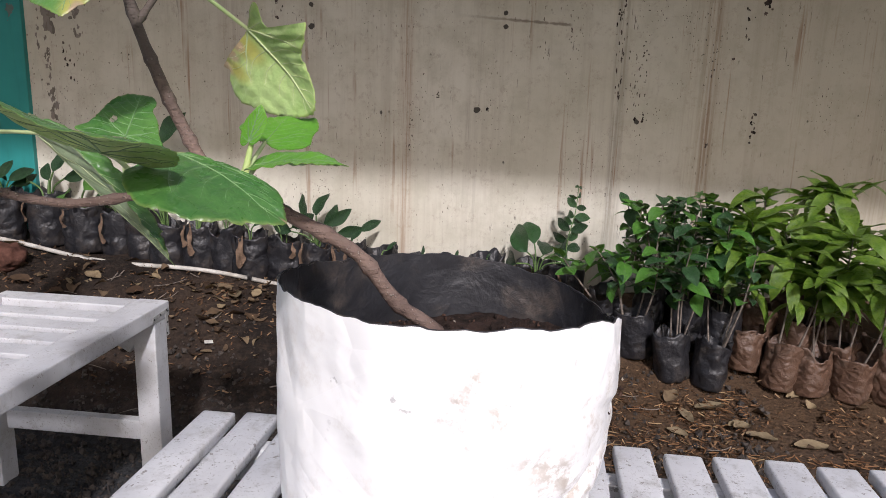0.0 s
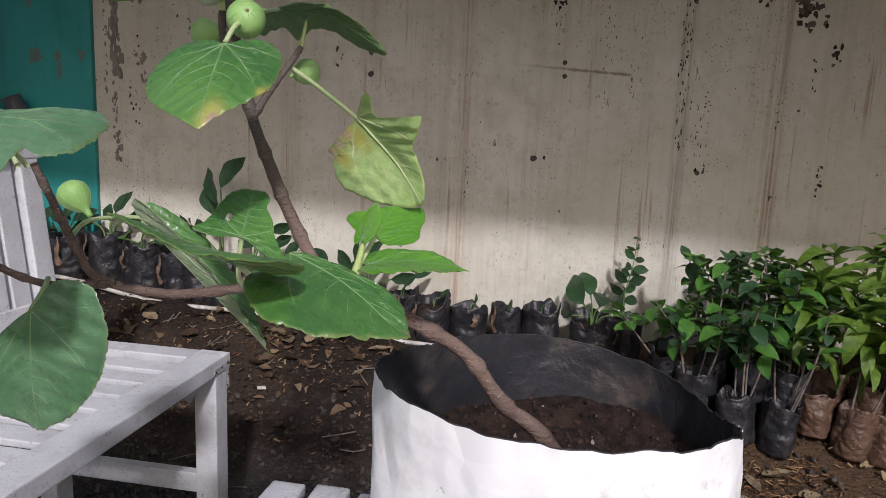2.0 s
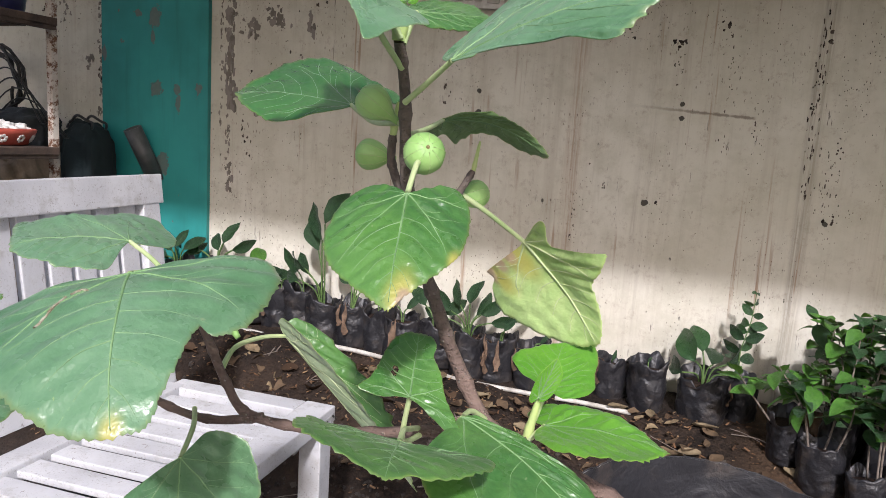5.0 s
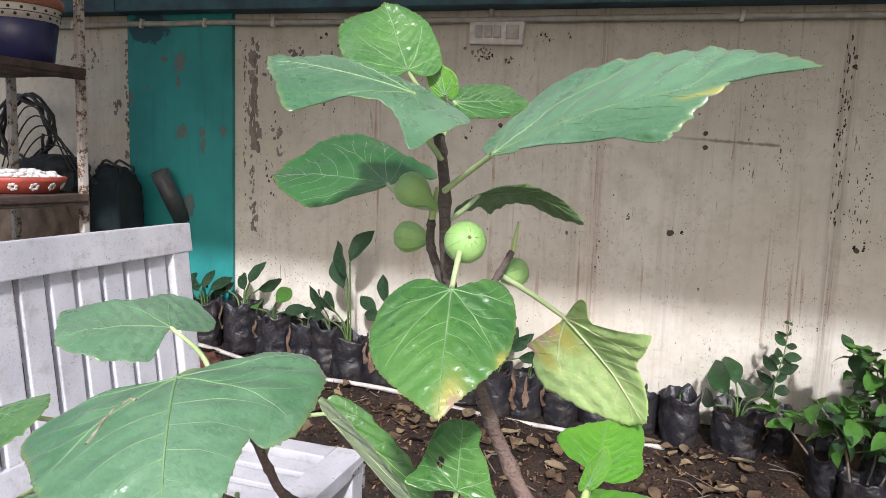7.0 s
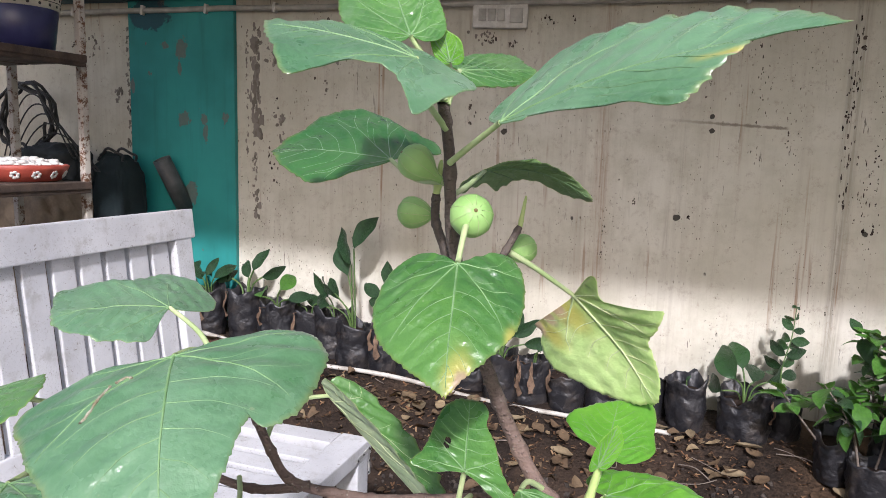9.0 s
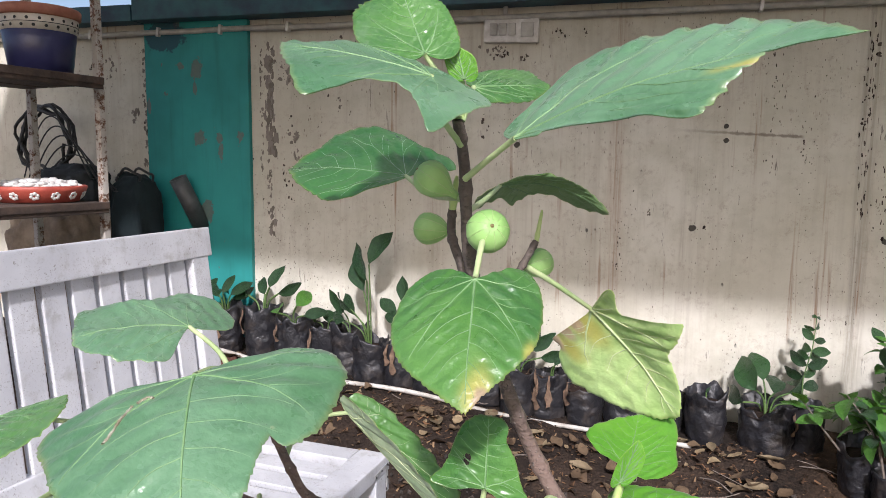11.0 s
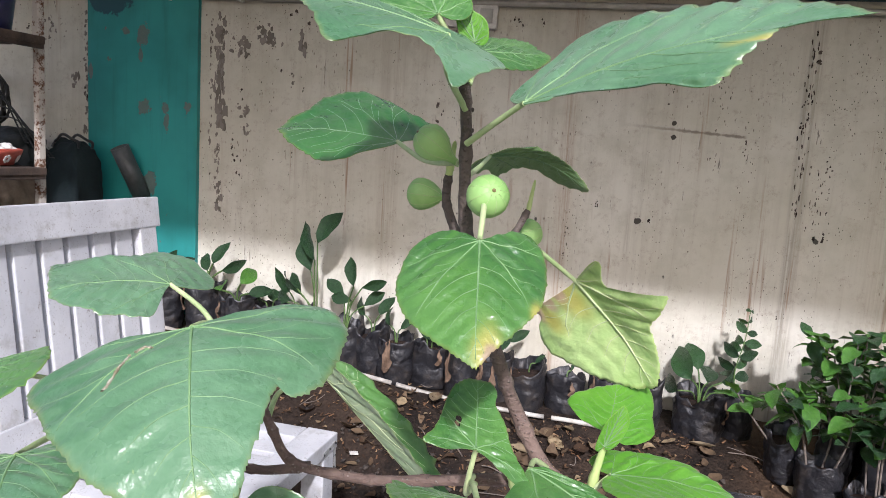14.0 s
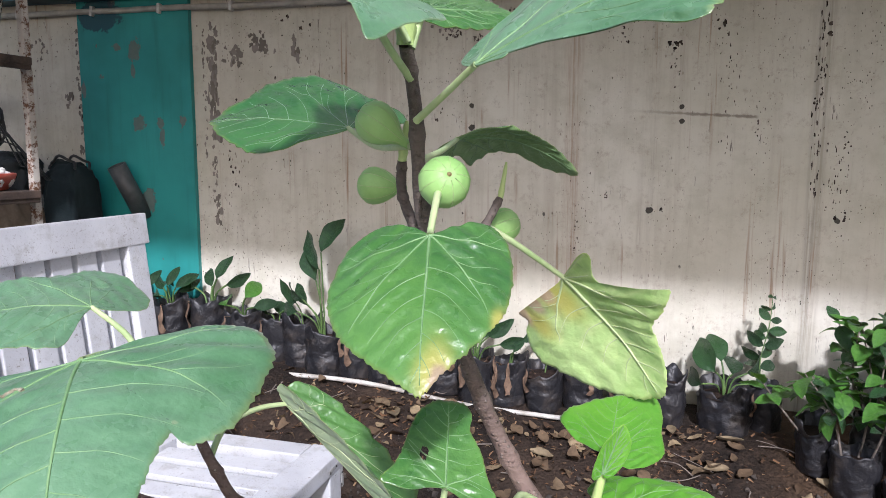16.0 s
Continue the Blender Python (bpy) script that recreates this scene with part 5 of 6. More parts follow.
fruit(fig_tree, (-0.056, 0.036, 1.310), (-0.75, -0.3, 0.55), 0.0138, 1.0)
fruit(fig_tree, (0.021, 0.112, 1.237), (0.6, 0.2, 0.2), 0.0125, 0.7)
fruit(fig_tree, (-0.215, 0.090, 1.105), (-0.4, 0.1, 0.4), 0.0155, 0.9)


# ---- furniture ----
YAW = -5.8


def slatted_table():
    """The low table that carries the bag: slats across two rails on legs."""
    ob = holder("slatted_table", pose(-0.147, 0.513, BENCH_Z, 0, 0, YAW))
    length, depth, thick = 1.42, 0.86, 0.022
    for i in range(18):
        m = pose(0.029 + i * 0.0785, -depth / 2 + 0.004 * math.sin(i * 2.3), -thick / 2 + 0.0012 * math.sin(i * 1.7), 0.15 * math.sin(i), 0, 0.25 * math.sin(i * 3.1))
        if i == 0:
            first = part("slat", box_bm((0.060, depth, thick), None, 0.005, 0.0016), TABLEWOOD, ob)
            first.matrix_basis = m
        else:
            share("slat", first, ob, m)
    for y in (-0.06, -depth + 0.06):
        part("rail", box_bm((length, 0.035, 0.06), pose(length / 2, y, -thick - 0.032), 0.004), TABLEWOOD, ob, smooth=False)
    for x in (0.05, length - 0.05):
        for y in (-0.105, -depth + 0.105):
            h = BENCH_Z - thick - 0.002
            part("leg", box_bm((0.05, 0.05, h), pose(x, y, -thick - h / 2 - 0.001), 0.004), TABLEWOOD, ob, smooth=False)
    tagged(ob, "worn white-painted slatted wooden table under the grow bag", "table")


slatted_table()


def garden_bench():
    """White bench with a raked slatted back; its end faces the wall."""
    z = 0.568
    ob = holder("garden_bench", pose(-0.492, 1.190, z, 0, 0, -5.0))
    depth, length = 0.515, 1.25
    rail = 0.042
    # frame of the seat: local x runs from the back to the front edge, y along the bench
    part("side_rail", box_bm((rail * 2, length, rail), pose(-rail, -length / 2, -rail / 2), 0.004, 0.001), WOOD, ob, smooth=False)
    part("side_rail", box_bm((rail * 1.6, length - rail * 2, rail), pose(-depth + rail, -length / 2, -rail / 2), 0.004, 0.001), WOOD, ob, smooth=False)
    for y in (-rail * 0.8, -length + rail * 0.8):
        part("end_rail", box_bm((depth - rail * 3.0, rail * 1.6, rail), pose(-depth / 2 - rail * 0.6, y, -rail / 2 - 0.002), 0.004, 0.001), WOOD, ob, smooth=False)
    first = None
    n = 13
    for i in range(n):
        m = pose(-depth / 2 - rail * 0.3, -0.125 - i * 0.0855, -0.020, 0.4 * math.sin(i * 2), 0.3 * math.sin(i * 1.3), 0)
        if first is None:
            first = part("slat", box_bm((depth - rail * 2.6, 0.060, 0.016), None, 0.003, 0.001), WOOD, ob, smooth=False)
            first.matrix_basis = m
        else:
            share("slat", first, ob, m)
    for y in (-0.045, -length + 0.045):
        part("front_leg", box_bm((0.062, 0.062, z - rail - 0.001), pose(-0.034, y, -(z + rail) / 2), 0.004), WOOD, ob, smooth=False)
        # raked post of the back, from floor to top rail
        h = 0.57
        part("back_post", box_bm((0.055, 0.065, z - 0.002 + 0.0), pose(-depth + 0.0, y, -z / 2), 0.004), WOOD, ob, smooth=False)
        part("back_post", box_bm((0.05, 0.065, h), pose(-depth - 0.032, y, h / 2 - 0.01, 0, -6.5, 0), 0.004), WOOD, ob, smooth=False)
        part("gusset", box_bm((0.05, 0.02, 0.09), pose(-0.09, y, -rail - 0.045, 0, 30, 0), 0.003), WOOD, ob, smooth=False)
        part("end_stretcher", box_bm((depth - 0.09, 0.03, 0.055), pose(-depth / 2, y, -0.36), 0.003), WOOD, ob, smooth=False)
    def back_x(h):
        return -depth - 0.001 - h * math.tan(radians(6.5))
    for h, t, wide, deep in ((0.531, 0.080, length + 0.004, 0.056), (0.075, 0.075, length - 0.16, 0.038)):
        part("back_rail", box_bm((deep, wide, t), pose(back_x(h), -length / 2, h, 0, -6.5, 0), 0.004, 0.001), WOOD, ob, smooth=False)
    first = None
    for i in range(14):
        m = pose(back_x(0.303), -0.122 - i * 0.0765, 0.303, 0, -6.5, 0)
        if first is None:
            first = part("back_slat", box_bm((0.02, 0.060, 0.385), None, 0.003), WOOD, ob, smooth=False)
            first.matrix_basis = m
        else:
            share("back_slat", first, ob, m)
    # steel corner plates with their screws
    for size, at in (((0.0015, 0.080, 0.011), (0.0012, -0.052, -0.026)), ((0.0015, 0.011, 0.075), (0.0012, -0.018, -0.056))):
        part("corner_plate", box_bm(size, pose(*at, 4, 0, 0), 0.0004), PLATE, ob, "thin dull metal corner plate", smooth=False)
        for k in (-0.4, 0.0, 0.4):
            bm = bmesh.new()
            bmesh.ops.create_cone(bm, cap_ends=True, segments=10, radius1=0.0032, radius2=0.0026, depth=0.0016, matrix=pose(at[0] + 0.0012, at[1] + k * size[1], at[2] + k * size[2], 0, 90, 0))
            part("screw", bm, HOSE, ob, "dark screw head", smooth=False)
    tagged(ob, "white-painted slatted garden bench with a raked back", "bench")


garden_bench()


# ---- seedlings ----
def leaf_mesh(name, mat, shape, droop, fold, width, seg=9):
    """A leaf one long along +y with its stalk end at the origin."""
    bm = bmesh.new()
    rows = []
    for i in range(seg + 1):
        t = i / seg
        w = width * math.sin(math.pi * min(1, t ** shape * 0.985 + 0.012)) ** 0.85
        ang = droop * t
        y = math.sin(ang) / droop if abs(droop) > 1e-3 else t
        z = -(1 - math.cos(ang)) / droop if abs(droop) > 1e-3 else 0
        row = []
        for k in (-1, -0.5, 0, 0.5, 1):
            row.append(bm.verts.new((w * k, y, z + fold * w * abs(k) + 0.02 * math.sin(t * 14 + k) * abs(k))))
        rows.append(row)
    for r0, r1 in zip(rows, rows[1:]):
        for k in range(4):
            bm.faces.new((r0[k], r0[k + 1], r1[k + 1], r1[k]))
    me = bpy.data.meshes.new(name)
    bm.to_mesh(me)
    bm.free()
    me.materials.append(mat)
    for p in me.polygons:
        p.use_smooth = True
    return me


MANGO_LEAVES = [leaf_mesh("mango_leaf", MANGO, 0.9, d, 0.35, 0.150) for d in (0.5, 1.2, 1.9)]
SOFT_LEAVES = [leaf_mesh("soft_leaf", DEEP, 0.85, d, 0.3, 0.25) for d in (0.3, 0.8, 1.3)]
BRIGHT_LEAVES = [leaf_mesh("bright_leaf", BRIGHT, 0.85, d, 0.3, 0.27) for d in (0.3, 0.8, 1.3)]
ARCH_LEAVES = [leaf_mesh("arching_leaf", SHADELEAF, 0.8, d, 0.4, 0.16) for d in (0.8, 1.3, 1.8)]
BLUNT_LEAVES = [leaf_mesh("blunt_leaf", SHADELEAF, 1.15, d, 0.3, 0.25) for d in (0.3, 0.2, 0.8)]
PADDLE_LEAVES = [leaf_mesh("paddle_leaf", SHADELEAF, 0.8, d, 0.3, 0.22) for d in (0.2, 0.5, 0.9)]


def poly_bag(ob, r, h, mat, seed, ragged=0.02):
    """A crumpled nursery bag: slumped foot, pinched folds, a ragged open mouth."""
    bm = bmesh.new()
    n, rings = 40, 20
    own = random.Random(seed * 13 + 5)
    turn, oval = own.uniform(0, 3.14), own.uniform(0.04, 0.14)
    folds = [(own.uniform(0, 6.28), own.uniform(0.12, 0.28), own.uniform(0.05, 0.14), own.uniform(-0.5, 0.5)) for i in range(5)]
    belts = [(own.uniform(0.15, 0.9), own.uniform(0.03, 0.07), own.uniform(-1, 1)) for i in range(2)]
    rows = []
    for j in range(rings + 1):
        row = []
        u = j / rings
        for i in range(n):
            a = 2 * math.pi * i / n
            c, q = math.cos(a), math.sin(a)
            top = h + ragged * (1.2 * noise.noise(Vector((c * 1.2, q * 1.2, seed * 3.1))) + 0.35 * noise.noise(Vector((c * 3.2, q * 3.2, seed * 1.7))))
            z = top * u
            p = Vector((c * 2, q * 2, z * 16 + seed * 5))
            rr = r * (0.90 + 0.10 * math.sin(min(1, u * 2.5) * math.pi / 2)) * (1 + oval * math.cos(2 * (a - turn)))
            rr *= 1 + 0.11 * noise.noise(p) + 0.07 * noise.noise(p * 2.3) - 0.10 * abs(noise.noise(Vector((p.x, p.y, p.z * 1.8)) * 1.5))
            for f0, w, d, lean in folds:
                e = math.atan2(math.sin(a - f0 - lean * u), math.cos(a - f0 - lean * u))
                rr *= 1 - d * (0.35 + 0.65 * u) * math.exp(-(e / w) ** 2)
            for z0, w, way in belts:
                rr *= 1 - 0.035 * math.exp(-((u - z0 - 0.12 * way * math.sin(a)) / w) ** 2)
            rr *= 1 + 0.16 * max(0, u - 0.8) / 0.2 * noise.noise(Vector((c * 2.2, q * 2.2, seed * 2.3)))
            row.append(bm.verts.new((c * rr, q * rr, z)))
        rows.append(row)
    lip = [bm.verts.new((v.co.x * 0.96, v.co.y * 0.96, v.co.z - 0.001)) for v in rows[-1]]
    low = [bm.verts.new((v.co.x * 0.90, v.co.y * 0.90, h * 0.70)) for v in rows[-1]]
    rows += [lip, low]
    for r0, r1 in zip(rows, rows[1:]):
        for i in range(n):
            bm.faces.new((r0[i], r0[(i + 1) % n], r1[(i + 1) % n], r1[i]))
    bm.faces.new(rows[0][::-1])
    part("bag", bm, mat, ob)
    bm = bmesh.new()
    ring = [bm.verts.new((math.cos(2 * math.pi * i / 20) * r * 0.86, math.sin(2 * math.pi * i / 20) * r * 0.86, h * 0.78 + 0.006 * noise.noise(Vector((i, seed, 0))))) for i in range(20)]
    c = bm.verts.new((0, 0, h * 0.82))
    for i in range(20):
        bm.faces.new((ring[i], ring[(i + 1) % 20], c))
    part("soil", bm, POTSOIL, ob)


def place_leaf(ob, me, at, azim, pitch, size, roll=0):
    c = new("leaf", me)
    c.parent = ob
    c.matrix_basis = Matrix.Translation(at) @ pose(0, 0, 0, 0, 0, azim) @ pose(0, 0, 0, pitch, 0, 0) @ pose(0, 0, 0, 0, roll, 0) @ Matrix.Diagonal((size, size, size, 1))
    return c


def seedling(x, y, r, h, kind, height, seed, stems=3, spread=0.06, leaves=9, size=0.10, bag=None, sink=0.012, label="", lean=(0, 0)):
    rng = random.Random(seed)
    z = ground_z(x, y) - sink
    own = random.Random(seed + 1000)
    h *= own.uniform(0.86, 1.08)
    ob = holder("potted_seedling", pose(x, y, z, own.uniform(-6, 5), own.uniform(-7, 7), rng.uniform(-20, 20)))
    poly_bag(ob, r, h, bag or POLY, seed, 0.03)
    top = h * 0.8
    meshes = {"mango": MANGO_LEAVES, "soft": SOFT_LEAVES, "bright": BRIGHT_LEAVES, "paddle": PADDLE_LEAVES}[kind]
    for s in range(stems):
        a = rng.uniform(0, 6.28)
        b = Vector((math.cos(a) * r * 0.45, math.sin(a) * r * 0.45, top))
        hh = (height - top) * rng.uniform(0.75, 1.0)
        e = b + Vector((math.cos(a) * spread * rng.uniform(0.3, 1) + lean[0], math.sin(a) * spread * rng.uniform(0.3, 1) + lean[1], hh))
        mid = (b + e) / 2 + Vector((rng.uniform(-0.035, 0.035), rng.uniform(-0.03, 0.03), 0.01))
        line = spline([b - Vector((0, 0, 0.03)), mid, e], 6)
        bm = bmesh.new()
        n = len(line)
        tube(bm, line, [lerp(0.0045, 0.002, i / n) for i in range(n)], 6)
        part("stem", bm, TWIG, ob)
        for i in range(leaves):
            if kind == "mango":
                t = 1 - (i / leaves) ** 1.6 * 0.5
                pitch = rng.uniform(-10, 55)
                me = meshes[rng.choice((0, 1, 1, 2, 2))]
                sz = size * rng.uniform(0.7, 1.15)
            elif kind == "paddle":
                t = rng.uniform(0.45, 1.0)
                pitch = rng.uniform(30, 75)
                me = meshes[rng.choice((0, 1, 2))]
                sz = size * rng.uniform(0.7, 1.1)
            else:
                t = 1 - 0.5 * i / leaves
                pitch = rng.uniform(-15, 45)
                me = meshes[rng.choice((0, 1, 2))]
                sz = size * rng.uniform(0.65, 1.1)
            if kind == "soft" and rng.random() < 0.4:
                me = BRIGHT_LEAVES[rng.choice((0, 1, 2))]
            k = min(int(t * (n - 1)), n - 1)
            az = i * 137.5 + rng.uniform(-25, 25)
            place_leaf(ob, me, line[k], az, pitch, sz, rng.uniform(-25, 25))
    return tagged(ob, label, "seedling", "potted seedlings")


BLACKBAG = "leafy seedling in a black polythene bag"
MANGOBAG = "mango seedling with long drooping leaves in a mud-stained bag"
TWIGGREEN = make_plain("green_stalk", (0.06, 0.12, 0.03), (0.12, 0.20, 0.06), 20, 0.5)
DRYSTEM = make_plain("withered_leaf", (0.09, 0.055, 0.035), (0.20, 0.13, 0.085), 30, 0.85)


def stalk_plant(x, y, r, h, seed, stalks, meshes, label, withered=0, pitch=(65, 100), stalk_r=0.0032):
    """Leaves on long stalks that rise from one crown: across, height over the soil, tilt, size."""
    ob = holder("potted_seedling", pose(x, y, ground_z(x, y) - 0.012, 0, 0, 0))
    poly_bag(ob, r, h, POLY, seed, 0.04)
    rng = random.Random(seed)
    foot = h * 0.74
    for dx, dz, tilt, size in stalks:
        b, e = Vector((dx * 0.1, rng.uniform(-0.02, 0.02), foot)), Vector((dx, rng.uniform(-0.06, 0.03), h * 0.95 + dz))
        bm = bmesh.new()
        tube(bm, spline([b, lerp(b, e, 0.5) + Vector((-dx * 0.2, 0, 0.02)), e], 6), stalk_r, 6)
        part("stalk", bm, TWIGGREEN, ob)
        c = new("leaf", rng.choice(meshes))
        c.parent = ob
        c.matrix_basis = Matrix.Translation(e) @ pose(0, 0, 0, 0, tilt, 0) @ pose(0, 0, 0, rng.uniform(*pitch), 0, 0) @ pose(0, 0, 0, 0, rng.uniform(-35, 35), 0) @ Matrix.Diagonal((size, size, size, 1))
    # withered leaves that hang over the rim
    for i in range(withered):
        a = rng.uniform(-2.6, -0.5)
        b = Vector((math.cos(a) * r * 0.5, math.sin(a) * r * 0.5, foot + 0.02))
        e = Vector((math.cos(a) * r * 1.15, math.sin(a) * r * 1.15, h * rng.uniform(0.9, 1.05)))
        f = Vector((math.cos(a) * r * 1.2, math.sin(a) * r * 1.2, h * rng.uniform(0.25, 0.6)))
        bm = bmesh.new()
        line = spline([b, e, f], 7)
        rows = []
        for k, p in enumerate(line):
            w = 0.0022 + 0.010 * smooth01(0.45, 0.8, k / len(line)) * (1 + 0.5 * math.sin(k * 2.1 + i)) * (1 - smooth01(0.9, 1.0, k / len(line)))
            d = Vector((-math.sin(a), math.cos(a), 0.3 * math.sin(k)))
            rows.append([bm.verts.new(p + d * w * q + Vector((math.cos(a), math.sin(a), 0)) * 0.008 * abs(q) * math.sin(k * 1.3 + i)) for q in (-1, 0, 1)])
        for r0, r1 in zip(rows, rows[1:]):
            for q in (0, 1):
                bm.faces.new((r0[q], r0[q + 1], r1[q + 1], r1[q]))
        part("withered_leaf", bm, DRYSTEM, ob, "withered brown leaf")
    return tagged(ob, label, "seedling", "potted seedlings")


# row along the wall
BARE = "crumpled black polythene bag with a withered sprout"
stalk_plant(-1.90, 2.42, 0.085, 0.20, 12, ((-0.06, 0.060, -50, 0.120), (0.05, 0.070, 45, 0.120), (0.0, 0.090, 5, 0.110)), ARCH_LEAVES, BLACKBAG)
stalk_plant(-1.715, 2.38, 0.085, 0.21, 13, ((-0.03, 0.055, -55, 0.140), (0.03, 0.065, 45, 0.150), (-0.01, 0.070, -20, 0.120), (0.02, 0.045, 70, 0.140), (-0.03, 0.036, -75, 0.130), (0.01, 0.080, 20, 0.120)), BRIGHT_LEAVES[:1] + ARCH_LEAVES, "narrow-leaved seedling in a black polythene bag", 1, (40, 80))
stalk_plant(-1.545, 2.43, 0.088, 0.23, 14, ((-0.08, 0.058, -75, 0.132), (0.05, 0.108, 20, 0.132), (0.09, 0.079, 70, 0.132), (0.0, 0.065, -30, 0.119)), PADDLE_LEAVES[1:] + ARCH_LEAVES[:1], "seedling with arching stalks in a black bag", 1, (35, 80), 0.0042)
stalk_plant(-1.375, 2.40, 0.085, 0.21, 15, ((-0.05, 0.043, -60, 0.132), (0.04, 0.079, 30, 0.132), (0.075, 0.036, 75, 0.119)), PADDLE_LEAVES[1:] + BRIGHT_LEAVES[1:2], "seedling with arching stalks in a black bag", 1, (35, 80), 0.0042)
stalk_plant(-1.235, 2.43, 0.080, 0.20, 16, ((-0.03, 0.022, -50, 0.092), (0.04, 0.036, 40, 0.092)), PADDLE_LEAVES, BLACKBAG, 1)
stalk_plant(-1.115, 2.44, 0.092, 0.21, 17, ((-0.07, 0.029, -70, 0.119), (-0.03, 0.072, -35, 0.132)), PADDLE_LEAVES, BLACKBAG)
stalk_plant(-0.995, 2.37, 0.088, 0.20, 31, ((0.005, 0.270, -30, 0.190), (0.0, 0.335, 24, 0.180), (-0.03, 0.215, -32, 0.150), (-0.075, 0.140, -75, 0.140), (-0.06, 0.110, -40, 0.120), (-0.10, 0.085, -85, 0.120)), BLUNT_LEAVES, "broad-leaved seedling with upright dark leaves in a black bag")
stalk_plant(-0.870, 2.40, 0.080, 0.21, 18, ((-0.01, 0.115, -55, 0.120), (0.045, 0.170, -14, 0.130), (0.07, 0.160, 75, 0.110), (0.075, 0.075, 50, 0.110), (0.03, 0.100, -80, 0.110)), BLUNT_LEAVES, BLACKBAG, 2)
stalk_plant(-0.745, 2.41, 0.080, 0.20, 19, ((-0.04, 0.058, -45, 0.119), (0.03, 0.072, 25, 0.119)), PADDLE_LEAVES, BLACKBAG)
stalk_plant(-0.635, 2.38, 0.085, 0.20, 20, ((0.02, 0.036, 40, 0.106), (-0.03, 0.043, -30, 0.106)), ARCH_LEAVES, BARE, 2)
stalk_plant(-0.490, 2.41, 0.082, 0.20, 21, ((-0.05, 0.072, -40, 0.132), (0.04, 0.050, 60, 0.132)), PADDLE_LEAVES, BLACKBAG, 1)
stalk_plant(-0.340, 2.37, 0.085, 0.21, 22, ((-0.07, 0.090, -50, 0.130), (0.0, 0.115, 10, 0.140), (0.06, 0.090, 60, 0.130), (-0.04, 0.105, -25, 0.135), (0.10, 0.050, 85, 0.120), (-0.11, 0.043, -80, 0.120), (0.03, 0.065, 40, 0.130)), PADDLE_LEAVES + ARCH_LEAVES[:1], "dark broad-leaved seedling in a black polythene bag", 2, (25, 80))
stalk_plant(-0.205, 2.39, 0.075, 0.20, 23, ((0.05, 0.072, 60, 0.132), (0.02, 0.043, 30, 0.119)), ARCH_LEAVES, BARE, 3)
stalk_plant(-0.065, 2.41, 0.090, 0.19, 24, ((0.03, 0.014, 40, 0.066),), ARCH_LEAVES, BARE, 1)
stalk_plant(0.095, 2.44, 0.078, 0.17, 25, ((0.02, 0.014, 20, 0.053),), ARCH_LEAVES, BARE, 1)
stalk_plant(0.265, 2.43, 0.072, 0.18, 26, ((0.0, 0.007, 20, 0.053),), ARCH_LEAVES, BARE, 1)
stalk_plant(0.405, 2.36, 0.080, 0.205, 27, ((0.0, 0.000, 20, 0.040),), ARCH_LEAVES, "tall crumpled black polythene bag with a torn mouth")
stalk_plant(0.615, 2.33, 0.095, 0.185, 28, ((-0.045, 0.072, -35, 0.185), (0.03, 0.050, 25, 0.172), (-0.09, 0.022, -70, 0.158), (0.075, 0.065, 70, 0.172), (-0.01, 0.094, -12, 0.158), (0.10, 0.029, 85, 0.158)), PADDLE_LEAVES[1:] + SOFT_LEAVES[1:2], "dark broad-leaved seedling spilling over a wide black bag", 1, (10, 70))


def vine_plant(x, y):
    """One thin upright stem with small paired leaves."""
    ob = holder("potted_seedling", pose(x, y, ground_z(x, y) - 0.012))
    poly_bag(ob, 0.062, 0.19, POLY, 29, 0.03)
    rng = random.Random(29)
    line = spline([(0.0, 0.0, 0.13), (-0.02, 0.01, 0.26), (0.01, 0.03, 0.40), (0.02, 0.04, 0.52)], 10)
    bm = bmesh.new()
    tube(bm, line, [lerp(0.0034, 0.0012, i / len(line)) for i in range(len(line))], 6)
    part("stem", bm, TWIGGREEN, ob)
    for i, t in enumerate((0.30, 0.42, 0.50, 0.58, 0.66, 0.74, 0.86, 0.97)):
        p = line[int(t * (len(line) - 1))]
        for sgn in (1, -1):
            c = new("leaf", rng.choice(SOFT_LEAVES + PADDLE_LEAVES[1:]))
            c.parent = ob
            size = lerp(0.15, 0.025, t ** 1.3) * rng.uniform(0.8, 1.1)
            c.matrix_basis = Matrix.Translation(p) @ pose(0, 0, 0, 0, sgn * rng.uniform(45, 100), 0) @ pose(0, 0, 0, rng.uniform(40, 85), 0, 0) @ pose(0, 0, 0, 0, rng.uniform(-30, 30), 0) @ Matrix.Diagonal((size, size, size, 1))
    return tagged(ob, "thin upright vine seedling in a narrow black bag", "seedling", "potted seedlings")


vine_plant(0.765, 2.36)
seedling(0.88, 2.12, 0.07, 0.17, "bright", 0.36, 24, 4, 0.14, 7, 0.115, label="bright leafy seedling in a black polythene bag", lean=(-0.06, -0.02))
# black-bagged cluster
for i, (x, y, hh) in enumerate(((0.97, 2.0, 0.46), (1.10, 1.90, 0.54), (1.22, 1.87, 0.58), (1.30, 2.00, 0.62), (1.04, 2.12, 0.56), (1.18, 2.06, 0.60), (1.12, 2.24, 0.55), (1.33, 2.16, 0.62), (1.22, 2.22, 0.58))):
    seedling(x, y, 0.070, 0.19, "soft", hh - 0.025, 40 + i, 4, 0.12, 10, 0.112, label="tall leafy seedling in a small black bag")
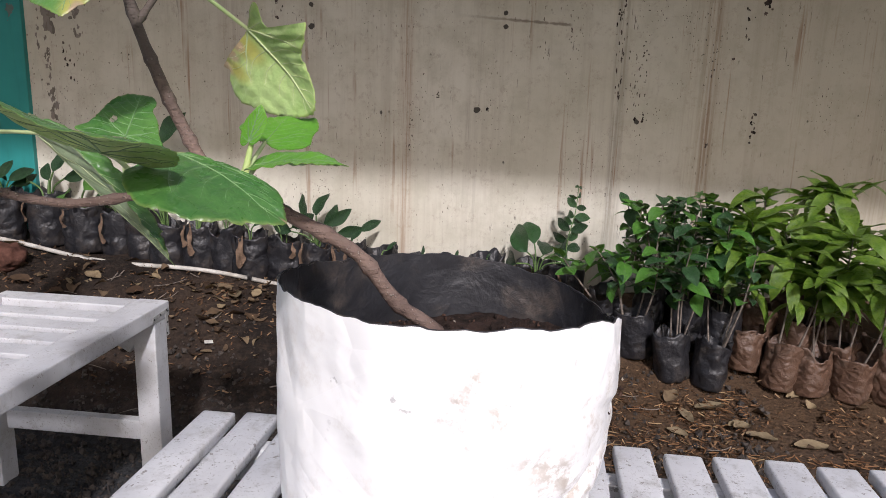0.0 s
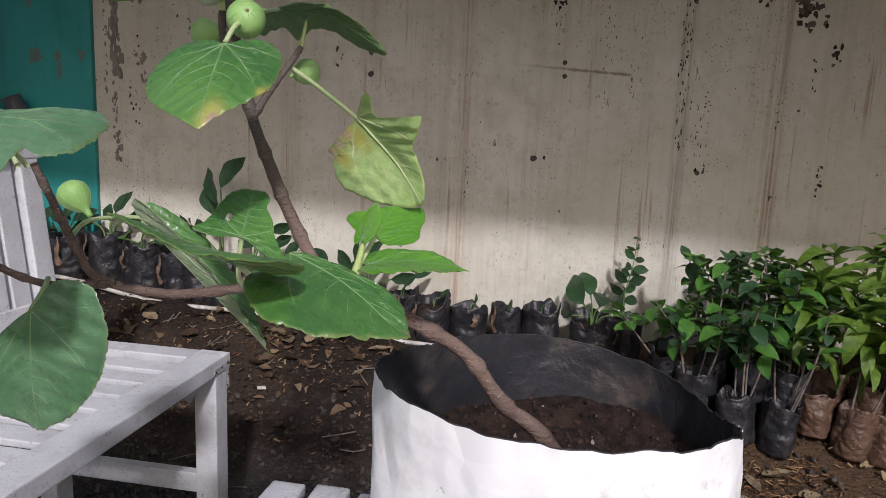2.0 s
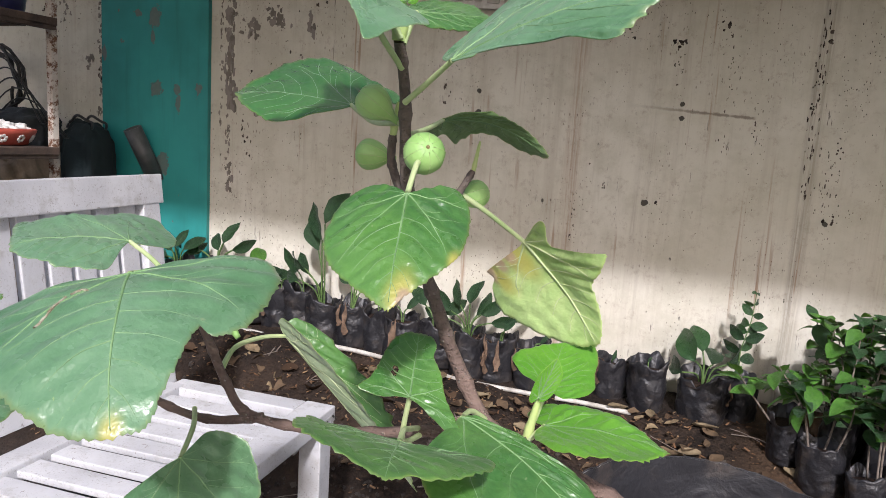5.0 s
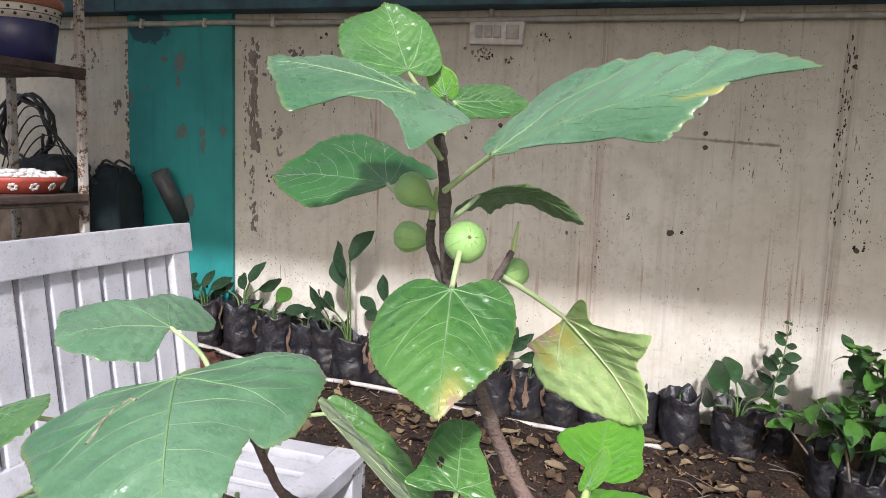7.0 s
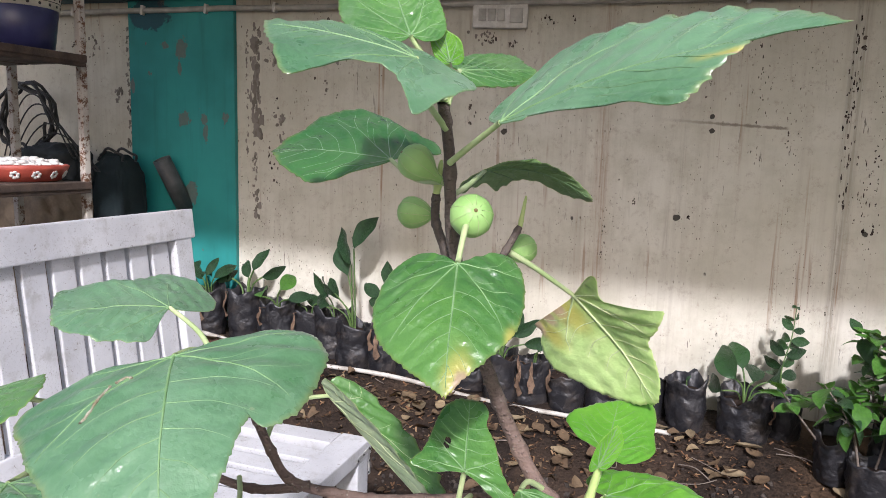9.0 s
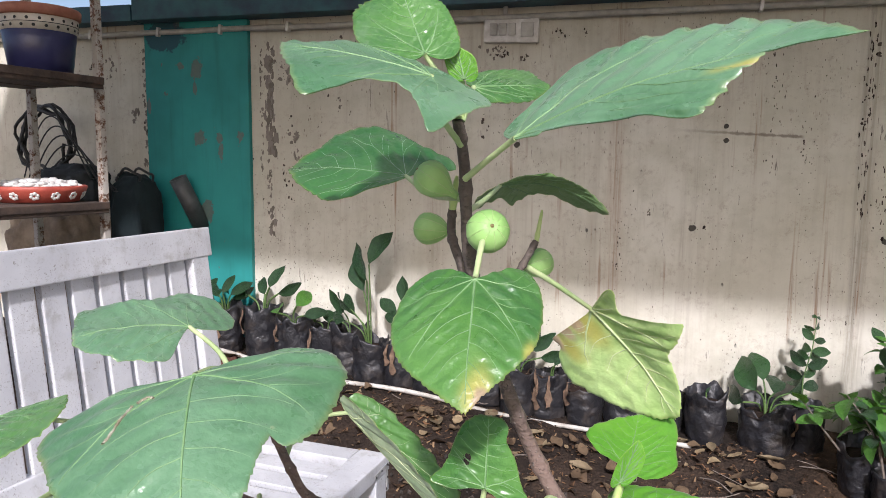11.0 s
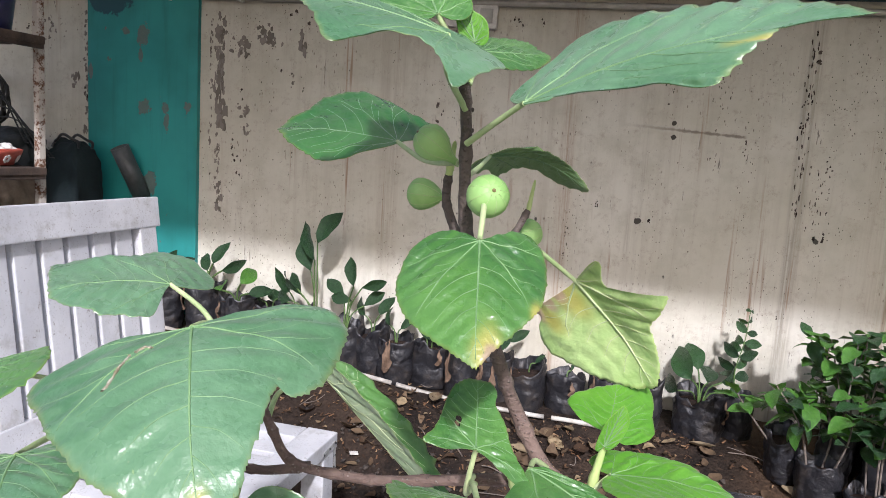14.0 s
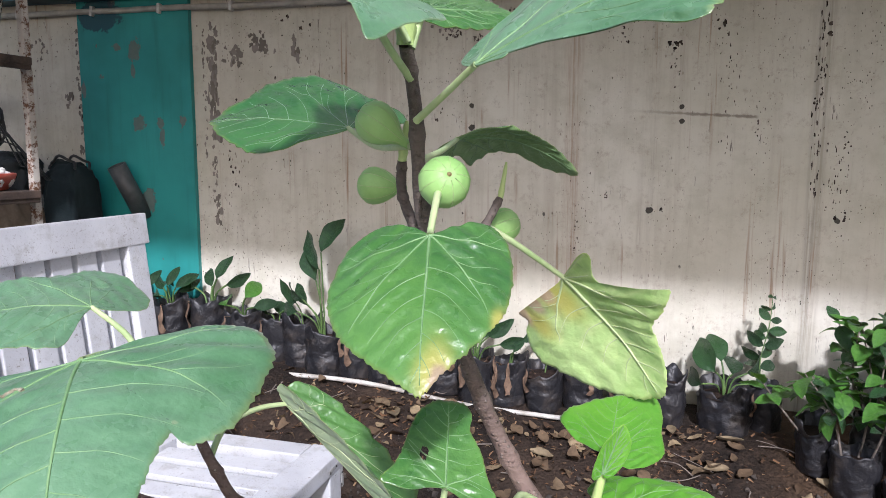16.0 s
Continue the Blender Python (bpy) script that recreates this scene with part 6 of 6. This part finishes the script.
# mango cluster
for i, (x, y, hh) in enumerate(((1.38, 1.96, 0.58), (1.48, 1.88, 0.54), (1.59, 1.86, 0.52), (1.72, 1.85, 0.54), (1.86, 1.83, 0.56), (1.45, 2.06, 0.64), (1.58, 2.0, 0.62), (1.72, 1.94, 0.60), (1.88, 1.92, 0.58),
                                 (2.02, 1.80, 0.56), (2.05, 1.98, 0.58), (1.62, 2.2, 0.62), (1.82, 2.15, 0.62), (2.2, 1.9, 0.58))):
    seedling(x, y, 0.074, 0.175, "mango", hh - 0.02, 60 + i, 2, 0.08, 13, 0.205, POLYBROWN, label=MANGOBAG)

# white pipe that edges the bed
edge = holder("bed_edge_pipe")
for i, (x0, x1) in enumerate(((-2.4, -1.2), (-1.18, -0.62), (-0.6, 0.02), (0.05, 0.35))):
    bm = bmesh.new()
    f = lambda x: Vector((x, 2.275 - 0.018 * math.sin(x * 4.3), ground_z(x, 2.275) + 0.006 + 0.012 * math.sin(x * 7 + 1)))
    tube(bm, [f(lerp(x0, x1, k / 12)) for k in range(13)], 0.0095, 10)
    part("pipe_length", bm, DIRTPVC, edge)
tagged(edge, "dirty white plastic pipe lying along the bed", "pipe")


# ---- litter on the soil ----
def litter():
    rng = random.Random(5)
    bm = bmesh.new()
    for i in range(560):
        u = rng.random()
        if u < 0.62:
            x, y = rng.uniform(-2.2, 0.6), rng.triangular(1.72, 2.32, 2.16)
        else:
            x, y = rng.uniform(0.5, 2.6), rng.uniform(0.9, 2.0)
        if i % 4 == 0:
            x, y = rng.triangular(-1.5, 0.9, -0.4), rng.triangular(1.70, 2.28, 2.12)
        small = rng.random() < (0.2 if i % 4 == 0 else 0.65)
        ln = rng.uniform(0.010, 0.03) if small else rng.uniform(0.03, 0.08)
        wd = ln * rng.uniform(0.2, 0.42)
        bend = rng.uniform(-1.6, 1.6)
        m = Matrix.Translation((x, y, ground_z(x, y) + rng.uniform(0.006, 0.02))) @ pose(0, 0, 0, rng.uniform(-22, 22), rng.uniform(-25, 25), rng.uniform(0, 360))
        rows = []
        for k in range(5):
            t = k / 4
            w = wd * math.sin(math.pi * (0.06 + 0.88 * t))
            zz = bend * ln * (t - 0.5) ** 2
            rows.append([bm.verts.new(m @ Vector((s * w, (t - 0.5) * ln, zz + abs(s) * w * rng.uniform(0.1, 0.6)))) for s in (-1, 0, 1)])
        for r0, r1 in zip(rows, rows[1:]):
            for s in (0, 1):
                bm.faces.new((r0[s], r0[s + 1], r1[s + 1], r1[s]))
    tagged(part("dead_leaves", bm, LITTER), "dry brown fallen leaves scattered on the soil", "leaf litter", kind="stuff")


litter()


def big_dry_leaf(x, y, size, turn, seed):
    """A curled dry leaf lying on the bed."""
    rng = random.Random(seed)
    bm = bmesh.new()
    rows = []
    m = Matrix.Translation((x, y, ground_z(x, y) + 0.016)) @ pose(0, 0, 0, rng.uniform(-14, 14), rng.uniform(-18, 18), turn)
    for k in range(9):
        t = k / 8
        w = size * 0.24 * math.sin(math.pi * (0.05 + 0.9 * t)) ** 0.8
        rows.append([bm.verts.new(m @ Vector((q * w, (t - 0.5) * size, 0.25 * size * (t - 0.5) ** 2 + 0.55 * w * q * q + 0.006 * noise.noise(Vector((q * 2, t * 4, seed)))))) for q in (-1, -0.5, 0, 0.5, 1)])
    for r0, r1 in zip(rows, rows[1:]):
        for q in range(4):
            bm.faces.new((r0[q], r0[q + 1], r1[q + 1], r1[q]))
    tagged(part("dry_leaf", bm, DRYLEAF), "large curled dry leaf fallen on the bed", "dry leaf", "large dry leaves")


DRYLEAF = make_plain("dry_leaf_brown", (0.09, 0.065, 0.038), (0.21, 0.165, 0.10), 22, 0.8, vary=0.25)
for i, (x, y) in enumerate(((0.42, 2.24), (0.62, 2.20), (0.86, 2.14), (0.90, 2.02), (0.30, 2.26), (0.12, 2.2), (-0.25, 2.16), (-0.42, 2.22), (-0.05, 2.05), (0.72, 1.75), (1.05, 1.62), (1.28, 1.66), (-0.62, 2.12), (0.55, 2.05))):
    big_dry_leaf(x, y, 0.075 + 0.04 * ((i * 7) % 5) / 4, i * 77, 300 + i)
for x, y, size, turn in ((1.20, 1.74, 0.13, -72), (1.10, 1.70, 0.08, 20), (1.33, 1.61, 0.10, 65), (1.48, 1.57, 0.12, -85), (1.26, 1.67, 0.07, 130)):
    big_dry_leaf(x, y, size, turn, int(x * 100))


def twigs():
    rng = random.Random(21)
    bm = bmesh.new()
    for i in range(46):
        x, y, a = rng.uniform(-1.3, 1.3), rng.triangular(1.2, 2.35, 2.15), rng.uniform(0, 6.28)
        ln = rng.uniform(0.04, 0.16)
        pts = []
        for k in (-0.5, 0, 0.5):
            px, py = x + math.cos(a) * ln * k + rng.uniform(-0.01, 0.01), y + math.sin(a) * ln * k * 0.6 + rng.uniform(-0.01, 0.01)
            pts.append((px, py, ground_z(px, py) + 0.014 + rng.uniform(0, 0.012)))
        tube(bm, spline(pts, 4), rng.uniform(0.0012, 0.0028), 5)
    tagged(part("twigs", bm, TWIG), "thin dry twigs scattered over the bed", "twigs", kind="stuff")


twigs()


def mulch():
    """Small chips of bark and dry leaf on the open bed."""
    rng = random.Random(15)
    verts, faces = [], []
    for i in range(5000):
        if i > 4400:
            x, y = rng.uniform(-1.2, 1.3), rng.triangular(1.7, 2.36, 2.18)
        elif rng.random() < 0.7:
            x, y = rng.uniform(0.5, 2.5), rng.triangular(0.85, 2.0, 1.6)
        else:
            x, y = rng.uniform(-2.0, 0.6), rng.triangular(1.65, 2.3, 2.1)
        s = rng.uniform(0.003, 0.013)
        m = Matrix.Translation((x, y, ground_z(x, y) + rng.uniform(0.004, 0.018))) @ pose(0, 0, 0, rng.uniform(-35, 35), rng.uniform(-35, 35), rng.uniform(0, 360))
        o = len(verts)
        verts += [tuple(m @ Vector(p)) for p in ((-s, -s * 0.35, 0), (s, -s * 0.25, s * 0.2), (s * 0.9, s * 0.3, 0), (-s * 0.8, s * 0.3, s * 0.15), (0, 0, s * 0.3))]
        faces += [(o, o + 1, o + 4), (o + 1, o + 2, o + 4), (o + 2, o + 3, o + 4), (o + 3, o, o + 4)]
    me = bpy.data.meshes.new("mulch")
    me.from_pydata(verts, [], faces)
    me.materials.append(CHIPS)
    tagged(new("mulch", me), "reddish brown chips of bark and dry leaf", "mulch", kind="stuff")


def fibres():
    """Reddish straw and shredded husk on the bed before the seedling bags."""
    rng = random.Random(33)
    bm = bmesh.new()
    for i in range(1500):
        x, y = rng.uniform(0.65, 2.3), rng.triangular(1.1, 1.9, 1.72)
        if noise.noise(Vector((x * 3, y * 4, 5))) < -0.12:
            continue
        a, ln = rng.uniform(0, 6.28), rng.uniform(0.012, 0.05)
        c = Vector((x, y, ground_z(x, y) + rng.uniform(0.008, 0.024)))
        d = Vector((math.cos(a), math.sin(a), rng.uniform(-0.25, 0.25))) * ln * 0.5
        e = Vector((-math.sin(a), math.cos(a), rng.uniform(-0.5, 0.8))) * ln * rng.uniform(-0.25, 0.25)
        tube(bm, [c - d, c + e, c + d], rng.uniform(0.0008, 0.0024), 4)
    tagged(part("straw", bm, STRAW), "reddish dry straw and shredded husk on the soil", "straw", kind="stuff")


def make_straw():
    k = Mat("dry_straw", 0.8, 0.2)
    i = k.island()
    col = k.mix(k.ramp(i, 0.0, 0.6), (0.07, 0.035, 0.018), (0.24, 0.125, 0.06))
    k.colour(k.mix(k.ramp(i, 0.7, 1.0), col, (0.36, 0.25, 0.14)))
    return k.m


STRAW = make_straw()
fibres()


def make_chips():
    k = Mat("mulch_chips", 0.85, 0.2)
    i = k.island()
    col = k.mix(k.ramp(i, 0.0, 0.6), (0.035, 0.020, 0.012), (0.155, 0.085, 0.045))
    k.colour(k.mix(k.ramp(i, 0.7, 1.0), col, (0.28, 0.185, 0.105)))
    return k.m


CHIPS = make_chips()
mulch()


def clods():
    rng = random.Random(8)
    verts, faces = [], []
    base = [Vector(p).normalized() for p in ((1, 0, 0), (-1, 0, 0), (0, 1, 0), (0, -1, 0), (0, 0, 1), (0, 0, -1))]
    tri = ((0, 2, 4), (2, 1, 4), (1, 3, 4), (3, 0, 4), (2, 0, 5), (1, 2, 5), (3, 1, 5), (0, 3, 5))
    for i in range(9000):
        x, y = rng.uniform(-1.7, 1.4), rng.triangular(0.75, 2.1, 1.0)
        s = 0.004 + 0.011 * rng.random() ** 3
        c = Vector((x, y, ground_z(x, y) + s * 0.3 + 0.004))
        o = len(verts)
        q = Euler((rng.uniform(0, 6), rng.uniform(0, 6), 0)).to_matrix()
        verts += [tuple(c + q @ (b * s * rng.uniform(0.6, 1.3))) for b in base]
        faces += [tuple(o + k for k in f) for f in tri]
    me = bpy.data.meshes.new("gravel")
    me.from_pydata(verts, [], faces)
    me.materials.append(GRAVEL)
    tagged(new("gravel", me), "dark gravel and soil clods", "gravel", kind="stuff")


GRAVEL = make_plain("dark_gravel", (0.020, 0.016, 0.014), (0.070, 0.056, 0.046), 25, 0.9, bump=0.5)
clods()
bm = box_bm((0.032, 0.022, 0.004), pose(-0.658, 1.907, ground_z(-0.658, 1.907) + 0.012, 8, 4, 25), 0.001)
tagged(part("paper_scrap", bm, PVC), "small white scrap of torn card on the soil", "litter")


def crumpled_paper(x, y):
    bm = bmesh.new()
    bmesh.ops.create_icosphere(bm, subdivisions=4, radius=0.055)
    for v in bm.verts:
        d = v.co.normalized()
        f = 1 + 0.5 * noise.noise(d * 2.3) - 0.5 * abs(noise.noise(d * 4.1)) + 0.2 * noise.noise(d * 9)
        v.co = Vector((v.co.x * 0.75, v.co.y * 0.55, v.co.z * 1.2)) * f
    ob = part("crumpled_paper", bm, PVC, smooth=False)
    ob.matrix_world = pose(x, y, ground_z(x, y) + 0.05, 0, 12, 30)
    tagged(ob, "crumpled off-white paper lying on the soil behind the bench", "litter")


def clay_clod(x, y):
    bm = bmesh.new()
    bmesh.ops.create_icosphere(bm, subdivisions=4, radius=0.07)
    for v in bm.verts:
        d = v.co.normalized()
        v.co = Vector((v.co.x * 1.1, v.co.y * 0.9, v.co.z * 0.85)) * (1 + 0.22 * noise.noise(d * 2) + 0.12 * noise.noise(d * 6))
    ob = part("clay_clod", bm, CLAY)
    ob.matrix_world = pose(x, y, ground_z(x, y) + 0.035)
    tagged(ob, "reddish brown clod of clay on the bed", "clod")


CLAY = make_plain("red_clay", (0.055, 0.025, 0.018), (0.12, 0.055, 0.04), 24, 0.9, bump=0.8, spec=0.2)
crumpled_paper(-1.72, 2.01)
clay_clod(-1.57, 2.14)


# ---- shelf rack with pots ----
def plank(ob, size, m, mat, name="shelf", label=""):
    return part(name, box_bm(size, m, 0.004), mat, ob, label, smooth=False)


def rack():
    ob = holder("shelf_rack", pose(-2.035, 2.0, 0, 0, 0, 80))
    for x, y in ((0, 0), (-1.2, 0), (0.0, 0.42), (-1.2, 0.42)):
        g = 0.36 if x == 0 else 0.0
        part("post", box_bm((0.030, 0.030, 2.3 - g), pose(x, y, (2.3 + g) / 2), 0.004), RUST, ob, "rusted white steel post", smooth=False)
    for z in (1.155, 1.655):
        for y in (-0.03, 0.14, 0.31):
            plank(ob, (1.22, 0.15, 0.03), pose(-0.635, y + 0.04, z - 0.015), PLANK, "shelf_board")
        plank(ob, (1.22, 0.022, 0.032), pose(-0.635, -0.048, z - 0.03), PLANK, "shelf_rail")
    tagged(ob, "rusty steel rack with weathered wooden shelves", "rack")


PLANK = make_plain("dark_weathered_board", (0.035, 0.025, 0.02), (0.09, 0.06, 0.045), 14, 0.8, bump=0.6)
rack()


def lathe(prof, n=40):
    bm = bmesh.new()
    rows = [[bm.verts.new((math.cos(2 * math.pi * i / n) * r, math.sin(2 * math.pi * i / n) * r, z)) for i in range(n)] for r, z in prof]
    for r0, r1 in zip(rows, rows[1:]):
        for i in range(n):
            bm.faces.new((r0[i], r0[(i + 1) % n], r1[(i + 1) % n], r1[i]))
    bm.faces.new(rows[0][::-1])
    bm.faces.new(rows[-1])
    return bm


def blue_pot():
    ob = holder("ceramic_pot", pose(-2.18, 1.86, 1.656))
    part("body", lathe(((0.105, 0), (0.112, 0.004), (0.132, 0.158), (0.128, 0.163), (0.10, 0.155))), POTBLUE, ob, "dark blue glazed pot body")
    part("band", lathe(((0.133, 0.158), (0.140, 0.212), (0.132, 0.213), (0.12, 0.165))), POTCREAM, ob, "cream band with dark dots")
    part("rim", lathe(((0.143, 0.212), (0.149, 0.218), (0.151, 0.246), (0.145, 0.252), (0.134, 0.250), (0.128, 0.18))), TERRA, ob, "terracotta rim")
    part("soil", lathe(((0.10, 0.16), (0.132, 0.205), (0.12, 0.212), (0.02, 0.216))), POTSOIL, ob)
    first = None
    for row, z, r in ((0, 0.172, 0.1355), (1, 0.197, 0.139)):
        for i in range(20):
            a = 2 * math.pi * (i + row * 0.5) / 20
            m = pose(math.cos(a) * r, math.sin(a) * r, z, 0, 0, math.degrees(a))
            if first is None:
                bm = bmesh.new()
                bmesh.ops.create_uvsphere(bm, u_segments=8, v_segments=5, radius=0.0062)
                for v in bm.verts:
                    v.co.x *= 0.35
                first = part("dot", bm, HOSE, ob)
                first.matrix_basis = m
            else:
                share("dot", first, ob, m)
    for z in (0.185,):
        bm = bmesh.new()
        tube(bm, [(math.cos(t) * 0.1374, math.sin(t) * 0.1374, z) for t in [2 * math.pi * i / 40 for i in range(41)]], 0.0016, 5, False)
        part("line", bm, HOSE, ob)
    tagged(ob, "dark blue glazed pot with dotted cream band on the shelf", "pot")


blue_pot()


def red_bowl():
    ob = holder("painted_bowl", pose(-2.215, 1.85, 1.156))
    part("body", lathe(((0.13, 0), (0.145, 0.004), (0.172, 0.045), (0.178, 0.062), (0.170, 0.066), (0.160, 0.05), (0.10, 0.035))), RED, ob, "red painted bowl body")
    for i in range(14):
        a = 2 * math.pi * i / 14
        bm = bmesh.new()
        for k in range(6):
            t = 2 * math.pi * k / 6 + 0.3
            r = bmesh.ops.create_uvsphere(bm, u_segments=8, v_segments=5, radius=0.0075)
            for v in r["verts"]:
                v.co = Vector((v.co.x * 0.3, v.co.y + math.cos(t) * 0.0115, v.co.z + math.sin(t) * 0.0115))
        for v in bm.verts:
            v.co = pose(0, 0, 0, 0, 0, math.degrees(a)) @ (pose(0, 0, 0, 0, 28, 0) @ v.co + Vector((0.163, 0, 0.028)))
        part("flower", bm, PEBBLE, ob, "white painted flower")
    rng = random.Random(3)
    first = None
    for i in range(90):
        r, a = 0.155 * math.sqrt(rng.random()), rng.uniform(0, 6.28)
        m = pose(math.cos(a) * r, math.sin(a) * r, 0.062 + rng.uniform(-0.004, 0.012) + 0.02 * (1 - r / 0.155), rng.uniform(-20, 20), rng.uniform(-20, 20), rng.uniform(0, 180))
        if first is None:
            bm = bmesh.new()
            bmesh.ops.create_icosphere(bm, subdivisions=2, radius=0.017)
            for v in bm.verts:
                v.co = Vector((v.co.x * 1.25, v.co.y * 0.9, v.co.z * 0.62)) * (1 + 0.1 * noise.noise(v.co * 70))
            first = part("pebble", bm, PEBBLE, ob)
            first.matrix_basis = m
        else:
            share("pebble", first, ob, m)
    tagged(ob, "red bowl with white flowers, filled with white pebbles", "bowl")


red_bowl()


def lump(name, centre, size, mat, label, category, seed, rough=0.16, power=0.7):
    bm = bmesh.new()
    bmesh.ops.create_icosphere(bm, subdivisions=5, radius=1.0)
    for v in bm.verts:
        d = v.co.copy()
        q = Vector((abs(d.x) ** power * math.copysign(1, d.x), abs(d.y) ** power * math.copysign(1, d.y), abs(d.z) ** power * math.copysign(1, d.z)))
        q *= 1 + rough * noise.noise(d * 2.2 + Vector((seed, 0, 0))) + rough * 0.5 * noise.noise(d * 6 + Vector((seed, 3, 0)))
        v.co = Vector((q.x * size[0], q.y * size[1], max(q.z, -0.82) * size[2]))
    ob = part(name, bm, mat)
    ob.matrix_world = pose(centre[0], centre[1], centre[2] + size[2] * 0.82)
    return tagged(ob, label, category)


lump("garden_sack", (-2.60, 2.36, ground_z(-2.60, 2.36) - 0.01), (0.26, 0.16, 0.37), SACK, "crumpled brown sack stored under the shelf", "sack", 2, 0.22)
lump("cloth_roll", (-2.52, 2.37, 1.10), (0.17, 0.12, 0.11), DARKSACK, "dark rolled cloth lying on the sack", "bundle", 5, 0.2)
def carry_bag():
    """A soft bag that stands against the wall, with two strap handles."""
    ob = holder("carry_bag", pose(-2.215, 2.43, ground_z(-2.17, 2.4) - 0.005, 0, 0, -8))
    bm = bmesh.new()
    bmesh.ops.create_icosphere(bm, subdivisions=5, radius=1.0)
    for v in bm.verts:
        d = v.co.copy()
        q = Vector([abs(c) ** 0.45 * math.copysign(1, c) for c in d])
        q *= 1 + 0.07 * noise.noise(d * 2.2 + Vector((9, 0, 0))) + 0.045 * noise.noise(d * 6 + Vector((9, 3, 0)))
        fold = 0.05 * math.sin(d.x * 9 + 2 * d.z) * smooth01(-0.2, 0.6, d.y * -1)
        v.co = Vector((q.x * 0.112, q.y * (0.085 + 0.02 * fold) - 0.01 * fold, (max(q.z, -0.82) + 0.82) * 0.44))
    part("body", bm, TEALBAG, ob)
    for y in (-0.05, 0.03):
        bm = bmesh.new()
        arc = [(0.075 * math.cos(t), y + 0.01 * math.sin(3 * t), 0.775 + 0.055 * math.sin(t) + 0.006 * math.sin(5 * t)) for t in [math.pi * i / 16 for i in range(17)]]
        tube(bm, arc, 0.0065, 7)
        part("handle", bm, HOSE, ob, "black strap handle")
    tagged(ob, "dark green carrier bag standing against the wall", "bag")


carry_bag()


def hose_coil():
    bm = bmesh.new()
    pts = []
    for i in range(150):
        a = i * 0.21
        r = 0.15 + 0.018 * math.sin(i * 0.37) + 0.01 * math.sin(i * 1.3)
        pts.append((-2.72 + math.cos(a) * r, 2.42 + 0.02 * math.sin(i * 0.5), 1.42 + math.sin(a) * r * 1.05))
    tube(bm, pts, 0.008, 7)
    tagged(part("garden_hose", bm, HOSE), "coiled black garden hose against the wall", "hose")
    bm = bmesh.new()
    for k in range(5):
        pts = [(-2.72 + 0.5 * t * (1 - 0.05 * k), 2.36 - 0.02 * k, 1.16 + 0.02 * k + (0.24 + 0.03 * k) * math.sin(math.pi * min(1, t * 1.05)) * (1 - 0.45 * t)) for t in [i / 20 for i in range(21)]]
        tube(bm, pts, 0.0035, 6)
    tagged(part("loose_cable", bm, HOSE), "thin tangled cable hanging on the rack", "cable")


hose_coil()
